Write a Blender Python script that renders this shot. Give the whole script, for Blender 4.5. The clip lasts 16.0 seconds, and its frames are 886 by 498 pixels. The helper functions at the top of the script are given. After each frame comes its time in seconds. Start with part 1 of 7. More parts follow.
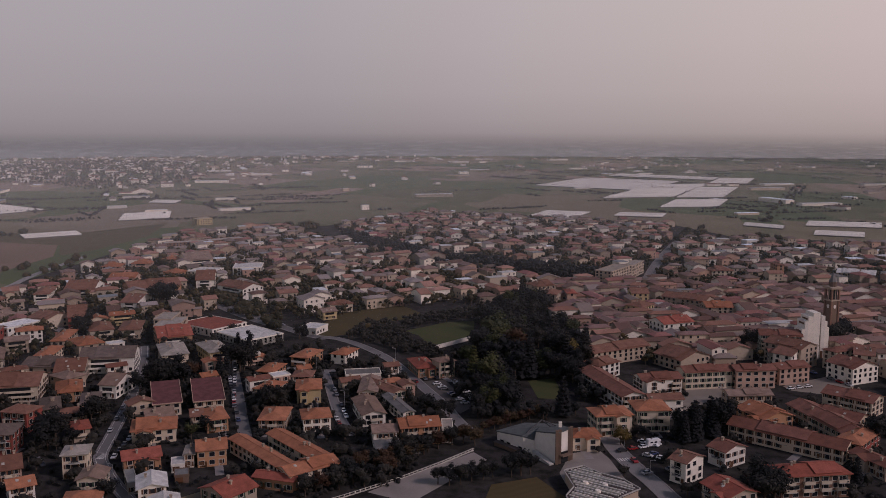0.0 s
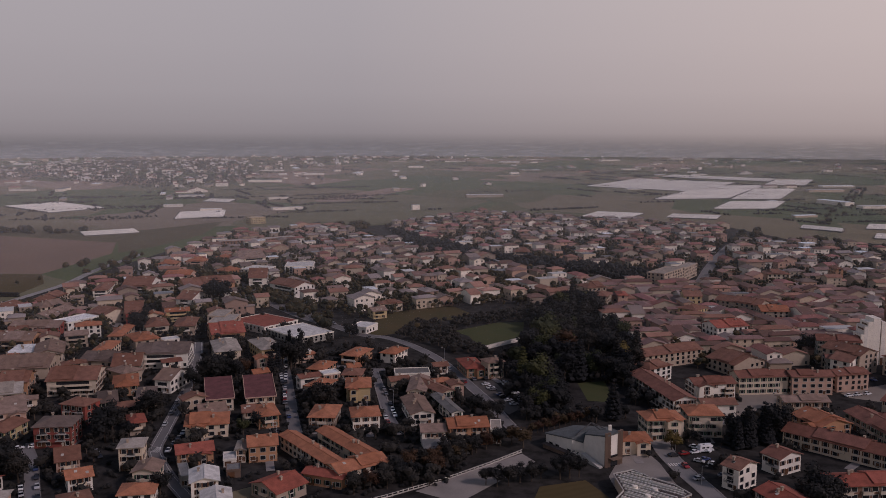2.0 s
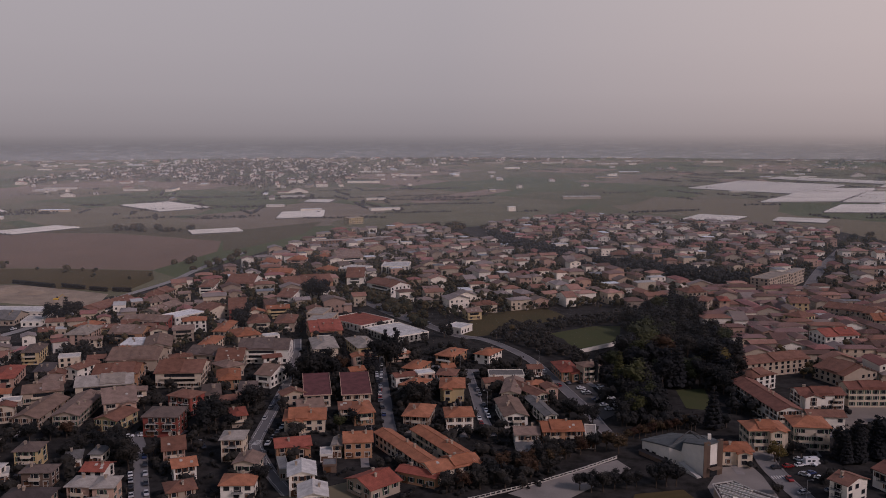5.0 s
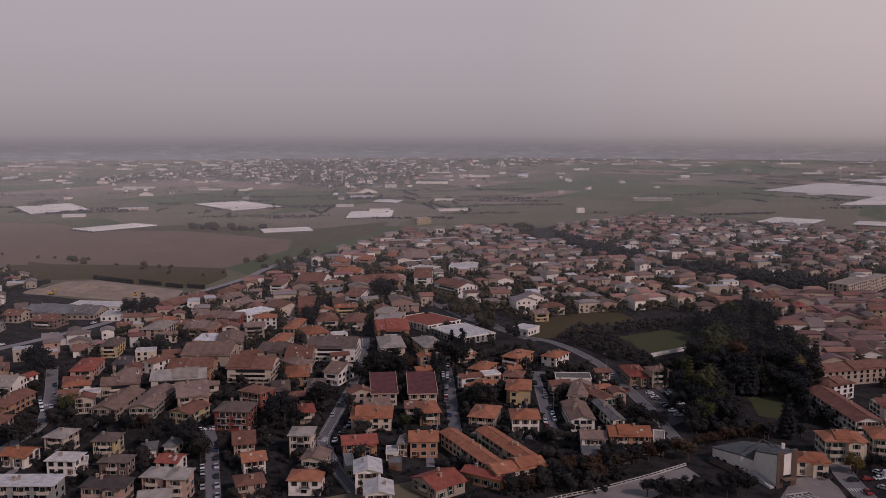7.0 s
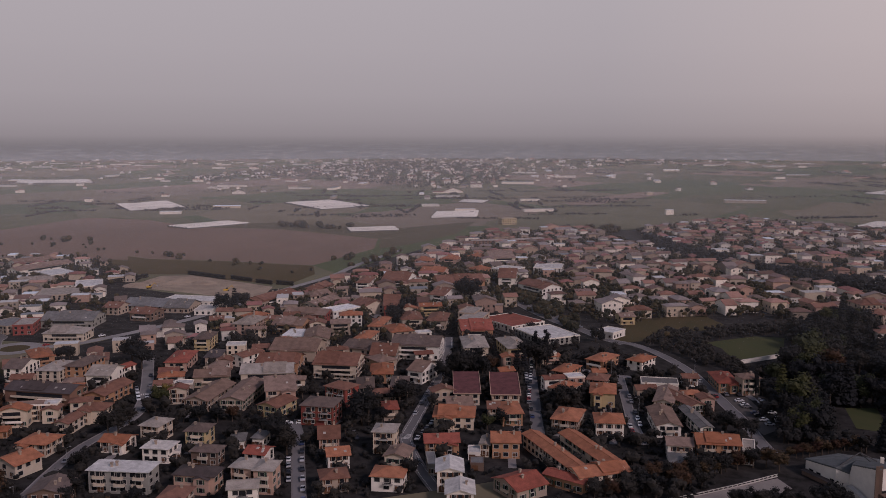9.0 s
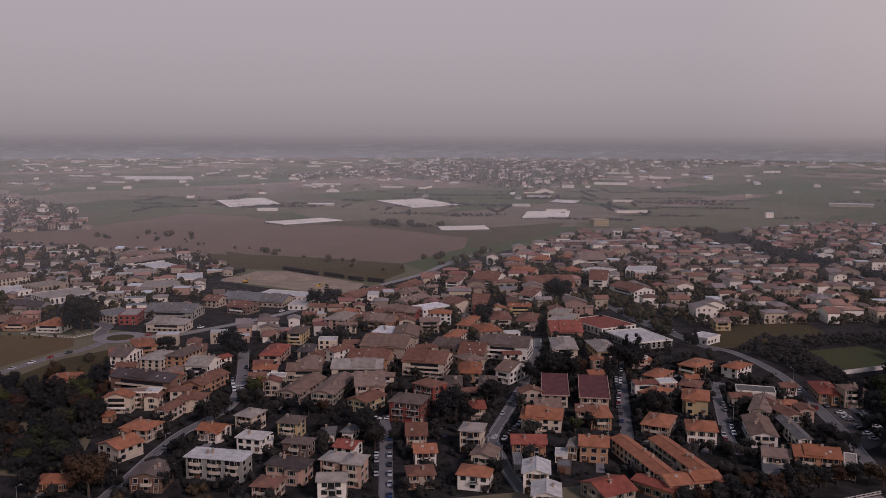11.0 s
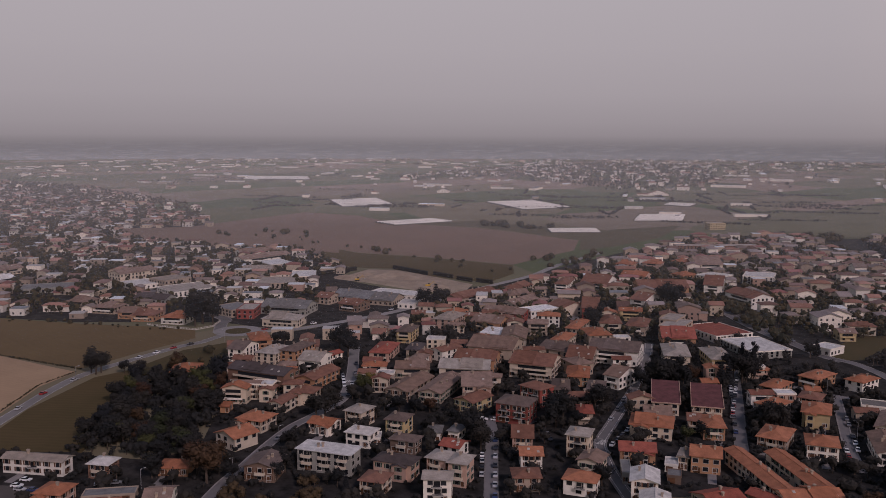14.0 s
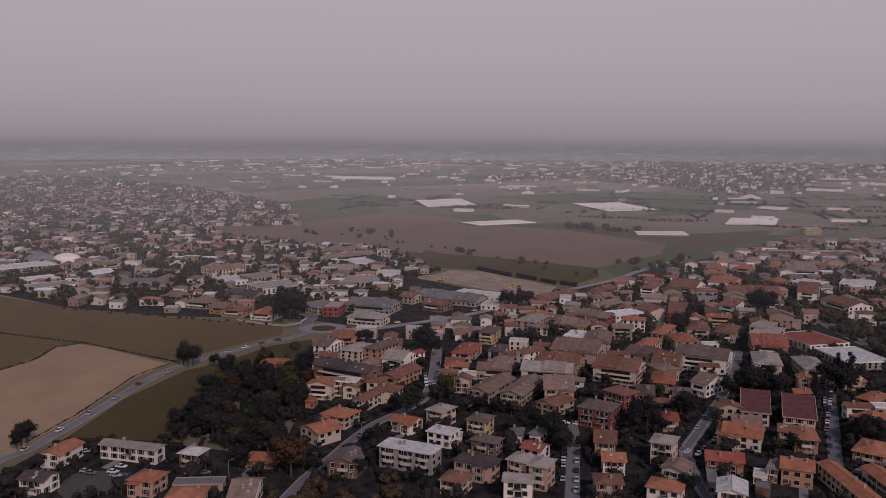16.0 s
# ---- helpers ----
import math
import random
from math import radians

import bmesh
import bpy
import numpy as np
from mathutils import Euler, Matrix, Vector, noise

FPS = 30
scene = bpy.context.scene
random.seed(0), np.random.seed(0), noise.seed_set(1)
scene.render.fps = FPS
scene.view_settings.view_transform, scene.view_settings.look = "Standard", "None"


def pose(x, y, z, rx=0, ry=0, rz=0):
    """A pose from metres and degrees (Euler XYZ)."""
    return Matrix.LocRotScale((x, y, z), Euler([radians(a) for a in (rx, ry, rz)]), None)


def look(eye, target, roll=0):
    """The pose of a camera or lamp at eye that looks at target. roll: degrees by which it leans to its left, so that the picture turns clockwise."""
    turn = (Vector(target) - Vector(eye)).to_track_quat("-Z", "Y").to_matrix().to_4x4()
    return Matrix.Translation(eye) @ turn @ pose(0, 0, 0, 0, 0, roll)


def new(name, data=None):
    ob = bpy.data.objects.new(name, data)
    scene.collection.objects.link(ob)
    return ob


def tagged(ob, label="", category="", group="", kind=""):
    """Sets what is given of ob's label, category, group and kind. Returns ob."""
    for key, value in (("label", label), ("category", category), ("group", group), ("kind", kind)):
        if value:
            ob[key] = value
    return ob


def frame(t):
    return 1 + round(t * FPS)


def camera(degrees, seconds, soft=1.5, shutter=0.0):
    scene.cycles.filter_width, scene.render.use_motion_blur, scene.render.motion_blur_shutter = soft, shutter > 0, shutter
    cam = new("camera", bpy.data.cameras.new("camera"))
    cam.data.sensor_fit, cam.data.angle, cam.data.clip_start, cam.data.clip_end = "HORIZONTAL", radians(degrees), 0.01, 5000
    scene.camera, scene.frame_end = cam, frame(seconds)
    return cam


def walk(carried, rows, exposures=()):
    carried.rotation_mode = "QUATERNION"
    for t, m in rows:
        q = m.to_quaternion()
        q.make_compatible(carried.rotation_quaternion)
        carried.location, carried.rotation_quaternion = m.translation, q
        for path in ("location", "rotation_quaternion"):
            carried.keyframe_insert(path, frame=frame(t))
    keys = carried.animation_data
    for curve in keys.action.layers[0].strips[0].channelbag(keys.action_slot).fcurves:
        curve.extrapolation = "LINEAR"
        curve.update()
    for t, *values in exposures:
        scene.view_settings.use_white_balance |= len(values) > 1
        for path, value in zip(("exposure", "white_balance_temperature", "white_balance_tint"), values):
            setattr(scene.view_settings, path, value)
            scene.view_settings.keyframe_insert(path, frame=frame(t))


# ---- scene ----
# The camera hovers 125 m above the ground and pans to its left.
EYE = 125.0
cam = camera(54.20, 16.0, soft=0.5)
ROWS = [
    (0.0, 0.000, -7.593, -0.041),
    (0.5, 1.155, -7.597, -0.073),
    (1.0, 2.157, -7.599, -0.092),
    (1.5, 3.123, -7.575, -0.107),
    (2.0, 3.342, -7.579, -0.098),
    (2.5, 4.256, -7.569, -0.088),
    (3.0, 5.352, -7.544, -0.057),
    (3.5, 6.498, -7.529, -0.059),
    (4.0, 7.570, -7.516, -0.009),
    (6.5, 13.030, -7.448, 0.071),
    (7.0, 14.191, -7.431, 0.044),
    (7.5, 15.374, -7.416, 0.032),
    (8.0, 16.918, -7.405, 0.040),
    (8.5, 18.391, -7.413, 0.019),
    (9.0, 19.847, -7.422, -0.004),
    (11.5, 27.238, -7.468, -0.222),
    (12.0, 28.490, -7.471, -0.217),
    (12.5, 29.670, -7.465, -0.183),
    (13.0, 30.708, -7.464, -0.156),
    (13.5, 31.936, -7.442, -0.163),
    (14.0, 33.150, -7.415, -0.204),
    (14.5, 34.490, -7.398, -0.233),
    (15.0, 35.796, -7.382, -0.285),
    (15.5, 37.226, -7.366, -0.322),
    (16.0, 38.752, -7.365, -0.326),
]
walk(cam, [(t, pose(0, 0, EYE, 90 + pitch, roll, yaw)) for t, yaw, pitch, roll in ROWS], exposures=[(0, -0.06, 6440, 33), (4.0, -0.09, 6420, 32), (6.5, 0.0, 6440, 34), (9.0, 0.0, 6440, 34), (12.0, 0.01, 6440, 34), (16, 0.0, 6440, 33)])

# ---- world, sun, exposure ----
SUN_AZ, SUN_EL = 118.0, 36.0          # clockwise from +y, degrees above the horizon
world = bpy.data.worlds.new("hazy_evening")
scene.world = world
world.use_nodes = True
wn = world.node_tree.nodes
wl = world.node_tree.links
sky = wn.new("ShaderNodeTexSky")
sky.sky_type = "NISHITA"
sky.sun_disc = False
sky.sun_elevation = radians(SUN_EL)
sky.sun_rotation = radians(SUN_AZ)
sky.altitude = 100
sky.air_density = 1.6
sky.dust_density = 0.5
sky.ozone_density = 1.0
wl.new(sky.outputs[0], wn["Background"].inputs[0])
wn["Background"].inputs[1].default_value = 0.050
sun_data = bpy.data.lights.new("sun", "SUN")
sun_data.energy = 1.38
sun_data.angle = radians(8)
sun_data.color = (1.0, 0.90, 0.84)
sun = new("sun", sun_data)
az, el = radians(SUN_AZ), radians(SUN_EL)
sun.matrix_world = look(Vector((math.sin(az) * math.cos(el), math.cos(az) * math.cos(el), math.sin(el))) * 500, (0, 0, 0))

# ---- materials ----
MATS = {}


def mat(name, color, rough=0.85, spread=0.25, scale=0.6, fine=7.0, bump=0.15, vary=0.2, tint=(1.0, 1.0, 1.0), island=False, metal=0.0, gloss=0.3):
    """A surface with broad and fine variation of its colour, and a little change from thing to thing."""
    if name in MATS:
        return MATS[name]
    m = bpy.data.materials.new(name)
    m.use_nodes = True
    n, l = m.node_tree.nodes, m.node_tree.links
    b = n["Principled BSDF"]
    b.inputs["Roughness"].default_value = rough
    b.inputs["Metallic"].default_value = metal
    b.inputs["Specular IOR Level"].default_value = gloss
    tc = n.new("ShaderNodeTexCoord")
    big = n.new("ShaderNodeTexNoise")
    big.inputs["Scale"].default_value = scale
    big.inputs["Detail"].default_value = 5
    small = n.new("ShaderNodeTexNoise")
    small.inputs["Scale"].default_value = fine
    small.inputs["Detail"].default_value = 3
    for t in (big, small):
        l.new(tc.outputs["Object"], t.inputs["Vector"])
    add = n.new("ShaderNodeMath")
    add.operation = "MULTIPLY_ADD"
    l.new(small.outputs[0], add.inputs[0])
    add.inputs[1].default_value = 0.5
    l.new(big.outputs[0], add.inputs[2])
    ramp = n.new("ShaderNodeMapRange")
    ramp.inputs["From Min"].default_value, ramp.inputs["From Max"].default_value = 0.4, 1.1
    ramp.inputs["To Min"].default_value, ramp.inputs["To Max"].default_value = 1 - spread, 1 + spread
    l.new(add.outputs[0], ramp.inputs["Value"])
    if island:
        geo = n.new("ShaderNodeNewGeometry")
        rnd = geo.outputs["Random Per Island"]
    else:
        info = n.new("ShaderNodeObjectInfo")
        rnd = info.outputs["Random"]
    each = n.new("ShaderNodeMapRange")
    each.inputs["To Min"].default_value, each.inputs["To Max"].default_value = 1 - vary, 1 + vary
    l.new(rnd, each.inputs["Value"])
    mul = n.new("ShaderNodeMath")
    mul.operation = "MULTIPLY"
    l.new(ramp.outputs[0], mul.inputs[0])
    l.new(each.outputs[0], mul.inputs[1])
    hue = n.new("ShaderNodeMix")
    hue.data_type = "RGBA"
    hue.inputs["A"].default_value = (*color, 1)
    hue.inputs["B"].default_value = (*[c * k for c, k in zip(color, tint)], 1)
    l.new(rnd, hue.inputs["Factor"])
    out = n.new("ShaderNodeVectorMath")
    out.operation = "SCALE"
    l.new(hue.outputs["Result"], out.inputs[0])
    l.new(mul.outputs[0], out.inputs["Scale"])
    l.new(out.outputs[0], b.inputs["Base Color"])
    if bump:
        bp = n.new("ShaderNodeBump")
        bp.inputs["Strength"].default_value = bump
        bp.inputs["Distance"].default_value = 0.1
        l.new(small.outputs[0], bp.inputs["Height"])
        l.new(bp.outputs[0], b.inputs["Normal"])
    MATS[name] = m
    return m


WALLS = {
    "white": (0.70, 0.66, 0.60), "cream": (0.59, 0.50, 0.40), "yellow": (0.56, 0.43, 0.24), "orange": (0.44, 0.245, 0.145),
    "pink": (0.52, 0.35, 0.28), "brick": (0.25, 0.14, 0.10), "red": (0.30, 0.075, 0.06), "tan": (0.43, 0.345, 0.275),
    "grey": (0.31, 0.305, 0.28), "brown": (0.19, 0.13, 0.10),
}
ROOFS = {
    "orange": (0.37, 0.138, 0.070), "brown": (0.215, 0.098, 0.064), "pinkish": (0.245, 0.158, 0.118), "russet": (0.205, 0.082, 0.055), "red": (0.31, 0.085, 0.055),
    "dark": (0.085, 0.065, 0.06), "grey": (0.18, 0.168, 0.155), "light": (0.58, 0.54, 0.49), "tan": (0.34, 0.285, 0.235), "darkred": (0.13, 0.045, 0.042),
    "white": (0.72, 0.67, 0.61), "slate": (0.095, 0.098, 0.092), "drab": (0.15, 0.105, 0.085),
}
for key, c in WALLS.items():
    mat("plaster_" + key, [v * (1.02 if key == "white" else 0.92 if key == "cream" else 0.86) for v in c], 0.9, 0.14, 0.35, 4.0, 0.1, 0.12, (1.0, 0.96, 0.9))
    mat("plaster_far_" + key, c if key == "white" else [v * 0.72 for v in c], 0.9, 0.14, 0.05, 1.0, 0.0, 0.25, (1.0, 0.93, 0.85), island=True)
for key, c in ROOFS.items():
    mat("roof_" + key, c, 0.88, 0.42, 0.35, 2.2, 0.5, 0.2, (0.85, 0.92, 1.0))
    # Far copies of the roofs are greyed: distance haze mixed into their colour.
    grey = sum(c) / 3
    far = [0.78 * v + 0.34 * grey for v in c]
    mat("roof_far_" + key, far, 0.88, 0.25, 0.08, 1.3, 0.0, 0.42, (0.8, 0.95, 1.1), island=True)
PANE = mat("window_glass", (0.018, 0.02, 0.024), 0.12, 0.1, 1, 4, 0.0, 0.3, gloss=0.6)
PANE_FAR = mat("window_dark", (0.03, 0.03, 0.032), 0.3, 0.1, 0.1, 1, 0.0, 0.4, island=True)
FRAME = mat("window_frame", (0.42, 0.39, 0.35), 0.6, 0.1, 2, 12, 0.05)
SHUTTER_BROWN = mat("shutter_brown", (0.11, 0.05, 0.025), 0.6, 0.15, 2, 12, 0.1)
SHUTTER_GREEN = mat("shutter_green", (0.035, 0.07, 0.045), 0.6, 0.15, 2, 12, 0.1)
CONCRETE = mat("concrete", (0.38, 0.36, 0.33), 0.9, 0.2, 0.8, 6, 0.2)
KERB = mat("kerb_concrete", (0.23, 0.21, 0.2), 0.9, 0.25, 0.3, 3, 0.2)
ASPHALT = mat("asphalt", (0.16, 0.15, 0.148), 0.9, 0.25, 0.09, 2.5, 0.15)
ASPHALT_PALE = mat("asphalt_pale", (0.25, 0.235, 0.225), 0.9, 0.25, 0.09, 2.5, 0.15)
PAINT = mat("road_paint", (0.62, 0.60, 0.56), 0.8, 0.2, 1, 6, 0.05)
PAVING = mat("pale_paving", (0.215, 0.19, 0.17), 0.9, 0.25, 0.1, 2, 0.1)
BARK = mat("bark", (0.07, 0.052, 0.04), 0.95, 0.3, 1.5, 9, 0.5)
# The dark and conifer leaves are near-black: crown shade is put into their colour.
LEAF = {
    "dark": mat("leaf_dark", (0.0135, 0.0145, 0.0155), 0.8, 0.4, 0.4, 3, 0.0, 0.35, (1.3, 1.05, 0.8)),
    "green": mat("leaf_green", (0.032, 0.040, 0.016), 0.8, 0.4, 0.4, 3, 0.0, 0.35, (1.4, 1.1, 0.8)),
    "autumn": mat("leaf_autumn", (0.062, 0.026, 0.014), 0.8, 0.4, 0.4, 3, 0.0, 0.4, (0.7, 1.1, 1.0)),
    "yellow": mat("leaf_yellow", (0.13, 0.09, 0.022), 0.8, 0.4, 0.4, 3, 0.0, 0.3, (0.8, 0.9, 1.0)),
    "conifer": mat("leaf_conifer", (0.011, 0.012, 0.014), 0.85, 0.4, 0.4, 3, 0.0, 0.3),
}
LEAF_FAR = mat("leaf_far", (0.030, 0.034, 0.019), 0.85, 0.4, 0.05, 0.6, 0.0, 0.5, (1.6, 0.95, 0.7), island=True)
RUBBER = mat("tyre_rubber", (0.015, 0.015, 0.015), 0.9, 0.1, 2, 9, 0.0)
STEEL = mat("galvanised_steel", (0.35, 0.35, 0.36), 0.5, 0.1, 2, 9, 0.0, metal=0.6)


def soil(name, color, other, cell=0.02, furrow=0.0, angle=0.0):
    """Ground cover: two colours mixed by broad noise, fine grain and, on ploughed land, furrows."""
    m = bpy.data.materials.new(name)
    m.use_nodes = True
    n, l = m.node_tree.nodes, m.node_tree.links
    b = n["Principled BSDF"]
    b.inputs["Roughness"].default_value = 0.95
    b.inputs["Specular IOR Level"].default_value = 0.1
    tc = n.new("ShaderNodeTexCoord")
    big = n.new("ShaderNodeTexNoise")
    big.inputs["Scale"].default_value = cell
    big.inputs["Detail"].default_value = 8
    big.inputs["Roughness"].default_value = 0.65
    l.new(tc.outputs["Object"], big.inputs["Vector"])
    ramp = n.new("ShaderNodeMapRange")
    ramp.inputs["From Min"].default_value, ramp.inputs["From Max"].default_value = 0.35, 0.65
    l.new(big.outputs[0], ramp.inputs["Value"])
    mix = n.new("ShaderNodeMix")
    mix.data_type = "RGBA"
    mix.inputs["A"].default_value = (*color, 1)
    mix.inputs["B"].default_value = (*other, 1)
    l.new(ramp.outputs[0], mix.inputs["Factor"])
    last = mix.outputs["Result"]
    if furrow:
        turn = n.new("ShaderNodeMapping")
        turn.inputs["Rotation"].default_value = (0, 0, radians(angle))
        l.new(tc.outputs["Object"], turn.inputs["Vector"])
        wave = n.new("ShaderNodeTexWave")
        wave.inputs["Scale"].default_value = 0.09
        wave.inputs["Distortion"].default_value = 5
        wave.inputs["Detail"].default_value = 4
        l.new(turn.outputs[0], wave.inputs["Vector"])
        band = n.new("ShaderNodeMapRange")
        band.inputs["To Min"].default_value, band.inputs["To Max"].default_value = 1 - furrow, 1 + furrow
        l.new(wave.outputs["Fac"], band.inputs["Value"])
        sc = n.new("ShaderNodeVectorMath")
        sc.operation = "SCALE"
        l.new(last, sc.inputs[0])
        l.new(band.outputs[0], sc.inputs["Scale"])
        last = sc.outputs[0]
    l.new(last, b.inputs["Base Color"])
    MATS[name] = m
    return m


soil("stubble", (0.40, 0.276, 0.172), (0.33, 0.226, 0.142), 0.03, 0.025, 20)
soil("olive_crop", (0.159, 0.110, 0.054), (0.134, 0.093, 0.047), 0.02, 0.04, 25)
soil("green_crop", (0.146, 0.105, 0.050), (0.159, 0.107, 0.054), 0.02, 0.04, 60)
soil("dark_green", (0.085, 0.064, 0.028), (0.104, 0.074, 0.036), 0.03, 0.06, 60)
soil("pasture", (0.125, 0.104, 0.065), (0.105, 0.090, 0.055), 0.02, 0.04, 25)
soil("ploughed", (0.225, 0.150, 0.113), (0.188, 0.130, 0.097), 0.012, 0.08, 40)
soil("grass", (0.069, 0.058, 0.027), (0.090, 0.066, 0.032), 0.05)
soil("pitch_grass", (0.062, 0.072, 0.030), (0.075, 0.076, 0.034), 0.05)
soil("square_paving", (0.27, 0.23, 0.195), (0.22, 0.185, 0.155), 0.1)
soil("worn_lot", (0.085, 0.075, 0.068), (0.12, 0.106, 0.095), 0.1)
soil("dirt", (0.38, 0.30, 0.225), (0.26, 0.20, 0.15), 0.06)
# Near-black: the shade of the gaps between houses is put into this colour.
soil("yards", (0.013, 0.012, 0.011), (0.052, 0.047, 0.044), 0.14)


def farmland():
    """The plain: a patchwork of fields, each of its own tone."""
    m = bpy.data.materials.new("farmland")
    m.use_nodes = True
    n, l = m.node_tree.nodes, m.node_tree.links
    b = n["Principled BSDF"]
    b.inputs["Roughness"].default_value = 0.95
    b.inputs["Specular IOR Level"].default_value = 0.1
    tc = n.new("ShaderNodeTexCoord")
    mp = n.new("ShaderNodeMapping")
    mp.inputs["Rotation"].default_value = (0, 0, radians(24))
    mp.inputs["Scale"].default_value = (0.0048, 0.0026, 1)
    l.new(tc.outputs["Object"], mp.inputs["Vector"])
    vo = n.new("ShaderNodeTexVoronoi")
    vo.distance = "CHEBYCHEV"
    vo.inputs["Randomness"].default_value = 0.75
    vo.inputs["Scale"].default_value = 1.0
    l.new(mp.outputs[0], vo.inputs["Vector"])
    sep = n.new("ShaderNodeSeparateColor")
    l.new(vo.outputs["Color"], sep.inputs[0])
    ramp = n.new("ShaderNodeValToRGB")
    e = ramp.color_ramp.elements
    ramp.color_ramp.interpolation = "CONSTANT"
    tones = [(0.0, (0.117, 0.117, 0.063)), (0.18, (0.185, 0.157, 0.101)), (0.36, (0.098, 0.117, 0.056)), (0.52, (0.264, 0.193, 0.147)), (0.66, (0.151, 0.142, 0.086)), (0.8, (0.215, 0.172, 0.127)), (0.92, (0.083, 0.107, 0.053))]
    while len(e) < len(tones):
        e.new(0.5)
    for s, (p, c) in zip(e, tones):
        s.position, s.color = p, (*c, 1)
    l.new(sep.outputs[0], ramp.inputs[0])
    no = n.new("ShaderNodeTexNoise")
    no.inputs["Scale"].default_value = 0.012
    no.inputs["Detail"].default_value = 8
    l.new(tc.outputs["Object"], no.inputs["Vector"])
    mr = n.new("ShaderNodeMapRange")
    mr.inputs["To Min"].default_value, mr.inputs["To Max"].default_value = 0.7, 1.3
    l.new(no.outputs[0], mr.inputs["Value"])
    sc = n.new("ShaderNodeVectorMath")
    sc.operation = "SCALE"
    l.new(ramp.outputs[0], sc.inputs[0])
    l.new(mr.outputs[0], sc.inputs["Scale"])
    l.new(sc.outputs[0], b.inputs["Base Color"])
    return m


# ---- mesh helpers ----
def mesh_of(name, verts, faces, mats, index=None, smooth=False):
    me = bpy.data.meshes.new(name)
    me.from_pydata([tuple(v) for v in verts], [], [tuple(f) for f in faces])
    for m in mats if isinstance(mats, (list, tuple)) else [mats]:
        me.materials.append(m)
    if index is not None:
        me.polygons.foreach_set("material_index", np.array(index, dtype=np.int32))
    if smooth:
        me.polygons.foreach_set("use_smooth", np.ones(len(me.polygons), dtype=bool))
    me.update()
    return me


def part(name, me, parent, m=None, label=""):
    """One mesh as a part of a thing."""
    ob = new(name, me)
    ob.parent = parent
    if m is not None:
        ob.matrix_basis = m
    if label:
        tagged(ob, label)
    return ob


class Shape:
    """Gathers faces for one mesh."""

    def __init__(self):
        self.v, self.f, self.i = [], [], []

    def add(self, verts, faces, mi=0):
        o = len(self.v)
        self.v += verts
        self.f += [tuple(o + k for k in f) for f in faces]
        self.i += [mi] * len(faces)
        return self

    def box(self, x0, y0, z0, x1, y1, z1, mi=0, m=None):
        p = [Vector(c) for c in ((x0, y0, z0), (x1, y0, z0), (x1, y1, z0), (x0, y1, z0), (x0, y0, z1), (x1, y0, z1), (x1, y1, z1), (x0, y1, z1))]
        if m is not None:
            p = [m @ c for c in p]
        return self.add(p, [(0, 3, 2, 1), (4, 5, 6, 7), (0, 1, 5, 4), (1, 2, 6, 5), (2, 3, 7, 6), (3, 0, 4, 7)], mi)

    def tube(self, a, b, ra, rb, sides=6, mi=0):
        a, b = Vector(a), Vector(b)
        q = (b - a).to_track_quat("Z", "Y")
        ring = [Vector((math.cos(2 * math.pi * k / sides), math.sin(2 * math.pi * k / sides), 0)) for k in range(sides)]
        v = [a + q @ (c * ra) for c in ring] + [b + q @ (c * rb) for c in ring]
        f = [(k, (k + 1) % sides, sides + (k + 1) % sides, sides + k) for k in range(sides)]
        return self.add(v, f + [tuple(range(sides))[::-1], tuple(range(sides, 2 * sides))], mi)

    def mesh(self, name, mats, smooth=False):
        return mesh_of(name, self.v, self.f, mats, self.i, smooth)


def inside(p, poly):
    x, y = p
    c = False
    for k in range(len(poly)):
        (x0, y0), (x1, y1) = poly[k - 1], poly[k]
        if (y0 > y) != (y1 > y) and x < (x1 - x0) * (y - y0) / (y1 - y0) + x0:
            c = not c
    return c


class Plots:
    """Footprints and streets, kept by squares of 40 m so that what is near is found quickly."""

    def __init__(self):
        self.discs, self.ways = {}, {}

    def append(self, disc):
        x, y, r = disc
        for i in range(int((x - r) // 40), int((x + r) // 40) + 1):
            for j in range(int((y - r) // 40), int((y + r) // 40) + 1):
                self.discs.setdefault((i, j), []).append(disc)

    def street(self, a, b, hw):
        for i in range(int((min(a[0], b[0]) - hw - 25) // 40), int((max(a[0], b[0]) + hw + 25) // 40) + 1):
            for j in range(int((min(a[1], b[1]) - hw - 25) // 40), int((max(a[1], b[1]) + hw + 25) // 40) + 1):
                self.ways.setdefault((i, j), []).append((a, b, hw))


TAKEN = Plots()
WAYS = []         # street segments: a, b, half width


def free(x, y, r):
    """Whether a disc meets no footprint and no street."""
    for i in {int((x - r) // 40), int((x + r) // 40)}:
        for j in {int((y - r) // 40), int((y + r) // 40)}:
            for a, b, c in TAKEN.discs.get((i, j), ()):
                if (a - x) ** 2 + (b - y) ** 2 < (r + c) ** 2:
                    return False
    for (ax, ay), (bx, by), hw in TAKEN.ways.get((int(x // 40), int(y // 40)), ()):
        dx, dy = bx - ax, by - ay
        s = max(0, min(1, ((x - ax) * dx + (y - ay) * dy) / (dx * dx + dy * dy + 1e-9)))
        if (ax + s * dx - x) ** 2 + (ay + s * dy - y) ** 2 < (r + hw) ** 2:
            return False
    return True


# ---- ground ----
def sheet(name, poly, z, material, label, category):
    me = mesh_of(name, [(x, y, z) for x, y in poly], [tuple(range(len(poly)))], material)
    if me.polygons[0].normal.z < 0:
        me.flip_normals()
    return tagged(new(name, me), label, category, kind="structure")


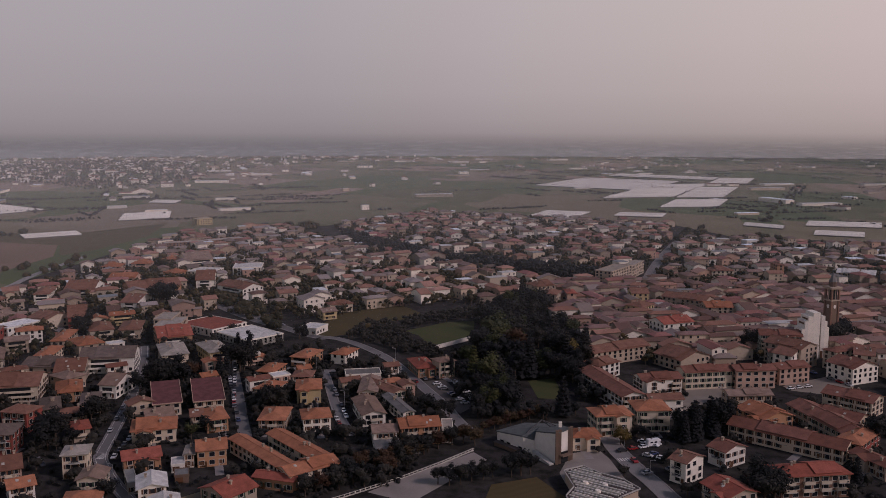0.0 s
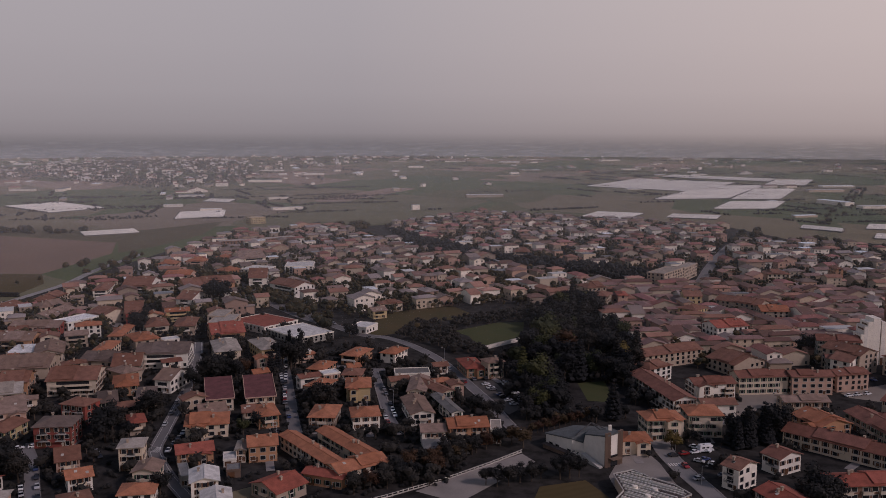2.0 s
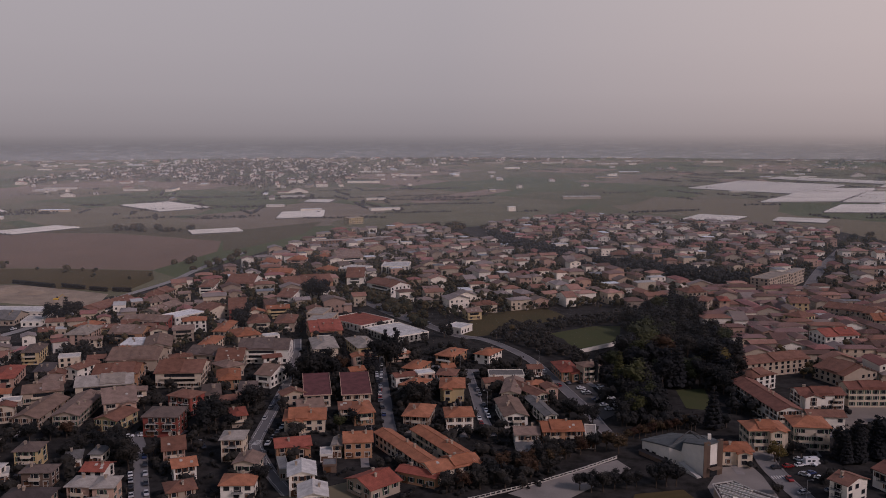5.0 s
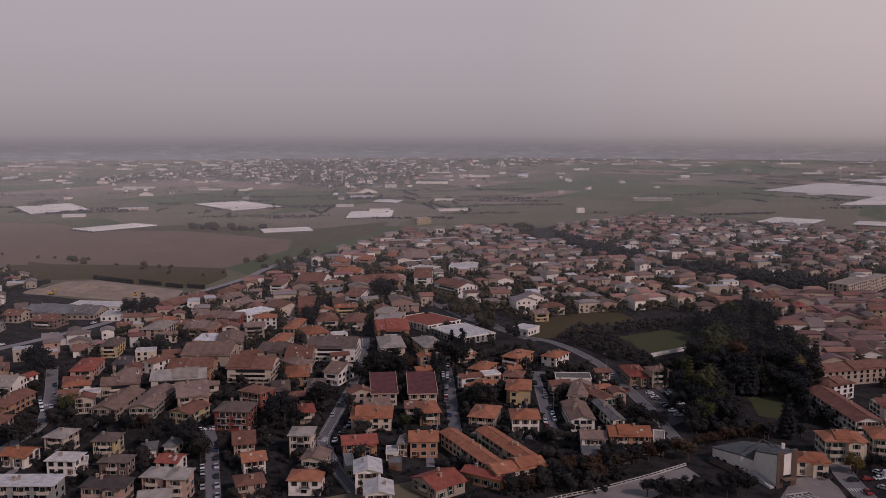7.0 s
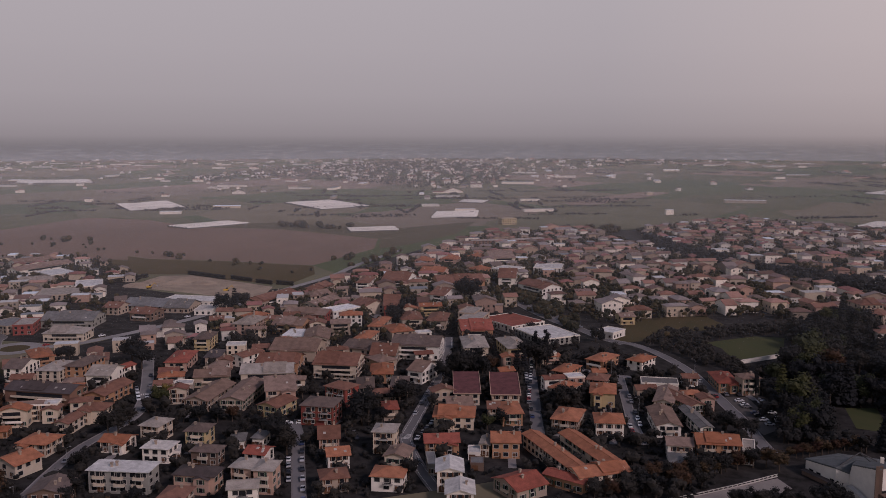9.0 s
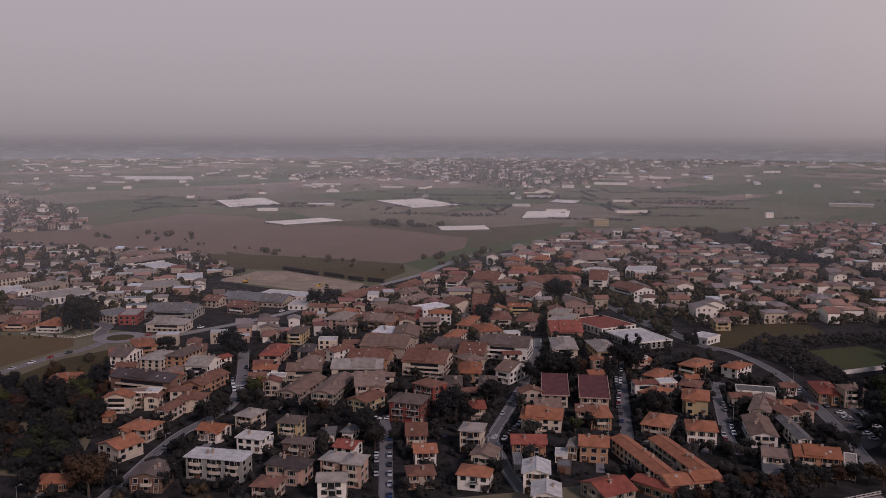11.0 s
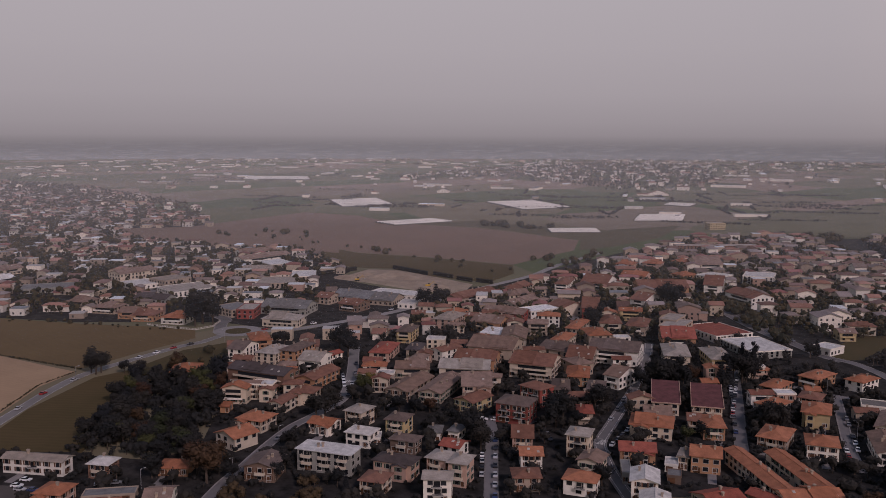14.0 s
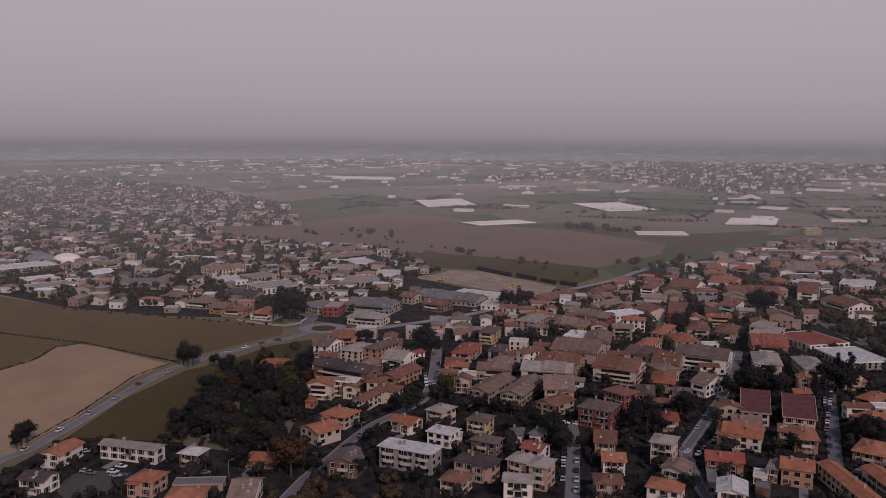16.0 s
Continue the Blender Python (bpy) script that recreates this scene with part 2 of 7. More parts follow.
def ribbon(pts, width, z):
    pts = [Vector((*p, 0)) for p in pts]
    fine = []
    for k in range(len(pts) - 1):
        p0, p1, p2, p3 = pts[max(k - 1, 0)], pts[k], pts[k + 1], pts[min(k + 2, len(pts) - 1)]
        for s in range(6):
            t = s / 6
            fine.append(0.5 * ((2 * p1) + (p2 - p0) * t + (2 * p0 - 5 * p1 + 4 * p2 - p3) * t * t + (3 * p1 - p0 - 3 * p2 + p3) * t ** 3))
    fine.append(pts[-1])
    v, f = [], []
    for k, p in enumerate(fine):
        d = (fine[min(k + 1, len(fine) - 1)] - fine[max(k - 1, 0)]).normalized()
        s = Vector((-d.y, d.x, 0)) * width / 2
        v += [(p.x + s.x, p.y + s.y, z), (p.x - s.x, p.y - s.y, z)]
        if k:
            f.append((2 * k - 2, 2 * k - 1, 2 * k + 1, 2 * k))
    return v, f, fine


def road(pts, width, material=None, kerb=True, line=False, name="road", label="grey asphalt street with parked cars and kerbs", z=0.10):
    material = material or ASPHALT
    v, f, fine = ribbon(pts, width, z)
    ob = tagged(new(name, mesh_of(name, v, f, material)), label, "road", kind="structure")
    for a, b in zip(fine[:-1:3], fine[3::3]):
        WAYS.append(((a.x, a.y), (b.x, b.y), width / 2))
        TAKEN.street((a.x, a.y), (b.x, b.y), width / 2 + (0.55 if kerb else 0))
    if kerb:
        s = Shape()
        for side in (1, -1):
            for k in range(len(fine) - 1):
                p, q = fine[k], fine[k + 1]
                d = (q - p).normalized()
                nrm = Vector((-d.y, d.x, 0)) * side
                a, b, c, e = p + nrm * width / 2, q + nrm * width / 2, q + nrm * (width / 2 + 0.55), p + nrm * (width / 2 + 0.55)
                s.add([(*a.xy, 0), (*b.xy, 0), (*c.xy, 0), (*e.xy, 0), (*a.xy, z + 0.13), (*b.xy, z + 0.13), (*c.xy, z + 0.13), (*e.xy, z + 0.13)], [(4, 5, 6, 7), (0, 1, 5, 4), (2, 3, 7, 6)])
        tagged(new("pavement", s.mesh("pavement", KERB)), "narrow concrete pavement along the street", "pavement", kind="structure")
    if line:
        s = Shape()
        for side in (1, -1):
            for k in range(len(fine) - 1):
                p, q = fine[k], fine[k + 1]
                d = (q - p).normalized()
                nrm = Vector((-d.y, d.x, 0)) * side
                o = width / 2 - 0.35
                s.add([(*(p + nrm * o).xy, z + 0.02), (*(q + nrm * o).xy, z + 0.02), (*(q + nrm * (o - 0.13)).xy, z + 0.02), (*(p + nrm * (o - 0.13)).xy, z + 0.02)], [(0, 1, 2, 3)])
        part("edge_line", s.mesh("edge_line", PAINT), ob)
    return fine


# ---- houses ----
def roof_shape(kind, w, d, h, o=0.75):
    """Roof of a house w wide and d deep whose eaves lie at h, with its thickness and ridge caps."""
    s = Shape()
    X, Y, t = w / 2 + o, d / 2 + o, 0.22
    if kind == "slab":
        s.box(-X, -Y, h, X, Y, h + 0.25)
        return s, 0.25
    if kind == "flat":
        s.box(-X + o - 0.15, -Y + o - 0.15, h, X - o + 0.15, Y - o + 0.15, h + 0.25)
        return s, 0.25
    if kind == "mono":
        r = 0.10 * d
        a = [(-X, -Y, h), (X, -Y, h), (X, Y, h + r), (-X, Y, h + r)]
        s.add(a + [(x, y, z + t) for x, y, z in a], [(0, 3, 2, 1), (4, 5, 6, 7), (0, 1, 5, 4), (1, 2, 6, 5), (2, 3, 7, 6), (3, 0, 4, 7)])
        return s, r
    if kind == "gy":
        g, r = roof_shape("gx", d, w, h, o)
        s.add([(-y, x, z) for x, y, z in g.v], g.f)
        s.i = list(g.i)
        return s, r
    if kind == "gx":
        r = 0.17 * d
        e = [(-X, -Y, h), (X, -Y, h), (X, Y, h), (-X, Y, h), (-X, 0, h + r + 0.1), (X, 0, h + r + 0.1)]
        v = e + [(x, y, z + t) for x, y, z in e]
        s.add(v, [(6, 7, 11, 10), (8, 9, 10, 11), (0, 4, 5, 1), (2, 5, 4, 3), (0, 1, 7, 6), (2, 3, 9, 8), (0, 6, 10, 4), (4, 10, 9, 3), (1, 5, 11, 7), (5, 2, 8, 11)])
        s.box(-X - 0.05, -0.16, h + r + 0.2, X + 0.05, 0.16, h + r + 0.42)
        return s, r
    r = 0.17 * min(w, d)
    k = max(0.0, (w - d) / 2) if w >= d else 0.0
    j = max(0.0, (d - w) / 2) if d > w else 0.0
    e = [(-X, -Y, h), (X, -Y, h), (X, Y, h), (-X, Y, h)]
    top = [(-k, -j, h + r + 0.2 + t), (k + 0.01, j + 0.01, h + r + 0.2 + t)]
    v = e + [(x, y, z + t) for x, y, z in e] + top
    if w >= d:
        f = [(4, 5, 9, 8), (6, 7, 8, 9), (7, 4, 8), (5, 6, 9)]
        s.add(v, f + [(0, 3, 2, 1), (0, 1, 5, 4), (1, 2, 6, 5), (2, 3, 7, 6), (3, 0, 4, 7)])
        s.box(-k, -0.16, h + r + 0.3, k, 0.16, h + r + 0.55)
    else:
        f = [(4, 5, 8), (6, 7, 9), (7, 4, 8, 9), (5, 6, 9, 8)]
        s.add(v, f + [(0, 3, 2, 1), (0, 1, 5, 4), (1, 2, 6, 5), (2, 3, 7, 6), (3, 0, 4, 7)])
        s.box(-0.16, -j, h + r + 0.3, 0.16, j, h + r + 0.55)
    return s, r


def wall_shape(kind, w, d, h):
    s = Shape()
    x, y = w / 2, d / 2
    if kind in ("gx", "gy"):
        if kind == "gy":
            g = wall_shape("gx", d, w, h)
            s.add([(-b, a, c) for a, b, c in g.v], g.f)
            return s
        r = 0.17 * d
        s.add([(-x, -y, 0), (x, -y, 0), (x, y, 0), (-x, y, 0), (-x, -y, h), (x, -y, h), (x, y, h), (-x, y, h), (-x, 0, h + r), (x, 0, h + r)],
              [(0, 1, 5, 4), (2, 3, 7, 6), (1, 2, 6, 9, 5), (3, 0, 4, 8, 7), (4, 5, 9, 8), (6, 7, 8, 9), (0, 3, 2, 1)])
    elif kind == "mono":
        r = 0.10 * d
        s.add([(-x, -y, 0), (x, -y, 0), (x, y, 0), (-x, y, 0), (-x, -y, h), (x, -y, h), (x, y, h + r), (-x, y, h + r)],
              [(0, 3, 2, 1), (4, 5, 6, 7), (0, 1, 5, 4), (1, 2, 6, 5), (2, 3, 7, 6), (3, 0, 4, 7)])
    else:
        s.box(-x, -y, 0, x, y, h)
    s.box(-x - 0.06, -y - 0.06, 0, x + 0.06, y + 0.06, 0.5)
    return s


def window_mesh(name, w, h, shutter, leaf=None):
    """A surround that frames a recessed pane, with open louvred shutters beside it; faces -y, the middle of its foot at the origin."""
    s = Shape()
    rings = [(0.16, 0.02), (0.16, -0.09), (0.02, -0.09), (0.0, -0.03)]
    v = []
    for grow, y in rings:
        v += [(-w / 2 - grow, y, -grow), (w / 2 + grow, y, -grow), (w / 2 + grow, y, h + grow), (-w / 2 - grow, y, h + grow)]
    o = [(4 * k + j, 4 * k + (j + 1) % 4, 4 * k + 4 + (j + 1) % 4, 4 * k + 4 + j) for k in range(3) for j in range(4)]
    s.v, s.f, s.i = v, o + [(12, 13, 14, 15)], [0] * 12 + [1]
    if shutter is not None:
        for c in (-1, 1):
            x = c * (w / 2 + 0.44)
            s.box(x - 0.27, -0.10, 0, x + 0.27, -0.02, h, 2)
    return s.mesh(name, [FRAME, leaf or PANE, shutter or FRAME])


WINDOWS = [window_mesh("window", 1.4, 1.6, SHUTTER_BROWN), window_mesh("window", 1.4, 1.6, SHUTTER_GREEN), window_mesh("window", 1.9, 1.55, None), window_mesh("window", 1.5, 1.65, SHUTTER_BROWN)]
SHOP_DOOR = window_mesh("door", 1.2, 2.2, None, SHUTTER_BROWN)
g = Shape()
g.box(-1.25, -0.06, 0, 1.25, 0.02, 2.2)
GARAGE_DOOR = g.mesh("garage_door", SHUTTER_BROWN)
BALCONY_DOOR = window_mesh("balcony_door", 2.4, 2.1, None)
g = Shape()
g.box(-0.35, -0.35, -1.2, 0.35, 0.35, 0.9)
g.box(-0.5, -0.5, 0.9, 0.5, 0.5, 1.02)
for a, b in ((-0.4, -0.4), (0.3, -0.4), (0.3, 0.3), (-0.4, 0.3)):
    g.box(a, b, 1.02, a + 0.1, b + 0.1, 1.25)
g.box(-0.5, -0.5, 1.25, 0.5, 0.5, 1.36)
SKYLIGHT = Shape().box(-0.5, -0.6, -0.05, 0.5, 0.6, 0.14).mesh("skylight", FRAME)
CHIMNEY = g.mesh("chimney", mat("plaster_tan", None))
g = Shape()
g.box(-1.9, -1.25, -0.1, 1.9, 0, 0.1)
BALCONY = g.mesh("balcony", CONCRETE)
g = Shape()
g.box(-1.9, -1.25, 0.1, 1.9, -1.17, 1.1)
g.box(-1.9, -1.17, 0.1, -1.82, 0, 1.1)
g.box(1.82, -1.17, 0.1, 1.9, 0, 1.1)
g.box(-1.95, -1.3, 1.1, 1.95, -1.12, 1.16)
PARAPET = g.mesh("railing", mat("plaster_cream", None))
BARS = Shape()
BARS.box(-1.9, -1.22, 0.3, 1.9, -1.18, 0.42)
BARS.box(-1.9, -1.22, 0.62, 1.9, -1.18, 0.74)
BARS.box(-1.9, -1.24, 1.05, 1.9, -1.16, 1.1)
BARS.box(-1.9, -1.2, 1.05, -1.84, 0, 1.1)
BARS.box(1.84, -1.2, 1.05, 1.9, 0, 1.1)
BARS = BARS.mesh("railing", mat("iron", (0.05, 0.05, 0.05), 0.6))
WALL_WORD = {"white": "white plastered", "cream": "cream plastered", "yellow": "yellow plastered", "orange": "orange plastered", "pink": "pink plastered", "brick": "brown brick", "red": "dark red plastered", "tan": "tan plastered", "grey": "grey plastered", "brown": "brown plastered"}
ROOF_WORD = {"orange": "orange tiled", "brown": "brown tiled", "pinkish": "faded pink tiled", "red": "red tiled", "dark": "dark slate", "grey": "grey sheet", "light": "pale metal", "tan": "tan tiled", "russet": "russet tiled", "darkred": "dark red sheet", "white": "white", "drab": "drab brown tiled", "slate": "slate grey"}
KIND_WORD = {"hip": "hipped", "gx": "gabled", "gy": "gabled", "flat": "flat", "slab": "flat", "mono": "single-pitch"}
rng = random.Random(7)


def house(x, y, turn, w, d, h, kind, wall, roof, full=True):
    """A building whose front, -y before it is turned, is w wide; d deep; eaves at h."""
    storeys = max(1, round((h - 0.2) / 2.7))
    name = "apartment_building" if h > 7.2 else "garage" if h < 3 else "house"
    if name == "house" and w > 26:
        name = "row_house"
    ob = new(name)
    ob.matrix_basis = pose(x, y, 0, 0, 0, turn)
    rw = ROOF_WORD[roof] + " " + KIND_WORD[kind] + " roof"
    tagged(ob, f"{WALL_WORD[wall]} {('one', 'two', 'three', 'four', 'five')[min(storeys, 5) - 1]}-storey {'building' if name != 'house' else 'house'} with {rw}", "garage" if name == "garage" else "house" if "house" in name else "building", "buildings of the town")
    TAKEN.append((x, y, min(w, d) / 2 + 1.0))
    n = int(max(w, d) / min(w, d))
    if n >= 1 and max(w, d) > 1.3 * min(w, d):
        c, s = math.cos(radians(turn)), math.sin(radians(turn))
        for k in (-1, 1):
            off = k * (max(w, d) - min(w, d)) / 2
            dx, dy = (off, 0) if w > d else (0, off)
            TAKEN.append((x + c * dx - s * dy, y + s * dx + c * dy, min(w, d) / 2 + 1.0))
            TAKEN.append((x + (c * dx - s * dy) / 2, y + (s * dx + c * dy) / 2, min(w, d) / 2 + 1.0))
    part("wall", wall_shape(kind, w, d, h).mesh("wall", MATS["plaster_" + wall]), ob)
    rs, rise = roof_shape(kind, w, d, h)
    part("roof", rs.mesh("roof", MATS["roof_" + roof]), ob)
    if kind in ("gx", "hip") and w > 15 and d > 9:
        ww = w * rng.uniform(0.34, 0.5)
        off = rng.uniform(-0.22, 0.22) * w
        part("upper_wall", wall_shape("gx", ww - 1.2, d - 1.0, 1.0).mesh("upper_wall", MATS["plaster_" + wall]), ob, pose(off, 0, h - 0.3))
        part("upper_roof", roof_shape("gx", ww - 1.0, d - 0.9, h + 0.7, 0.6)[0].mesh("upper_roof", MATS["roof_" + roof]), ob, pose(off, 0, 0))
    if kind == "gx" and d > 8 and rng.random() < 0.6:
        for k in range(rng.randint(1, 3)):
            u, v = rng.uniform(-0.4, 0.4) * w, -d * rng.uniform(0.12, 0.36)
            tilt = math.degrees(math.atan2(rise + 0.1, d / 2 + 0.75))
            part("skylight", SKYLIGHT, ob, pose(u, v, h + 0.22 + (rise + 0.1) * (1 + v / (d / 2 + 0.75)), tilt, 0, 0))
    if kind == "flat":
        g = Shape()
        for a in ((-w / 2 - 0.2, -d / 2 - 0.2, w / 2 + 0.2, -d / 2 + 0.1), (-w / 2 - 0.2, d / 2 - 0.1, w / 2 + 0.2, d / 2 + 0.2), (-w / 2 - 0.2, -d / 2 + 0.1, -w / 2 + 0.1, d / 2 - 0.1), (w / 2 - 0.1, -d / 2 + 0.1, w / 2 + 0.2, d / 2 - 0.1)):
            g.box(a[0], a[1], h - 0.2, a[2], a[3], h + 0.55)
        part("parapet", g.mesh("parapet", MATS["plaster_" + ("white" if roof in ("light", "white") else wall)]), ob)
    if kind == "mono":
        g = Shape()
        m = Matrix.Translation((0, 0, h)) @ Matrix.Rotation(math.atan(0.10 * d / (d + 1.2)), 4, "X")
        for a in ((-w / 2 - 0.8, -d / 2 - 0.8, w / 2 + 0.8, -d / 2 - 0.55), (-w / 2 - 0.8, -d / 2 - 0.55, -w / 2 - 0.55, d / 2 + 0.9), (w / 2 + 0.55, -d / 2 - 0.55, w / 2 + 0.8, d / 2 + 0.9)):
            g.box(a[0], a[1], 0.1 + 0.05 * d, a[2], a[3], 0.55 + 0.05 * d, 0, m)
        part("gutter", g.mesh("gutter", MATS["plaster_pink"]), ob)
    if kind not in ("flat", "mono"):
        for k in range(2 if w * d > 120 else 1):
            cx, cy = rng.uniform(-0.3, 0.3) * w, rng.uniform(-0.25, 0.25) * d
            if kind == "gx":
                z = h + rise * (1 - abs(cy) / (d / 2))
            elif kind == "gy":
                z = h + 0.17 * w * (1 - abs(cx) / (w / 2))
            else:
                z = h + rise * min(1.0, min((w / 2 - abs(cx)), (d / 2 - abs(cy))) / (min(w, d) / 2))
            part("chimney", CHIMNEY, ob, pose(cx, cy, z + 0.35))
    if h < 2.9:
        for k in range(int(w / 3.2)):
            part("garage_door", GARAGE_DOOR, ob, pose(-w / 2 + 1.6 + 3.2 * k, -d / 2, 0.05))
        return ob
    wm = rng.choice(WINDOWS)
    wing = None
    if full and kind in ("hip", "gx") and 9 < w < 22 and rng.random() < 0.35:
        ww, p = w * rng.uniform(0.32, 0.46), rng.uniform(1.2, 2.4)
        L, cx, wh = p + d * 0.45, rng.choice((-1, 1)) * w * rng.uniform(0.18, 0.26), h - rng.uniform(0.15, 0.9)
        wing = (cx - ww / 2 - 0.8, cx + ww / 2 + 0.8)
        at = pose(cx, -d / 2 - p + L / 2, 0)
        part("wing_wall", wall_shape("gy", ww, L, wh).mesh("wing_wall", MATS["plaster_" + wall]), ob, at)
        part("wing_roof", roof_shape("gy", ww, L, wh, 0.6)[0].mesh("wing_roof", MATS["roof_" + roof]), ob, at)
        for st in range(storeys):
            part("window", wm, ob, pose(cx, -d / 2 - p, min(1.0 + st * (h - 0.3) / storeys, wh - 1.7)))
    if full and wall not in ("grey",) and w > 6 and rng.random() < 0.5:
        g = Shape().box(-1.6, -d / 2 - rng.uniform(6, 10), 0.0, 1.6, -d / 2 - 0.1, 0.165)
        part("driveway", g.mesh("driveway", KERB), ob, pose(rng.uniform(-0.3, 0.3) * w, 0, 0))
    sides = [(w, 0, 0, -d / 2), (d, 90, w / 2, 0), (d, -90, -w / 2, 0)]
    if full:
        sides.append((w, 180, 0, d / 2))
    band = not full and x < 60 and storeys >= 2 and kind != "flat" and w > 7 and h < 12 and rng.random() < 0.7
    if band:
        bw, bo = w * rng.uniform(0.55, 0.9), rng.uniform(-0.04, 0.04) * w
        for st in range(1, storeys):
            z = st * (h - 0.3) / storeys + 0.15
            g = Shape().box(-bw / 2, -1.3, -0.12, bw / 2, 0, 0.08)
            g.box(-bw / 2, -1.3, 0.08, bw / 2, -1.2, 0.95)
            part("balcony", g.mesh("balcony", MATS["plaster_" + rng.choice(("white", "cream", wall, wall))]), ob, pose(bo, -d / 2, z))
            # A flat dark strip on the wall stands for the shaded recess behind.
            part("balcony_door", Shape().box(-bw * 0.42, -0.05, 0.1, bw * 0.42, 0.02, 2.15).mesh("balcony_door", PANE), ob, pose(bo, -d / 2, z))
    far = Shape()
    for k, (length, a, ox, oy) in enumerate(sides):
        n = max(1, int(length / 3.5))
        step = length / n
        c, s = math.cos(radians(a)), math.sin(radians(a))
        for st in range(storeys):
            if band and k == 0 and st:
                continue
            for j in range(n):
                if rng.random() < (0.06 if k == 0 else 0.15 if k < 3 else 0.9):
                    continue
                u = -length / 2 + step * (j + 0.5) + rng.uniform(-0.3, 0.3)
                if k == 0 and wing and wing[0] < u < wing[1]:
                    continue
                z = 1.0 + st * (h - 0.3) / storeys
                if z + 1.7 > h:
                    z = h - 1.75
                at = pose(ox + c * u, oy + s * u, z, 0, 0, a)
                if full or math.hypot(x, y) < 460:
                    part("window", wm, ob, at)
                else:
                    far.box(-0.75, -0.07, 0, 0.75, 0.02, 1.6, 0, at).box(-0.9, -0.16, -0.14, 0.9, 0.02, 0, 1, at)
    if far.v:
        tagged(part("windows", far.mesh("windows", [PANE, FRAME]), ob), kind="stuff")
    if full and rng.random() < 0.55:
        part("garage_door", GARAGE_DOOR, ob, pose((0.3 if wing and wing[0] > -1 else -0.3) * w, -d / 2, 0.05))
    if full and rng.random() < 0.5:
        part("garage_door", GARAGE_DOOR, ob, pose(w / 2, rng.uniform(-0.25, 0.25) * d, 0.05, 0, 0, 90))
    part("door", SHOP_DOOR, ob, pose((-0.3 if wing and wing[0] > -1 else 0.3) * w, -d / 2 - 0.02, 0.05))
    if full and storeys >= 2 and kind != "mono":
        style = BARS if rng.random() < 0.4 else PARAPET
        n = int(w / 5.5) if h > 7.2 else (1 if rng.random() < 0.65 else 0)
        for st in range(1, storeys):
            for j in range(n):
                u = -w / 2 + w * (j + 0.5) / n + rng.uniform(-0.5, 0.5)
                if wing and wing[0] - 1.9 < u < wing[1] + 1.9:
                    continue
                bal = part("balcony", BALCONY, ob, pose(u, -d / 2, st * (h - 0.3) / storeys + 0.2))
                part("railing", style, bal)
                part("balcony_door", BALCONY_DOOR, ob, pose(u, -d / 2, st * (h - 0.3) / storeys + 0.32))
    return ob


def far_houses(name, spots, label, windows=True, r=None, pale=False, tiles=(0, 0, 1, 1, 2, 2, 2, 3)):
    """Houses too far off to tell their parts: walls, pitched roofs and openings as one piece of stuff."""
    r = r or rng
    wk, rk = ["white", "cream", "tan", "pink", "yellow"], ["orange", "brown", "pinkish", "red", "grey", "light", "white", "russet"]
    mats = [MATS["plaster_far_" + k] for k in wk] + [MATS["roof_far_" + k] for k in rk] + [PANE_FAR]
    s = Shape()
    for x, y, turn, w, d, h, flat in spots:
        m = pose(x, y, 0, 0, 0, turn)
        wi = r.choice((0, 0, 0, 1)) if pale else r.choice((0, 0, 0, 1, 1, 2, 2, 3))
        ri = 5 + (r.choice((4, 5, 6, 6) if pale else (4, 5, 5)) if flat else r.choice(tiles))
        kind = "flat" if flat else r.choice(("hip", "hip", "gx", "gy"))
        g = wall_shape(kind, w, d, h)
        nb = 6 if kind in ("flat", "hip") else 7
        used = sorted({k for f in g.f[:nb] for k in f})
        s.add([m @ Vector(g.v[k]) for k in used], [tuple(used.index(k) for k in f) for f in g.f[:nb]], wi)
        g, _ = roof_shape(kind, w, d, h)
        nb = len(g.f) - (0 if kind == "flat" else 6)
        used = sorted({k for f in g.f[:nb] for k in f})
        s.add([m @ Vector(g.v[k]) for k in used], [tuple(used.index(k) for k in f) for f in g.f[:nb]], ri)
        if not flat and r.random() < 0.55:
            side = r.choice((-1, 1))
            aw, ad, ah = w * r.uniform(0.35, 0.55), d * r.uniform(0.55, 0.8), h * r.uniform(0.5, 0.85)
            m2 = m @ pose(side * (w / 2 + aw / 2 - 1.2), r.uniform(-0.35, 0.1) * d, 0)
            for q, nb, mi in ((wall_shape("gx", aw, ad, ah), 7, wi), (roof_shape("gx", aw, ad, ah, 0.5)[0], 10, ri)):
                used = sorted({k for f in q.f[:nb] for k in f})
                s.add([m2 @ Vector(q.v[k]) for k in used], [tuple(used.index(k) for k in f) for f in q.f[:nb]], mi)
        if windows:
            for length, a, ox, oy in ((w, 0, 0, -d / 2), (d, 90, w / 2, 0), (d, -90, -w / 2, 0)):
                mm = m @ pose(ox, oy, 0, 0, 0, a)
                n = max(1, int(length / 3.6))
                for st in range(max(1, int(h / 3))):
                    for j in range(n):
                        if r.random() < 0.35:
                            continue
                        u = -length / 2 + length * (j + 0.5) / n
                        z = 0.9 + st * 3.0
                        s.add([mm @ Vector(p) for p in ((u - 0.65, -0.04, z), (u + 0.65, -0.04, z), (u + 0.65, -0.04, z + 1.5), (u - 0.65, -0.04, z + 1.5))], [(0, 1, 2, 3)], 13)
    return tagged(new(name, s.mesh(name, mats)), label, "houses", kind="stuff")


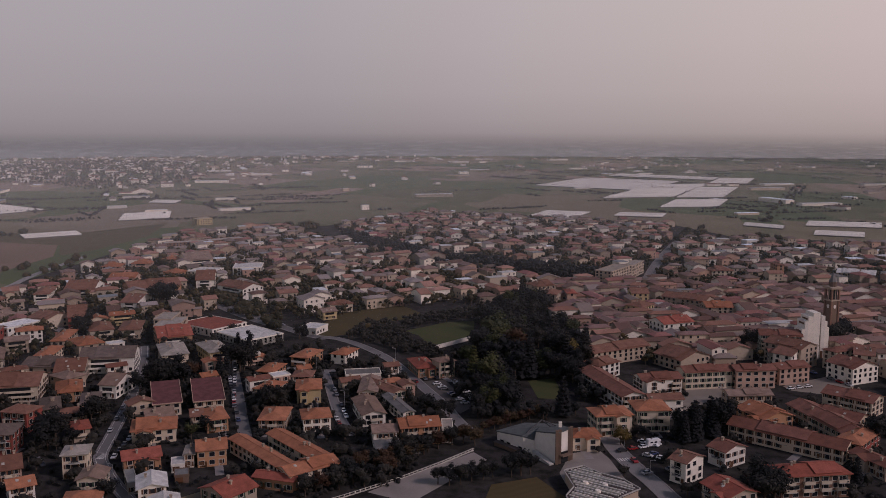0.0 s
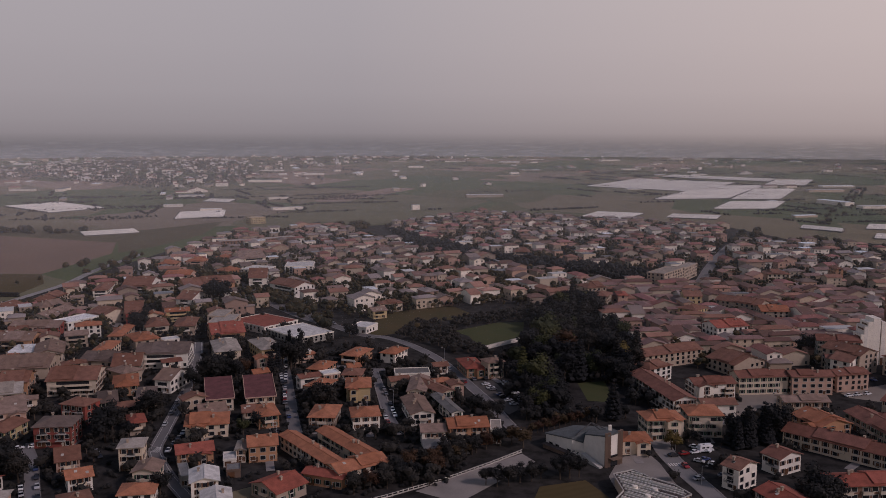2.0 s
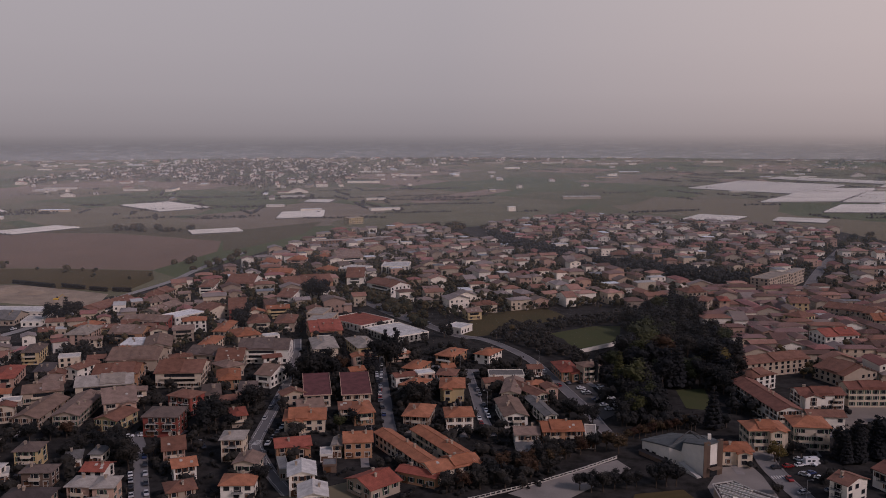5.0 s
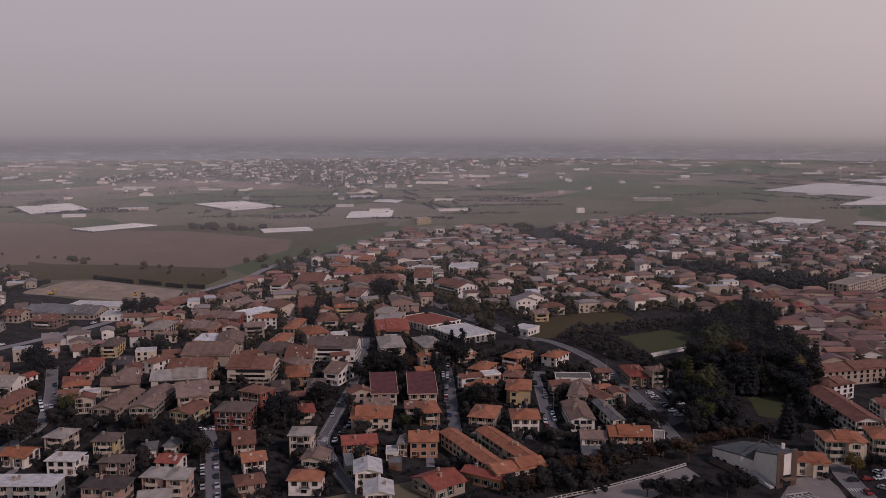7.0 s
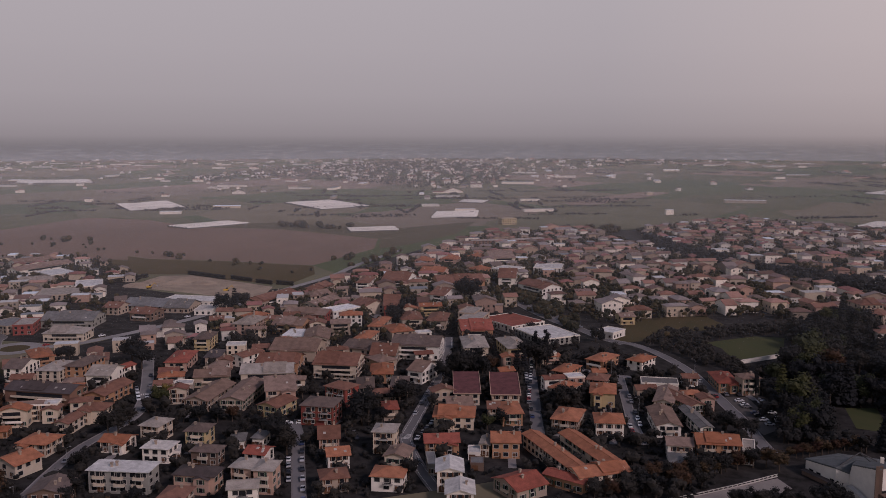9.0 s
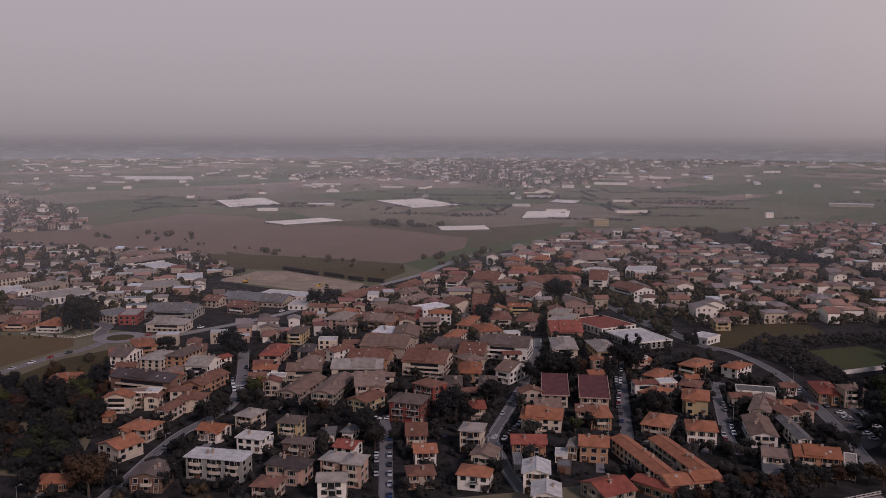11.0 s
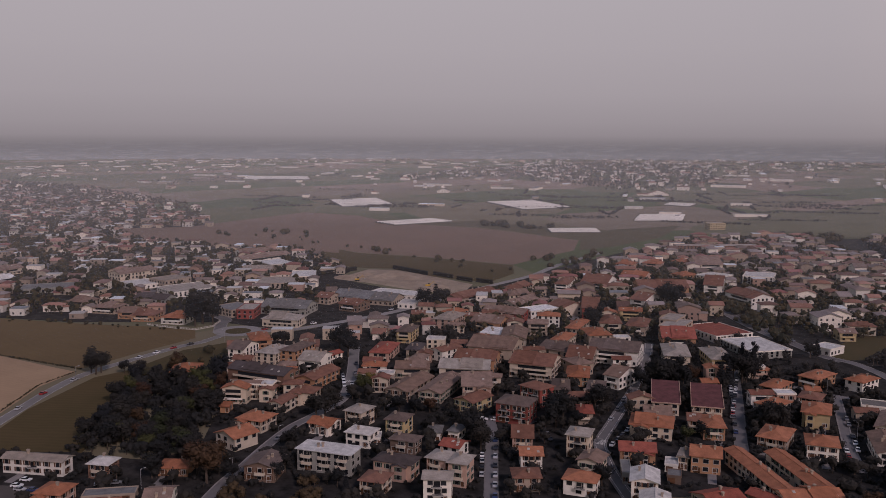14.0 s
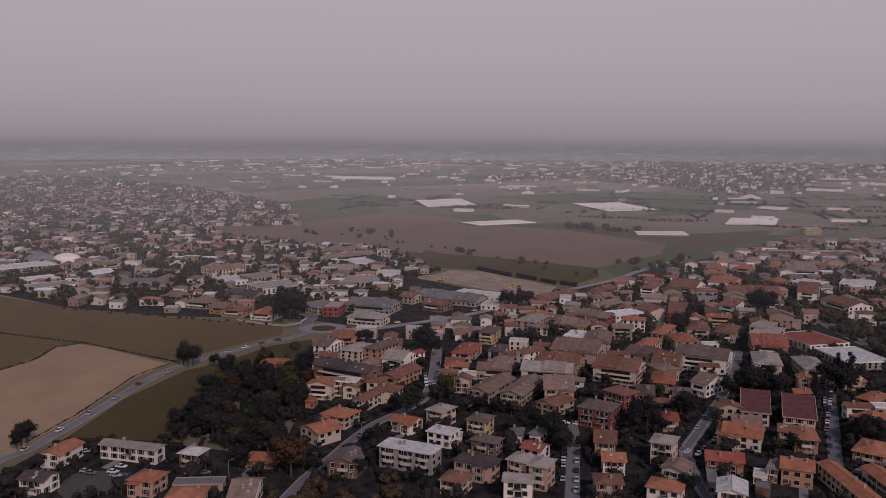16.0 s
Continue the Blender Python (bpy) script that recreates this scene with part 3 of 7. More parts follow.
# ---- trees ----
bm = bmesh.new()
bmesh.ops.create_icosphere(bm, subdivisions=1, radius=1)
BALL = [q.co.copy() for q in bm.verts]
BALL_FACES = [tuple(q.index for q in f.verts) for f in bm.faces]
bm.free()


def lump(s, c, r, rnd, mi, squash=0.85):
    """A rough closed lump that fills a lobe of a crown."""
    s.add([(c.x + q.x * r * k, c.y + q.y * r * k, c.z + q.z * r * squash * k) for q in BALL for k in (rnd.uniform(0.7, 1.0),)], BALL_FACES, mi)


def leaves(s, c, r, n, size, rnd, mi, squash=0.85):
    """Small leafy sprays over the skin of a lobe."""
    g = rnd.gauss
    for _ in range(n):
        x, y, z = g(0, 1), g(0, 1), g(0, 1)
        k = r * rnd.uniform(0.75, 1.12) / math.sqrt(x * x + y * y + z * z + 1e-6)
        px, py, pz = c.x + x * k, c.y + y * k, c.z + z * k * squash
        a = rnd.uniform(0.5, 1.0) * size
        ux, uy, uz = g(0, 1), g(0, 1), g(0, 0.6)
        m = a / math.sqrt(ux * ux + uy * uy + uz * uz + 1e-6)
        ux, uy, uz = ux * m, uy * m, uz * m
        wx, wy, wz = y * uz - z * uy, z * ux - x * uz, x * uy - y * ux
        m = a * rnd.uniform(0.5, 0.9) / math.sqrt(wx * wx + wy * wy + wz * wz + 1e-6)
        wx, wy, wz = wx * m, wy * m, wz * m
        o = len(s.v)
        s.v += [(px - ux, py - uy, pz - uz), (px - wx, py - wy, pz - wz), (px + ux, py + uy, pz + uz), (px + wx, py + wy, pz + wz)]
        s.f.append((o, o + 1, o + 2, o + 3))
        s.i.append(mi)


def tree_meshes(shape, seed):
    rnd = random.Random(seed)
    t, c = Shape(), Shape()
    if shape == "broad":
        H, R = 10.0, 3.6
        t.tube((0, 0, -0.2), (0.1, 0, 3.2), 0.34, 0.22, 7)
        lobes = [(Vector((0, 0, 6.4)), 3.0)]
        for k in range(8):
            a = k * 2.4 + rnd.uniform(-0.3, 0.3)
            q = Vector((math.cos(a) * R * rnd.uniform(0.45, 0.75), math.sin(a) * R * rnd.uniform(0.45, 0.75), rnd.uniform(4.2, 8.6)))
            lobes.append((q, rnd.uniform(1.3, 2.1)))
            t.tube((0.1, 0, 3.0), q * 0.8 + Vector((0, 0, 0.4)), 0.13, 0.04, 5)
        for q, r in lobes:
            lump(c, q, r * 0.8, rnd, 0)
            leaves(c, q, r, int(70 * r), 0.42, rnd, 0)
    elif shape == "conifer":
        t.tube((0, 0, -0.2), (0, 0, 12.5), 0.3, 0.05, 6)
        for k in range(10):
            z = 1.4 + k * 1.15
            r = 2.7 * (1 - k / 11) + 0.25
            for j in range(6):
                a = j * math.pi / 3 + k * 0.6 + rnd.uniform(-0.2, 0.2)
                q = Vector((math.cos(a) * r * 0.6, math.sin(a) * r * 0.6, z + rnd.uniform(-0.2, 0.2)))
                lump(c, q, r * 0.48, rnd, 0, 0.7)
                leaves(c, q, r * 0.55, 12, 0.34, rnd, 0, 0.6)
    elif shape == "poplar":
        t.tube((0, 0, -0.2), (0, 0, 14), 0.3, 0.05, 6)
        for k in range(11):
            z = 2.5 + k * 1.2
            r = 1.5 * math.sin(math.pi * (k + 1.6) / 13.5) + 0.3
            q = Vector((rnd.uniform(-0.4, 0.4), rnd.uniform(-0.4, 0.4), z))
            lump(c, q, r * 0.85, rnd, 0, 1.0)
            leaves(c, q, r, 45, 0.36, rnd, 0, 1.1)
    else:
        t.tube((0, 0, -0.1), (0, 0, 1.0), 0.08, 0.05, 5)
        for k in range(4):
            q = Vector((rnd.uniform(-0.6, 0.6), rnd.uniform(-0.6, 0.6), rnd.uniform(0.6, 1.3)))
            lump(c, q, 0.7, rnd, 0)
            leaves(c, q, 0.85, 30, 0.24, rnd, 0)
    return t, c


TREES = {}
for shape, seeds in (("broad", (1, 2, 3)), ("conifer", (4, 5)), ("poplar", (6,)), ("shrub", (8, 9))):
    for sd in seeds:
        t, c = tree_meshes(shape, sd)
        TREES.setdefault(shape, []).append((t.mesh("trunk", BARK), c))
CROWNS = {}
TREE_WORD = {"dark": "dark green", "green": "olive green", "autumn": "rusty autumn-coloured", "yellow": "yellowing autumn", "conifer": "blackish green"}


def tree(x, y, size=1.0, shape="broad", leaf="dark"):
    k = rng.randrange(len(TREES[shape]))
    trunk, crown = TREES[shape][k]
    key = (shape, k, leaf)
    if key not in CROWNS:
        CROWNS[key] = crown.mesh("crown", LEAF[leaf])
    ob = new("shrub" if shape == "shrub" else "tree")
    ob.matrix_basis = pose(x, y, 0, 0, 0, rng.uniform(0, 360))
    sz = size * rng.uniform(0.88, 1.12)
    ob.scale = (sz * rng.uniform(0.92, 1.1), sz * rng.uniform(0.92, 1.1), sz)
    word = {"broad": "broadleaf tree with a rounded crown", "conifer": "conifer with a pointed crown", "poplar": "tall slender tree", "shrub": "garden shrub"}[shape]
    tagged(ob, f"{TREE_WORD[leaf]} {word} standing on the ground", "shrub" if shape == "shrub" else "tree", "trees of the town")
    part("trunk", trunk, ob)
    part("crown", CROWNS[key], ob)
    TAKEN.append((x, y, 0.8 * size))
    return ob


def far_trees(name, spots, label, lobes=3, sprays=9, material=None, low=False):
    """Trees and hedges far off, as one piece of stuff: trunks and uneven leafy lumps."""
    s = Shape()
    r = random.Random(len(spots))
    for x, y, sz in spots:
        s.tube((x, y, -0.1), (x, y, sz * 0.5), sz * 0.04, sz * 0.02, 4, 1)
        for k in range(lobes):
            q = Vector((x + r.uniform(-0.22, 0.22) * sz, y + r.uniform(-0.22, 0.22) * sz, sz * (r.uniform(0.15, 0.5) if low else r.uniform(0.36, 0.75))))
            lump(s, q, sz * r.uniform(0.2, 0.34) * (1.25 if low else 1), r, 0)
            leaves(s, q, sz * 0.32, sprays, sz * 0.09, r, 0)
    return tagged(new(name, s.mesh(name, [material or LEAF_FAR, BARK])), label, "trees", kind="stuff")

# ---- how plots, rows and single things are laid out ----
def spots_in(poly, step, turn, size, height, seed, flat=0.06, keep=0.9, jitter=0.2, gap=0.0):
    """House plots on a turned grid inside a polygon, clear of streets and of what stands there already."""
    r = random.Random(seed)
    c, s = math.cos(radians(turn)), math.sin(radians(turn))
    xs, ys = [p[0] for p in poly], [p[1] for p in poly]
    mx, my, R = (min(xs) + max(xs)) / 2, (min(ys) + max(ys)) / 2, max(max(xs) - min(xs), max(ys) - min(ys))
    n = int(R / step[0]) + 1
    m = int(R / step[1]) + 1
    got = []
    for i in range(-n, n + 1):
        for j in range(-m, m + 1):
            u, v = i * step[0] + r.uniform(-jitter, jitter) * step[0], j * step[1] + r.uniform(-jitter, jitter) * step[1]
            x, y = mx + c * u - s * v, my + s * u + c * v
            if r.random() > keep or not inside((x, y), poly) or any(inside((x, y), q) for q in CLEAR):
                continue
            w, d = size * r.uniform(0.8, 1.6), size * r.uniform(0.75, 1.05)
            if not free(x, y, min(w, d) * 0.5 + gap):
                continue
            got.append((x, y, turn + r.choice((0, 0, 90)) + r.uniform(-5, 5), w, d, height * r.uniform(0.72, 1.38), r.random() < flat))
    for q in got:
        TAKEN.append((q[0], q[1], min(q[3], q[4]) * 0.55))
    return got


def scatter(poly, step, seed, gap=0.5):
    r = random.Random(seed)
    xs, ys = [p[0] for p in poly], [p[1] for p in poly]
    got = []
    for k in range(int((max(xs) - min(xs)) * (max(ys) - min(ys)) / step / step)):
        x, y = r.uniform(min(xs), max(xs)), r.uniform(min(ys), max(ys))
        if inside((x, y), poly) and free(x, y, gap) and not any(inside((x, y), q) for q in CLEAR):
            got.append((x, y))
    return got


def along(pts, step, jitter=0.0, r=None):
    """Points every step metres on a broken line, with the heading there."""
    got, left = [], 0.0
    for (ax, ay), (bx, by) in zip(pts[:-1], pts[1:]):
        d = math.hypot(bx - ax, by - ay)
        s = left
        while s < d:
            k = s / d
            j = (r.uniform(-jitter, jitter), r.uniform(-jitter, jitter)) if r else (0, 0)
            got.append((ax + (bx - ax) * k + j[0], ay + (by - ay) * k + j[1], math.degrees(math.atan2(by - ay, bx - ax))))
            s += step
        left = s - d
    return got


ROW_TREES = []


def tree_row(pts, step, size):
    r = random.Random(int(abs(pts[0][0]) * 10))
    for x, y, a in along(pts, step * 0.8, step * (0.75 if step > 6 else 0.3), r):
        ROW_TREES.append((x, y, size * r.uniform(0.45, 1.3)))


def clipped_hedge(pts, height):
    """A dense hedge cut to a block, with an uneven leafy skin."""
    (ax, ay), (bx, by) = pts
    n = int(math.hypot(bx - ax, by - ay) / 1.5)
    s = Shape()
    r = random.Random(n)
    for k in range(n):
        x, y = ax + (bx - ax) * k / n, ay + (by - ay) * k / n
        for z in (0.9, height - 0.9):
            lump(s, Vector((x, y, z)), 1.7, r, 0, 0.75)
            leaves(s, Vector((x, y, z)), 1.6, 5, 0.4, r, 0)
    tagged(new("hedge", s.mesh("hedge", LEAF["dark"])), "long dark clipped hedge at the edge of the field", "hedge", "hedges by the field")


def greenhouse(x, y, turn, w, d, slant, spans):
    """A block of plastic-covered tunnels side by side: end walls, and one vaulted roof for each span; ends and base are
    darkened for shade.
    """
    ob = new("greenhouse")
    ob.matrix_basis = pose(x, y, 0, 0, 0, turn)
    ob.scale = (1, 1, 0.55)
    tagged(ob, "long low greenhouse with rows of white plastic vaults", "greenhouse", "greenhouses on the plain")
    step = d / spans
    tunnel = Shape()
    arc = [(math.cos(math.pi * k / 8) * step * 0.40, 2.6 + math.sin(math.pi * k / 8) * min(2.4, step * 0.22)) for k in range(9)]
    v = [(sx * w / 2, -c, z) for sx in (-1, 1) for c, z in arc]
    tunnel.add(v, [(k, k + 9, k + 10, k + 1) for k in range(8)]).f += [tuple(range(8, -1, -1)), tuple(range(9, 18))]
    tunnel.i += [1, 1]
    me = tunnel.mesh("vault", [PLASTIC, PLASTIC_SHADE])
    base = Shape()
    for k in range(spans):
        off = -d / 2 + step * (k + 0.5)
        sh = slant * (k + 0.5) / spans - slant / 2
        part("vault", me, ob, pose(sh, off, 0))
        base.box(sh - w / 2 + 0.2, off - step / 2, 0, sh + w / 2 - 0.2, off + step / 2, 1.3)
    part("side_wall", base.mesh("side_wall", PLASTIC_SHADE), ob)
    TAKEN.append((x, y, min(w, d) / 2))


PLASTIC = mat("white_plastic", (0.74, 0.69, 0.61), 0.9, 0.12, 0.05, 0.5, 0.0, 0.12)
# Dark plastic copy: shade of tunnel ends and gaps put into its colour.
PLASTIC_SHADE = mat("shade_dark_plastic", (0.14, 0.125, 0.11), 0.9, 0.2, 0.05, 0.5, 0.0, 0.2)


def car_parts(length, width, height, van):
    """Body, glasshouse and wheel of a car that heads along +x, its wheels on z = 0."""
    b = Shape()
    L, w = length / 2, width / 2
    if van:
        side = [(-L, 0.35), (L - 0.1, 0.35), (L, 0.9), (L - 0.75, 1.15), (L - 1.2, height), (-L + 0.05, height), (-L, 0.9)]
    else:
        side = [(-L, 0.32), (L - 0.1, 0.3), (L, 0.62), (L - 0.15, 0.78), (L - 1.15, 0.95), (-L + 0.55, 0.98), (-L + 0.05, 0.95), (-L - 0.02, 0.6)]
    n = len(side)
    v = [(x, -w, z) for x, z in side] + [(x, w, z) for x, z in side]
    b.add(v, [tuple(range(n)), tuple(range(2 * n - 1, n - 1, -1))] + [(k, k + n, (k + 1) % n + n, (k + 1) % n) for k in range(n)])
    c = Shape()
    if van:
        c.add([(L - 0.78, -w + 0.1, 1.2), (L - 1.16, -w + 0.16, height - 0.1), (L - 1.16, w - 0.16, height - 0.1), (L - 0.78, w - 0.1, 1.2)], [(0, 3, 2, 1)])
        c.v = [(x + 0.05, y, z + 0.03) for x, y, z in c.v]
    else:
        top = [(L - 1.15, 0.95), (L - 1.95, height - 0.04), (-L + 1.05, height - 0.02), (-L + 0.3, 0.97)]
        v = [(x, -w + (0.04 if k in (0, 3) else 0.2), z) for k, (x, z) in enumerate(top)] + [(x, w - (0.04 if k in (0, 3) else 0.2), z) for k, (x, z) in enumerate(top)]
        c.add(v, [(0, 1, 2, 3), (7, 6, 5, 4), (0, 4, 5, 1), (2, 6, 7, 3), (0, 3, 7, 4), (1, 5, 6, 2)])
    r = Shape()
    if not van:
        r.box(-L + 1.0, -w + 0.19, height - 0.06, L - 1.9, w - 0.19, height)
    g = Shape()
    g.tube((0, -0.1, 0), (0, 0.1, 0), 0.32, 0.32, 10)
    return b, c, r, g


CAR_PAINT = {"white": (0.7, 0.7, 0.7), "silver": (0.42, 0.42, 0.43), "dark": (0.03, 0.03, 0.035), "red": (0.30, 0.02, 0.02), "blue": (0.03, 0.05, 0.14), "grey": (0.15, 0.15, 0.16)}
CARS = {}
for key, c in CAR_PAINT.items():
    paint = mat("car_paint_" + key, c, 0.3, 0.05, 1, 5, 0.0, 0.1, gloss=0.5)
    CARS[key] = [q.mesh(nm, mm) for q, nm, mm in zip(car_parts(4.2, 1.75, 1.45, False), ("body", "glasshouse", "roof", "wheel"), (paint, PANE, paint, RUBBER))]
car_rng = random.Random(5)


def car(x, y, turn, z=0.11):
    key = car_rng.choice(("white", "white", "white", "silver", "silver", "dark", "grey", "grey", "dark", "white", "silver", "silver", "white", "grey", "dark", "red", "blue"))
    ob = new("car")
    ob.matrix_basis = pose(x, y, z, 0, 0, turn)
    tagged(ob, f"{key} painted hatchback car standing on the asphalt", "car", "cars in the streets")
    body, glass, roof, wheel = CARS[key]
    part("body", body, ob)
    part("glasshouse", glass, ob)
    part("roof", roof, ob)
    for wx in (-1.3, 1.3):
        for wy in (-0.8, 0.8):
            part("wheel", wheel, ob, pose(wx, wy, 0.32))
    TAKEN.append((x, y, 1.8))


def parked(pts, n, off):
    """n cars along a line, off metres to its left, with uneven gaps."""
    length = sum(math.hypot(b[0] - a[0], b[1] - a[1]) for a, b in zip(pts[:-1], pts[1:]))
    for x, y, a in along(pts, max(3.1 if off == 5.2 else 5.3, length / n))[:n]:
        if abs(off) in (5.2,):
            a2 = a + 90
        else:
            a2 = a + (180 if off < 0 else 0)
        c, s = math.cos(radians(a)), math.sin(radians(a))
        if car_rng.random() < (0.3 if abs(off) == 5.2 else 0.15):
            continue
        q = 0 if abs(off) == 5.2 else car_rng.uniform(-0.3, 0.3)
        car(x - s * off + c * q, y + c * off + s * q, a2 + car_rng.uniform(-2, 2), 0.2)


def assembly_hall():
    """A pale hall on a fan-shaped plan whose grey roof climbs from a low wing to a tall front with brown piers."""
    ob = new("assembly_hall")
    ob.matrix_basis = pose(36, 327, 0)
    tagged(ob, "pale plastered fan-shaped hall with rising grey roof and brown piers", "hall")
    q = [(-13.9, 11.3, 5.2), (-4.5, 0.6, 7.0), (0.0, 0.4, 5.6), (0.5, -0.6, 9.4), (7.4, -10.5, 12.3), (13.0, -6.5, 12.9), (15.0, 3.0, 9.0), (11.0, 16.0, 6.5), (-2.0, 20.0, 5.5)]
    n = len(q)
    part("wall", Shape().add([(x, y, 0) for x, y, h in q] + [(x, y, h) for x, y, h in q], [(k, (k + 1) % n, n + (k + 1) % n, n + k) for k in range(n)]).mesh("wall", MATS["plaster_white"]), ob)
    mx, my = 2.5, 4.5
    g = [(mx + (x - mx) * 1.03, my + (y - my) * 1.03, h) for x, y, h in q]
    s = Shape().add([(x, y, h - 0.15) for x, y, h in g] + [(x, y, h + 0.35) for x, y, h in g] + [(mx, my, 9.6)], [(k, (k + 1) % n, n + (k + 1) % n, n + k) for k in range(n)] + [(n + k, n + (k + 1) % n, 2 * n) for k in range(n)])
    part("roof", s.mesh("roof", MATS["roof_slate"]), ob)
    top = Vector((3.5, 6.5, 11.8))
    for a in ((-3.0, 1.5, 8.2), (7.5, 1.0, 9.8), (9.5, 8.0, 8.8)):
        part("roof_beam", Shape().tube(a, top, 0.22, 0.22, 6).mesh("roof_beam", MATS["iron"]), ob)
    part("skylight", Shape().box(10.2, 5.0, 9.2, 11.4, 6.2, 11.2).mesh("skylight", MATS["plaster_white"]), ob)
    for x, y in ((7.4, -10.5), (8.6, -9.6), (12.6, -6.8), (13.6, -5.8)):
        part("pier", Shape().box(x - 0.55, y - 0.55, 0, x + 0.55, y + 0.55, 13.4).mesh("pier", MATS["plaster_brown"]), ob)
    a = math.degrees(math.atan2(4.0, 5.6))
    at = pose(10.4, -8.6, 0, 0, 0, a)
    part("entrance", Shape().box(-1.9, -0.2, 0, 1.9, 0.1, 4.4).mesh("entrance", PANE), ob, at)
    part("canopy", Shape().box(-2.6, -2.4, 3.3, 2.6, 0, 3.6).mesh("canopy", MATS["plaster_brown"]), ob, at)
    a = math.degrees(math.atan2(-10.7, 9.4))
    for f in (0.2, 0.45, 0.9):
        part("window", WINDOWS[2], ob, pose(-13.9 + 9.4 * f, 11.3 - 10.7 * f, 0.9, 0, 0, a))
    part("side_gallery", Shape().box(0.5, -2.2, 0, 13.0, -0.05, 1.7).mesh("side_gallery", MATS["plaster_brown"]), ob, pose(-13.9, 11.3, 0, 0, 0, a))
    part("gallery_roof", Shape().box(0.2, -2.6, 1.7, 13.3, 0, 1.85).mesh("gallery_roof", MATS["roof_dark"]), ob, pose(-13.9, 11.3, 0, 0, 0, a))
    part("stair_ramp", Shape().add([(0.6, -1.6, 0), (6.2, -11.0, 0), (4.6, -12.0, 0), (-1.2, -3.0, 0), (0.6, -1.6, 2.6), (6.2, -11.0, 0.5), (4.6, -12.0, 0.5), (-1.2, -3.0, 2.6)], [(4, 7, 6, 5), (0, 1, 5, 4), (1, 2, 6, 5), (2, 3, 7, 6), (3, 0, 4, 7)]).mesh("stair_ramp", CONCRETE), ob)
    for x, y, h in q:
        TAKEN.append((36 + x, 327 + y, 4))
    TAKEN.append((38, 330, 15))


def glazed_pavilion(poly, run):
    """A low pavilion: stepped dark roof striped by white glazing bars, wall with round windows, paved upstand."""
    cx, cy = sum(p[0] for p in poly) / len(poly), sum(p[1] for p in poly) / len(poly)
    q = [(x - cx, y - cy) for x, y in poly]
    n, h = len(q), 4.2
    ob = new("pavilion")
    ob.matrix_basis = pose(cx, cy, 0)
    tagged(ob, "low pavilion with dark roof striped by white bars", "pavilion")
    inner = [(x * 0.95, y * 0.95) for x, y in q]
    part("wall", Shape().add([(x, y, 0) for x, y in inner] + [(x, y, h - 0.3) for x, y in inner], [(k, (k + 1) % n, n + (k + 1) % n, n + k) for k in range(n)]).mesh("wall", MATS["plaster_tan"]), ob)
    part("roof", Shape().add([(x, y, h - 0.3) for x, y in q] + [(x, y, h) for x, y in q], [(k, (k + 1) % n, n + (k + 1) % n, n + k) for k in range(n)] + [tuple(range(n, 2 * n)), tuple(range(n))[::-1]]).mesh("roof", MATS["roof_dark"]), ob)
    for k in range(n):
        (x0, y0), (x1, y1) = q[k], q[(k + 1) % n]
        L = math.hypot(x1 - x0, y1 - y0)
        part("coping", Shape().box(0.2, -0.2, h, L - 0.2, 0.2, h + 0.35).mesh("coping", CONCRETE), ob, pose(x0, y0, 0, 0, 0, math.degrees(math.atan2(y1 - y0, x1 - x0))))
    d = Vector(run).normalized()
    nrm = Vector((-d.y, d.x))
    for k in range(-16, 17):
        o = k * 1.5
        hit = [s * 0.5 for s in range(-90, 91) if inside((d.x * s * 0.5 + nrm.x * o, d.y * s * 0.5 + nrm.y * o), inner)]
        if len(hit) > 6:
            a, b = hit[0] + 0.4, hit[-1] - 0.4
            if k % 5 == 2:
                b = a + (b - a) * 0.6
            part("glazing_bar", Shape().box(a, -0.17, h, b, 0.17, h + 0.3 + 0.12 * (k % 3)).mesh("glazing_bar", MATS["plaster_white"]), ob, pose(nrm.x * o, nrm.y * o, 0, 0, 0, math.degrees(math.atan2(d.y, d.x))))
    for x, y in ((-3.0, 2.0), (3.5, 0.5), (0.0, -5.0)):
        part("roof_light", Shape().tube((x, y, h), (x, y, h + 0.9), 1.1, 0.9, 12).mesh("roof_light", MATS["plaster_white"]), ob)
    TAKEN.append((cx, cy, 14))


def church_tower(base):
    """A tall white tower of stepped slabs with a dark slit between them."""
    (ax, ay), (bx, by) = base
    L = math.hypot(bx - ax, by - ay)
    ob = new("church_tower")
    ob.matrix_basis = pose(ax, ay, 0, 0, 0, math.degrees(math.atan2(by - ay, bx - ax)))
    tagged(ob, "tall white stepped church tower with narrow slit", "tower")
    cut = ((0.0, 0.10, 17.0), (0.10, 0.22, 21.5), (0.22, 0.40, 24.0), (0.40, 0.66, 26.0), (0.70, 0.84, 24.0), (0.84, 0.93, 21.0), (0.93, 1.0, 17.5))
    for a, b, h in cut:
        part("slab", Shape().box(a * L, 0.4 * abs(a - 0.5), 0, b * L, 9, h).mesh("slab", MATS["plaster_white"]), ob)
    part("slit", Shape().box(0.66 * L, 0.8, 0, 0.70 * L, 8.5, 24.5).mesh("slit", PANE), ob)
    for a, b, h in cut[:3]:
        part("louvre", Shape().box(a * L - 0.05, 1.2, h - 2.2, a * L + 0.6, 7, h - 1.2).mesh("louvre", SHUTTER_BROWN), ob)
    part("portal", Shape().box(0.71 * L, -0.1, 0, 0.80 * L, 1, 4.2).mesh("portal", SHUTTER_BROWN), ob)
    TAKEN.append(((ax + bx) / 2, (ay + by) / 2 + 4, 8))


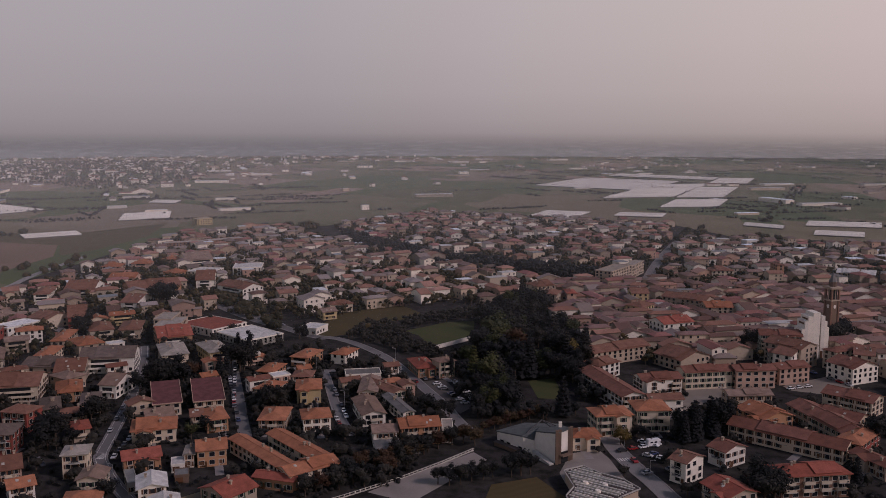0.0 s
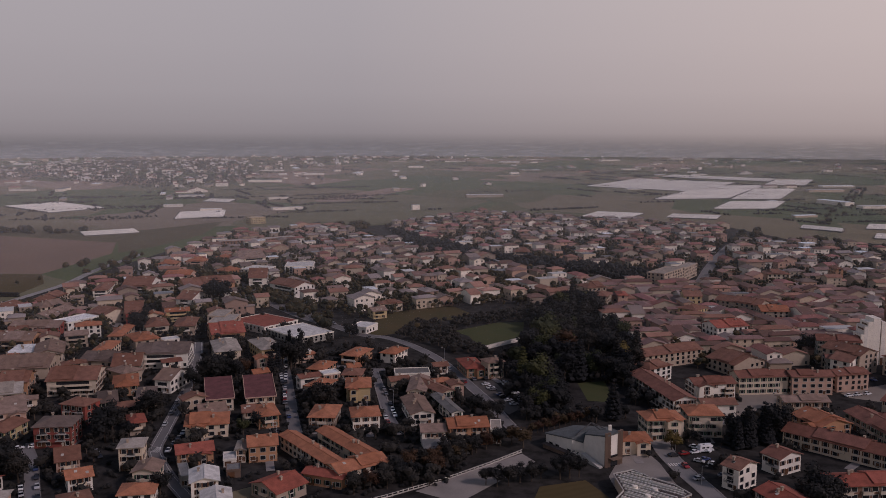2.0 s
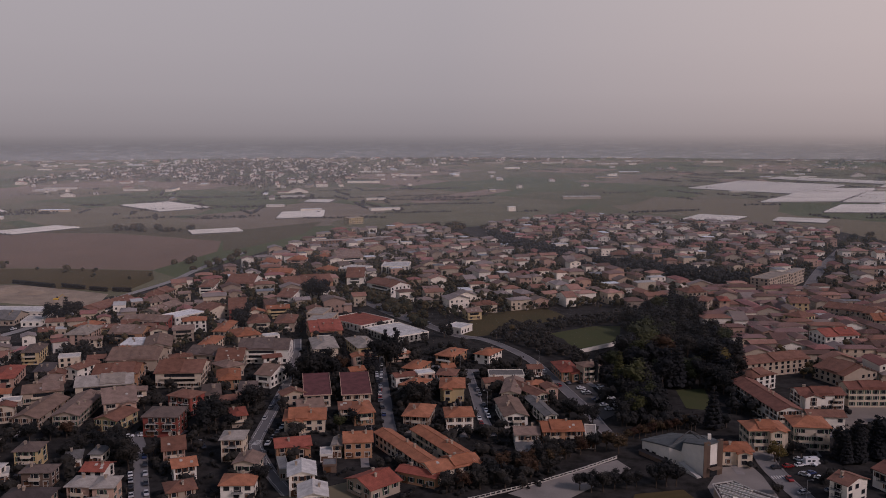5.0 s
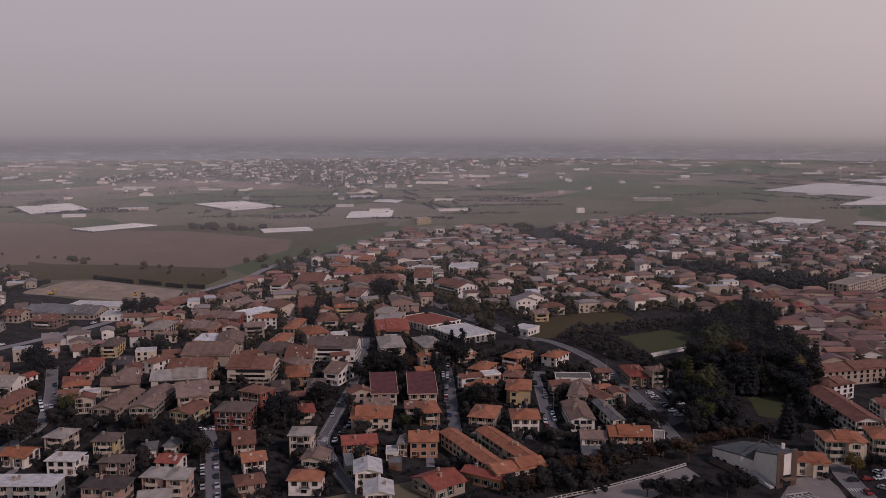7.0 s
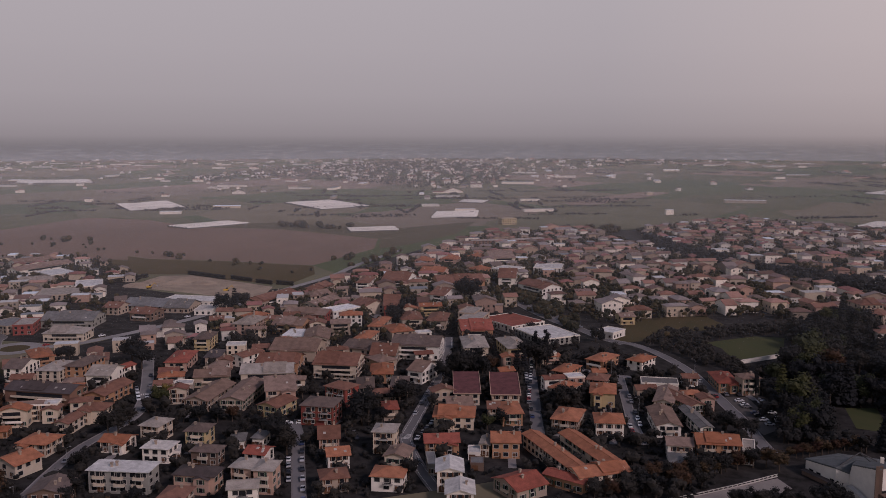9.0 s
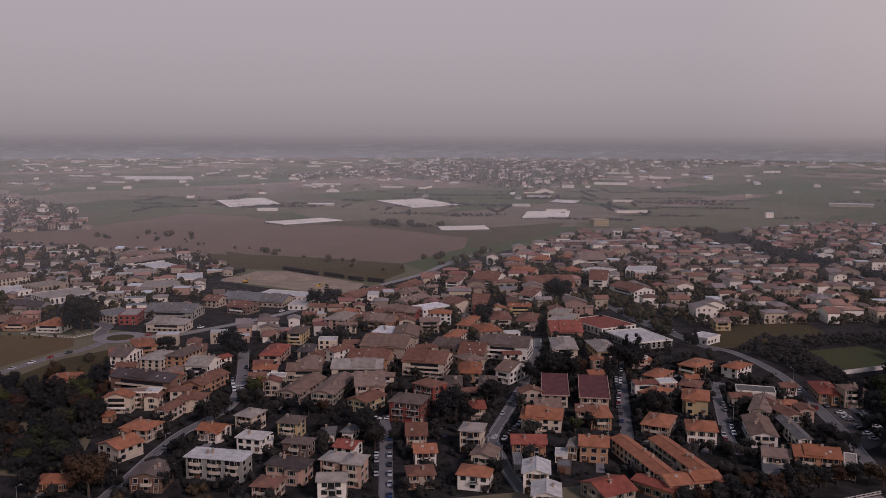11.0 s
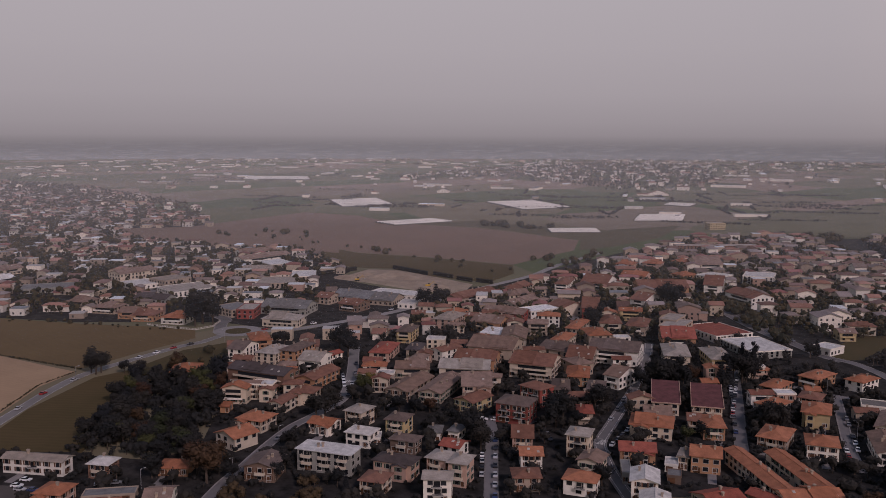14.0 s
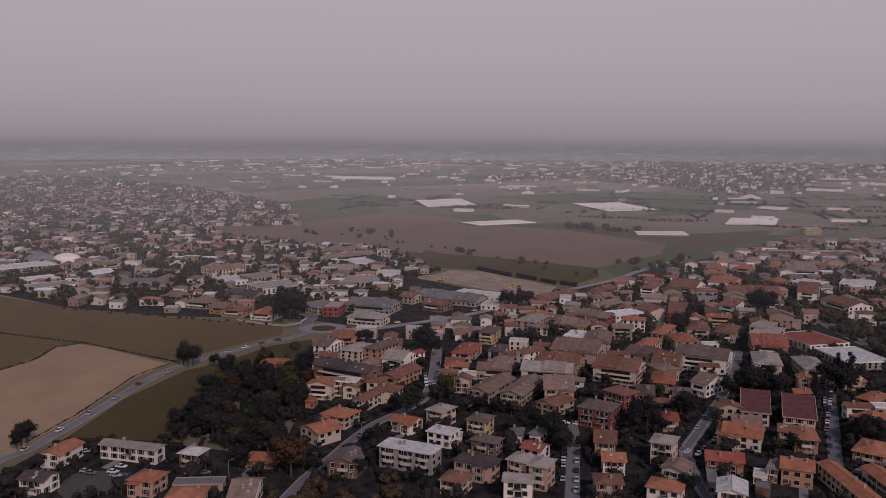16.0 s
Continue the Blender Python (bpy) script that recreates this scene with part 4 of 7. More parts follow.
def balustrade(pts, label="pale stone balustrade along the terrace edge", name="balustrade"):
    """A pale balustrade: plinth, posts and handrail."""
    ob = new(name)
    tagged(ob, label, name)
    post = Shape().box(-0.16, -0.16, 0, 0.16, 0.16, 1.15).mesh("post", STONE)
    for x, y, a in along(pts, 2.2):
        part("post", post, ob, pose(x, y, 0, 0, 0, a))
    for (ax, ay), (bx, by) in zip(pts[:-1], pts[1:]):
        L, a = math.hypot(bx - ax, by - ay), math.degrees(math.atan2(by - ay, bx - ax))
        part("handrail", Shape().box(0, -0.14, 0.95, L, 0.14, 1.1).mesh("handrail", STONE), ob, pose(ax, ay, 0, 0, 0, a))
        part("plinth", Shape().box(0, -0.2, 0, L, 0.2, 0.3).mesh("plinth", STONE), ob, pose(ax, ay, 0, 0, 0, a))


STONE = mat("pale_stone", (0.5, 0.46, 0.41), 0.9, 0.2, 0.8, 5, 0.2)


def zebra(x, y, turn, n):
    a = min(WAYS, key=lambda q: ((q[0][0] + q[1][0]) / 2 - x) ** 2 + ((q[0][1] + q[1][1]) / 2 - y) ** 2)
    h = math.degrees(math.atan2(a[1][1] - a[0][1], a[1][0] - a[0][0]))
    ob = new("zebra_crossing")
    ob.matrix_basis = pose(x, y, 0.20, 0, 0, h)
    tagged(ob, "worn white zebra crossing painted on the street", "crossing", kind="structure")
    me = Shape().box(-1.4, -0.25, 0, 1.4, 0.25, 0.01).mesh("stripe", PAINT)
    for k in range(n):
        part("stripe", me, ob, pose(0, (k - (n - 1) / 2) * 1.0, 0))


g = Shape()
g.tube((0, 0, 0), (0, 0, 7.5), 0.11, 0.07, 8)
POLE = g.mesh("pole", STEEL)
ARM = Shape().tube((0, 0, 7.4), (1.4, 0, 7.75), 0.05, 0.04, 6).mesh("arm", STEEL)
HEAD = Shape().box(1.2, -0.15, 7.68, 1.95, 0.15, 7.84).mesh("lamp_head", STEEL)


def street_lamp(x, y):
    ob = new("street_lamp")
    ob.matrix_basis = pose(x, y, 0, 0, 0, rng.uniform(0, 360))
    tagged(ob, "unlit grey steel street lamp on a tall pole", "street lamp", "street lamps")
    part("pole", POLE, ob)
    part("arm", ARM, ob)
    part("lamp_head", HEAD, ob)


def dome(x, y, r, color):
    """An air-supported sports dome on a low ring wall."""
    s = Shape()
    for k in range(7):
        a = math.pi / 2 * k / 6
        for j in range(24):
            b = 2 * math.pi * j / 24
            s.v.append((1.3 * r * math.cos(a) * math.cos(b), r * math.cos(a) * math.sin(b), 1.0 + 0.75 * r * math.sin(a)))
    for k in range(6):
        for j in range(24):
            s.f.append((24 * k + j, 24 * k + (j + 1) % 24, 24 * k + 24 + (j + 1) % 24, 24 * k + 24 + j))
            s.i.append(0)
    ob = new("sports_dome")
    ob.matrix_basis = pose(x, y, 0, 0, 0, 30)
    tagged(ob, f"{color} air-supported dome over a sports court", "dome")
    part("membrane", s.mesh("membrane", MATS["roof_grey"] if color == "grey" else PLASTIC, True), ob)
    w = Shape()
    for j in range(24):
        a, b = 2 * math.pi * j / 24, 2 * math.pi * (j + 1) / 24
        w.add([(1.3 * r * math.cos(a), r * math.sin(a), 0), (1.3 * r * math.cos(b), r * math.sin(b), 0), (1.3 * r * math.cos(b), r * math.sin(b), 1.0), (1.3 * r * math.cos(a), r * math.sin(a), 1.0)], [(0, 1, 2, 3)])
    part("ring_wall", w.mesh("ring_wall", CONCRETE), ob)
    TAKEN.append((x, y, r * 1.2))


def field_wall(pts):
    (ax, ay), (bx, by) = pts
    L, a = math.hypot(bx - ax, by - ay), math.degrees(math.atan2(by - ay, bx - ax))
    ob = new("stand_wall")
    ob.matrix_basis = pose(ax, ay, 0, 0, 0, a)
    tagged(ob, "low white wall with seats beside the pitch", "wall")
    part("wall", Shape().box(0, 0, 0, L, 0.4, 2.2).mesh("wall", MATS["plaster_white"]), ob)
    part("seat_step", Shape().box(0, 0.4, 0, L, 1.4, 1.3).mesh("seat_step", CONCRETE), ob)
    part("coping", Shape().box(-0.1, -0.1, 2.2, L + 0.1, 0.5, 2.35).mesh("coping", STONE), ob)


def earth_heap(x, y, r, h):
    """A heap of tipped soil with an uneven skin."""
    rnd = random.Random(int(x * 7))
    s = Shape()
    n, rings = 18, 6
    for k in range(rings + 1):
        f = k / rings
        for j in range(n):
            a = 2 * math.pi * j / n
            q = r * (1 - f) * rnd.uniform(0.85, 1.15)
            s.v.append((q * math.cos(a) * 1.3, q * math.sin(a), h * (math.sin(f * math.pi / 2) ** 1.3) * rnd.uniform(0.9, 1.1) - (0.1 if k == 0 else 0)))
    for k in range(rings):
        for j in range(n):
            s.f.append((n * k + j, n * k + (j + 1) % n, n * k + n + (j + 1) % n, n * k + n + j))
            s.i.append(0)
    ob = new("earth_heap", s.mesh("earth_heap", MATS["dirt"], True))
    ob.matrix_basis = pose(x, y, 0.05, 0, 0, rnd.uniform(0, 180))
    tagged(ob, "heap of tan earth on the building plot", "earth heap", "earth heaps")


def excavator(x, y):
    """A yellow tracked excavator: tracks, house, boom, arm and bucket."""
    ob = new("excavator")
    ob.matrix_basis = pose(x, y, 0.05, 0, 0, 40)
    tagged(ob, "yellow tracked excavator on the bare earth", "excavator")
    paint = mat("digger_yellow", (0.5, 0.3, 0.03), 0.5, 0.1, 1, 5, 0.0)
    for k in (-1, 1):
        part("track", Shape().box(-2, k * 1.2 - 0.3, 0, 2, k * 1.2 + 0.3, 0.9).mesh("track", RUBBER), ob)
    part("house_body", Shape().box(-2.2, -1.3, 0.95, 1.4, 1.3, 2.0).mesh("house_body", paint), ob)
    part("cab", Shape().box(0.1, 0.2, 2.0, 1.4, 1.3, 3.0).mesh("cab", PANE), ob)
    part("boom", Shape().tube((1.3, -0.3, 1.8), (4.5, -0.3, 4.6), 0.28, 0.2, 6).mesh("boom", paint), ob)
    part("arm", Shape().tube((4.5, -0.3, 4.6), (6.4, -0.3, 2.2), 0.2, 0.16, 6).mesh("arm", paint), ob)
    part("bucket", Shape().box(6.0, -0.8, 1.4, 6.9, 0.2, 2.3).mesh("bucket", STEEL), ob)



def campanile(x, y, turn):
    """A brick bell tower: shaft with corner piers, clock, belfry filled by a dark core for its shade, cornice and a
    lead spire.
    """
    ob = new("bell_tower")
    ob.matrix_basis = pose(x, y, 0, 0, 0, turn)
    ob.scale = (0.74, 0.74, 0.96)
    tagged(ob, "tall brown brick bell tower with grey pointed spire", "tower")
    brick = MATS["plaster_brown"]
    part("shaft", Shape().box(-3.6, -3.6, 0, 3.6, 3.6, 27).mesh("shaft", brick), ob)
    pier = Shape().box(-0.7, -0.7, 0, 0.7, 0.7, 34).mesh("pier", MATS["plaster_brick"])
    for a in (-3.5, 3.5):
        for b in (-3.5, 3.5):
            part("pier", pier, ob, pose(a, b, 0))
    part("string_course", Shape().box(-4.4, -4.4, 26.6, 4.4, 4.4, 27.4).mesh("string_course", MATS["plaster_tan"]), ob)
    # A solid dark block is added to stand for the belfry's shaded inside.
    part("belfry_core", Shape().box(-2.4, -2.4, 27.4, 2.4, 2.4, 34).mesh("belfry_core", PANE), ob)
    mullion = Shape().box(-0.3, -0.3, 27.4, 0.3, 0.3, 34).mesh("mullion", MATS["plaster_tan"])
    for a, b in ((0, -3.5), (0, 3.5), (3.5, 0), (-3.5, 0)):
        part("mullion", mullion, ob, pose(a, b, 0))
    part("cornice", Shape().box(-5.3, -5.3, 34.6, 5.3, 5.3, 35.5).box(-4.7, -4.7, 34, 4.7, 4.7, 34.6).mesh("cornice", MATS["plaster_tan"]), ob)
    part("drum", Shape().tube((0, 0, 35.5), (0, 0, 38.6), 3.0, 3.0, 8).mesh("drum", brick), ob)
    part("spire", Shape().tube((0, 0, 38.6), (0, 0, 44.5), 3.3, 0.15, 8).mesh("spire", MATS["roof_grey"]), ob)
    face = Shape().tube((0, -3.5, 23), (0, -3.75, 23), 1.25, 1.25, 20).mesh("clock_face", MATS["plaster_white"])
    for a in (0, 90, -90):
        dial = part("clock_face", face, ob, pose(0, 0, 0, 0, 0, a))
        part("clock_hand", Shape().box(-0.06, -3.8, 23, 0.06, -3.76, 24).mesh("clock_hand", PANE), dial)
    TAKEN.append((x, y, 6))


def camper(x, y, turn):
    """A white camper van: cab, living body with an overhang, windows and wheels."""
    ob = new("camper_van")
    ob.matrix_basis = pose(x, y, 0.2, 0, 0, turn)
    tagged(ob, "white camper van parked on the asphalt", "camper van")
    white = MATS["car_paint_white"]
    side = [(-3.0, 0.4), (1.2, 0.4), (1.2, 1.9), (2.3, 2.0), (2.5, 2.7), (2.1, 2.95), (-2.9, 2.95), (-3.05, 2.7)]
    for nm, q, w, m in (("living_body", side, 1.1, white), ("cab", [(1.2, 0.4), (3.0, 0.45), (3.05, 1.0), (2.3, 1.2), (1.8, 1.9), (1.2, 1.9)], 0.95, white)):
        n = len(q)
        part(nm, Shape().add([(a, -w, b) for a, b in q] + [(a, w, b) for a, b in q], [tuple(range(n)), tuple(range(2 * n - 1, n - 1, -1))] + [(k, k + n, (k + 1) % n + n, (k + 1) % n) for k in range(n)]).mesh(nm, m), ob)
    pane = Shape().box(-0.6, -0.03, 0, 0.6, 0.03, 0.6).mesh("window", PANE)
    for a, b in ((-1.6, -1.12), (0.2, -1.12), (-1.6, 1.12), (0.2, 1.12)):
        part("window", pane, ob, pose(a, b, 1.6))
    part("windscreen", Shape().add([(2.33, -0.8, 1.22), (2.33, 0.8, 1.22), (1.86, 0.75, 1.88), (1.86, -0.75, 1.88)], [(0, 1, 2, 3)]).mesh("windscreen", PANE), ob)
    part("skylight", Shape().box(-1.5, -0.35, 2.95, -0.8, 0.35, 3.08).mesh("skylight", PANE), ob)
    for a in (-1.7, 2.2):
        for b in (-0.85, 0.85):
            part("wheel", CARS["white"][3], ob, pose(a, b, 0.32))
    TAKEN.append((x, y, 3.5))



# ---- the ground, fields and streets ----
disc = [(6500 * math.cos(2 * math.pi * k / 96), 6500 * math.sin(2 * math.pi * k / 96)) for k in range(96)]
sheet("ground", disc, 0.0, farmland(), "flat farmland in brown and olive fields", "ground")

sheet("field", [(-683.8, 302.1), (-596.3, 314.8), (-516, 341.2), (-468.4, 362.1), (-434.3, 372.4), (-416.6, 357.1), (-414.8, 311.9), (-410.9, 274.3), (-489.1, 264.2), (-505, 258.4), (-557, 244.8)], 0.03, MATS["olive_crop"], "olive brown crop field beside the road", "field")
sheet("field", [(-457.3, 182.7), (-465.9, 203.5), (-473.1, 225.3), (-492.5, 248.3), (-490.3, 261.3), (-472.1, 265.5), (-408, 268.7), (-399, 242.4), (-363, 191.8), (-344.6, 159.9), (-324.2, 127.3)], 0.03, MATS["stubble"], "tan stubble field with faint harvest lines", "field")
sheet("field", [(-580, 233.8), (-555.4, 244), (-503.6, 257.7), (-480.4, 228.9), (-467.1, 204), (-458.3, 183.2)], 0.03, MATS["green_crop"], "dull green crop field", "field")
sheet("field", [(-316, 148.2), (-337.2, 170.4), (-369.7, 218.2), (-391, 267.8), (-386.8, 294.4), (-354.6, 276.7), (-297.6, 194.6), (-323.9, 172.9)], 0.04, MATS["dark_green"], "dark green meadow beside the road", "field")
sheet("field", [(-941, 698.9), (-944.5, 815.3), (-970.4, 1069.9), (-860.4, 1071.7), (-733, 1005.6), (-603.8, 1018.9), (-433.9, 967.6), (-399.1, 877.8), (-403.1, 743.8), (-502.5, 740.8), (-584.3, 728.1), (-688.4, 757.9), (-795.2, 709.4)], 0.03, MATS["ploughed"], "reddish brown ploughed field", "field")
sheet("field", [(-684.7, 753.8), (-581.4, 724.5), (-500.1, 737.3), (-401.3, 740.5), (-375.3, 695.2), (-369.7, 640.2), (-432.2, 637.7), (-481.1, 657.2), (-522.7, 640.1), (-573.6, 657)], 0.04, MATS["dark_green"], "dark green meadow with a hedge", "field")
sheet("field", [(-731.8, 1006.7), (-663, 1102.2), (-466.6, 1076.3), (-386.7, 1212.8), (-360.1, 1047.6), (-375.6, 929.6), (-394.4, 881.9), (-432.4, 969), (-607.5, 1025.2)], 0.035, MATS["pasture"], "olive brown crop field on the plain", "field")
RED_FIELD = [(-1003.8, 731.0), (-963.1, 777.4), (-911.0, 841.6), (-887.9, 906.6), (-772.6, 920.4), (-598.9, 712.9), (-654.8, 702.6), (-711.3, 681.2), (-790.8, 669.4), (-875.2, 664.2)]
CLEAR = [RED_FIELD]
sheet("field", RED_FIELD, 0.045, MATS["ploughed"], "reddish brown ploughed field", "field")
sheet("dirt_lot", [(-491.6, 578.4), (-501.4, 639.6), (-476.9, 651.5), (-422.9, 637.5), (-376.3, 623.4), (-358.4, 576.9), (-389.1, 570.4), (-454, 579.2)], 0.05, MATS["dirt"], "bare earth building plot with heaps", "dirt")
sheet("verge", [(-389.2, 292.4), (-398.7, 332.8), (-391, 362.4), (-367.6, 359), (-355.5, 320.7), (-361, 285.5)], 0.045, MATS["grass"], "rough grass beside the road", "grass")
sheet("grass", [(-81.6, 531.2), (-79.2, 564.2), (-71.9, 594.7), (-50.4, 613.2), (-31.7, 627.1), (-15.9, 598.0), (-20.1, 582.0), (-32.2, 571.3), (-52.4, 554.8), (-57.3, 533.7), (-70.1, 525.1)], 0.05, MATS["grass"], "rough grass ground beside the sports field", "grass")
sheet("sports_pitch", [(-25.1, 540.2), (-13.7, 551.6), (3.3, 568.2), (21.2, 570.3), (19.1, 529.5), (-2.7, 502.2), (-9.1, 507.0), (-14.5, 528.1)], 0.06, MATS["pitch_grass"], "mown green sports pitch", "pitch")
sheet("lawn", [(43.4, 428.8), (57.4, 433.1), (57.9, 413.0), (53.8, 398.1), (45.4, 399.5)], 0.06, MATS["pitch_grass"], "clearing of green grass in the park", "grass")
sheet("town_ground", [(-1184.3, 528.6), (-1949.4, 1114.9), (-998.2, 882.1), (-806.9, 731.1), (-655, 730.7), (-509.2, 623.6), (-491.7, 582.4), (-448.6, 572.4), (-382, 560), (-370.5, 613.9), (-360.8, 622.2), (-359.6, 527.4), (-365.4, 466.4), (-392, 403.7), (-440.4, 397.9), (-519.3, 343.4), (-601.4, 313.2), (-691.2, 305.5)], 0.015, MATS["yards"], "dark gardens and yards between the houses, gap shade in the colour", "ground")
sheet("town_ground", [(-234.5, 169.9), (-258.3, 203.3), (-262.4, 223.8), (-306.5, 278), (-370.2, 277.9), (-393.2, 364.5), (-374.9, 418.1), (-355.9, 522.1), (-359.6, 708.7), (-348, 892.6), (-248.8, 1226.2), (-88.3, 460), (-57.9, 315.3), (-97.3, 280)], 0.015, MATS["yards"], "dark gardens and yards between the houses, gap shade in the colour", "ground")
sheet("town_ground", [(-296.6, 115.8), (-315.7, 127.6), (-329.8, 155), (-339.3, 173.9), (-302.2, 197.7), (-292.3, 199), (-271.4, 208.1), (-263.9, 231.2), (-212.2, 185.3)], 0.055, MATS["yards"], "dark gardens and yards between the houses, gap shade in the colour", "ground")
sheet("town_ground", [(-76.1, 274.9), (-118, 403.8), (-276.3, 783.5), (-332.4, 1045.1), (-143.7, 1191.3), (-21.8, 1393.3), (184, 1299.7), (318.2, 1194.5), (355.9, 1049.3), (513.2, 995), (373.1, 673), (158, 275.3)], 0.02, MATS["yards"], "dark gardens and yards between the houses, gap shade in the colour", "ground")
road([(-325.3, 127.8), (-334.5, 144), (-337.6, 156.5), (-346.9, 173), (-357.3, 191.3), (-370.6, 212.8), (-385.6, 237.2), (-397.9, 262), (-402.5, 281.3), (-404.8, 304.3), (-406.9, 335.3), (-405.0, 352.0), (-409.2, 374.5)], 6, ASPHALT_PALE, False, line=True, label="two-lane country road of worn grey asphalt", z=0.13)
road([(-399.2, 389.5), (-394.1, 395.3), (-384, 406), (-378.4, 422), (-372, 443.7), (-366.6, 467.9), (-362, 495), (-360.8, 529.3), (-358.3, 564.4), (-360.2, 619.2), (-356.1, 691), (-363.8, 763.4), (-366.4, 876.6)], 7, ASPHALT_PALE, False, z=0.16, label="wide grey avenue along the edge of town")
road([(-412.8, 374.1), (-406.6, 373.8), (-401.1, 376.6), (-397.7, 381.8), (-397.4, 388.0), (-400.3, 393.6), (-405.5, 396.9), (-411.7, 397.2), (-417.2, 394.4), (-420.6, 389.2), (-420.9, 383.0), (-418.1, 377.5), (-412.8, 374.1)], 7, ASPHALT_PALE, False, False, label="roundabout of grey asphalt", z=0.19)
sheet("island", [(-400.9, 385.5), (-401.5, 388.7), (-403.3, 391.4), (-406.0, 393.2), (-409.2, 393.8), (-412.3, 393.2), (-415.0, 391.4), (-416.8, 388.7), (-417.5, 385.5), (-416.8, 382.3), (-415.0, 379.6), (-412.3, 377.8), (-409.2, 377.2), (-406.0, 377.8), (-403.3, 379.6), (-401.5, 382.3)], 0.17, MATS["grass"], "grass island inside the roundabout", "grass")
road([(-416.6, 376.3), (-434.8, 395.4), (-444.5, 406.9), (-491, 421.3), (-537.2, 443.7), (-696.1, 462), (-760, 479.1), (-848.8, 515), (-956.7, 558.7), (-1118.9, 637.4)], 7, z=0.12)
road([(-220.3, 187.4), (-229.9, 206.5), (-236.5, 224.3), (-244.9, 245.1), (-251.9, 266), (-253.9, 279.3), (-255.7, 294.9)], 3.9)
road([(-255.7, 294.9), (-262.2, 315), (-281.8, 344.6), (-307.2, 377.7), (-319.5, 393.8)], 5, ASPHALT_PALE, z=0.12)
road([(-141, 246.8), (-161.7, 283.1), (-176, 308.4), (-187.2, 324.7)], 4.2)
road([(-187.2, 324.7), (-176, 330), (-167.5, 329.4)], 5, z=0.12)
road([(-102, 276.1), (-116.5, 295.3), (-127.7, 312.8), (-133.6, 324.6), (-137.7, 344.7), (-143.5, 374.2), (-150.3, 408.3), (-160, 446.5), (-168.9, 477.2), (-176.9, 501.1)], 4.3, line=True)
road([(-133.6, 324.6), (-138.1, 324.3), (-140.2, 320.8)], 5, z=0.12)
road([(-78.3, 335.5), (-86, 359.3), (-94.8, 390.7), (-107, 433), (-119.8, 476.2)], 4.4)
road([(-38.5, 347.4), (-46.5, 374.5), (-55.3, 413.3), (-62.8, 445.9)], 3.7)
road([(-92.6, 454.8), (-76.6, 450.3), (-62.9, 447), (-49.2, 448.2)], 3.4, z=0.12)
road([(-79.6, 525.4), (-64.1, 519.2), (-46.9, 499.8), (-30.5, 472.2), (-18.4, 441.7), (-7.9, 412.4), (0.1, 389.8), (6.5, 366.6), (12.4, 350.0)], 4.8)
road([(-215.1, 670.7), (-179, 636.3), (-142.3, 605.1), (-114.2, 564.4), (-86.5, 531.8), (-70.7, 519.8)], 6, z=0.14)
road([(-268.7, 808.9), (-221.2, 731.2), (-172.4, 637.6), (-137.2, 586.5), (-107.9, 553.8)], 7, z=0.12)
road([(-259.6, 563.7), (-243.2, 541), (-222.9, 520.5), (-214.8, 514.9)], 5.5)
road([(68.9, 349), (69.2, 332.6), (72.2, 314.8), (76.4, 297.2), (80.5, 275.2)], 6.8, ASPHALT_PALE)
road([(167.6, 710.7), (203.6, 820), (249.3, 943.8), (305.6, 1078.9)], 8, z=0.12)
road([(-338.5, 771.2), (-302.1, 737.5), (-274.8, 710.5), (-240.3, 725.5)], 7, z=0.12)
sheet("square", [(119.3, 413.7), (145.1, 417.6), (136.6, 404.4), (119.7, 388.6), (108.5, 374.8), (106.9, 380.4)], 0.12, MATS["square_paving"], "pale paved town square", "square")
sheet("square", [(169.7, 419.6), (198.0, 435.8), (207.8, 431.7), (200.6, 410.1), (182.4, 406.4), (170.9, 411.9)], 0.12, MATS["square_paving"], "pale paved town square", "square")
sheet("car_park", [(-11.0, 427.6), (0.9, 431.2), (13.6, 385.9), (7.9, 376.5), (2.5, 388.1)], 0.09, MATS["worn_lot"], "car park on worn asphalt", "car park")
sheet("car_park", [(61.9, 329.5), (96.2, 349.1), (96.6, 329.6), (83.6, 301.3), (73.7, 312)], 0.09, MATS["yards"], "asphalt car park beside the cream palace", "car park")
sheet("car_park", [(-298.6, 151.8), (-300.2, 159.7), (-284.2, 168.7), (-270.9, 159.4), (-276.9, 140.7), (-289.1, 143.1)], 0.09, MATS["worn_lot"], "worn grey car park between the houses", "car park")
sheet("lawn", [(12.5, 275.1), (17.5, 297.1), (34.5, 303.9), (42.4, 286.4), (41.8, 275.1)], 0.07, MATS["dark_green"], "dark lawn with flower beds below the terrace", "grass")
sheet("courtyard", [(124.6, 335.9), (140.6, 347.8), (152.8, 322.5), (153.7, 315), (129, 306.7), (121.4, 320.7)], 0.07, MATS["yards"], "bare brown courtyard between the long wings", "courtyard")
TAKEN.append((-286.2, 155.3, 9))
TAKEN.append((-280.9, 161.0, 10))
TAKEN.append((-284.7, 148.0, 9))
TAKEN.append((76.9, 326.5, 9))
TAKEN.append((85.4, 329.6, 9))
TAKEN.append((136.2, 324.8, 12))
TAKEN.append((131.4, 329.7, 10))
TAKEN.append((143.3, 320.7, 10))
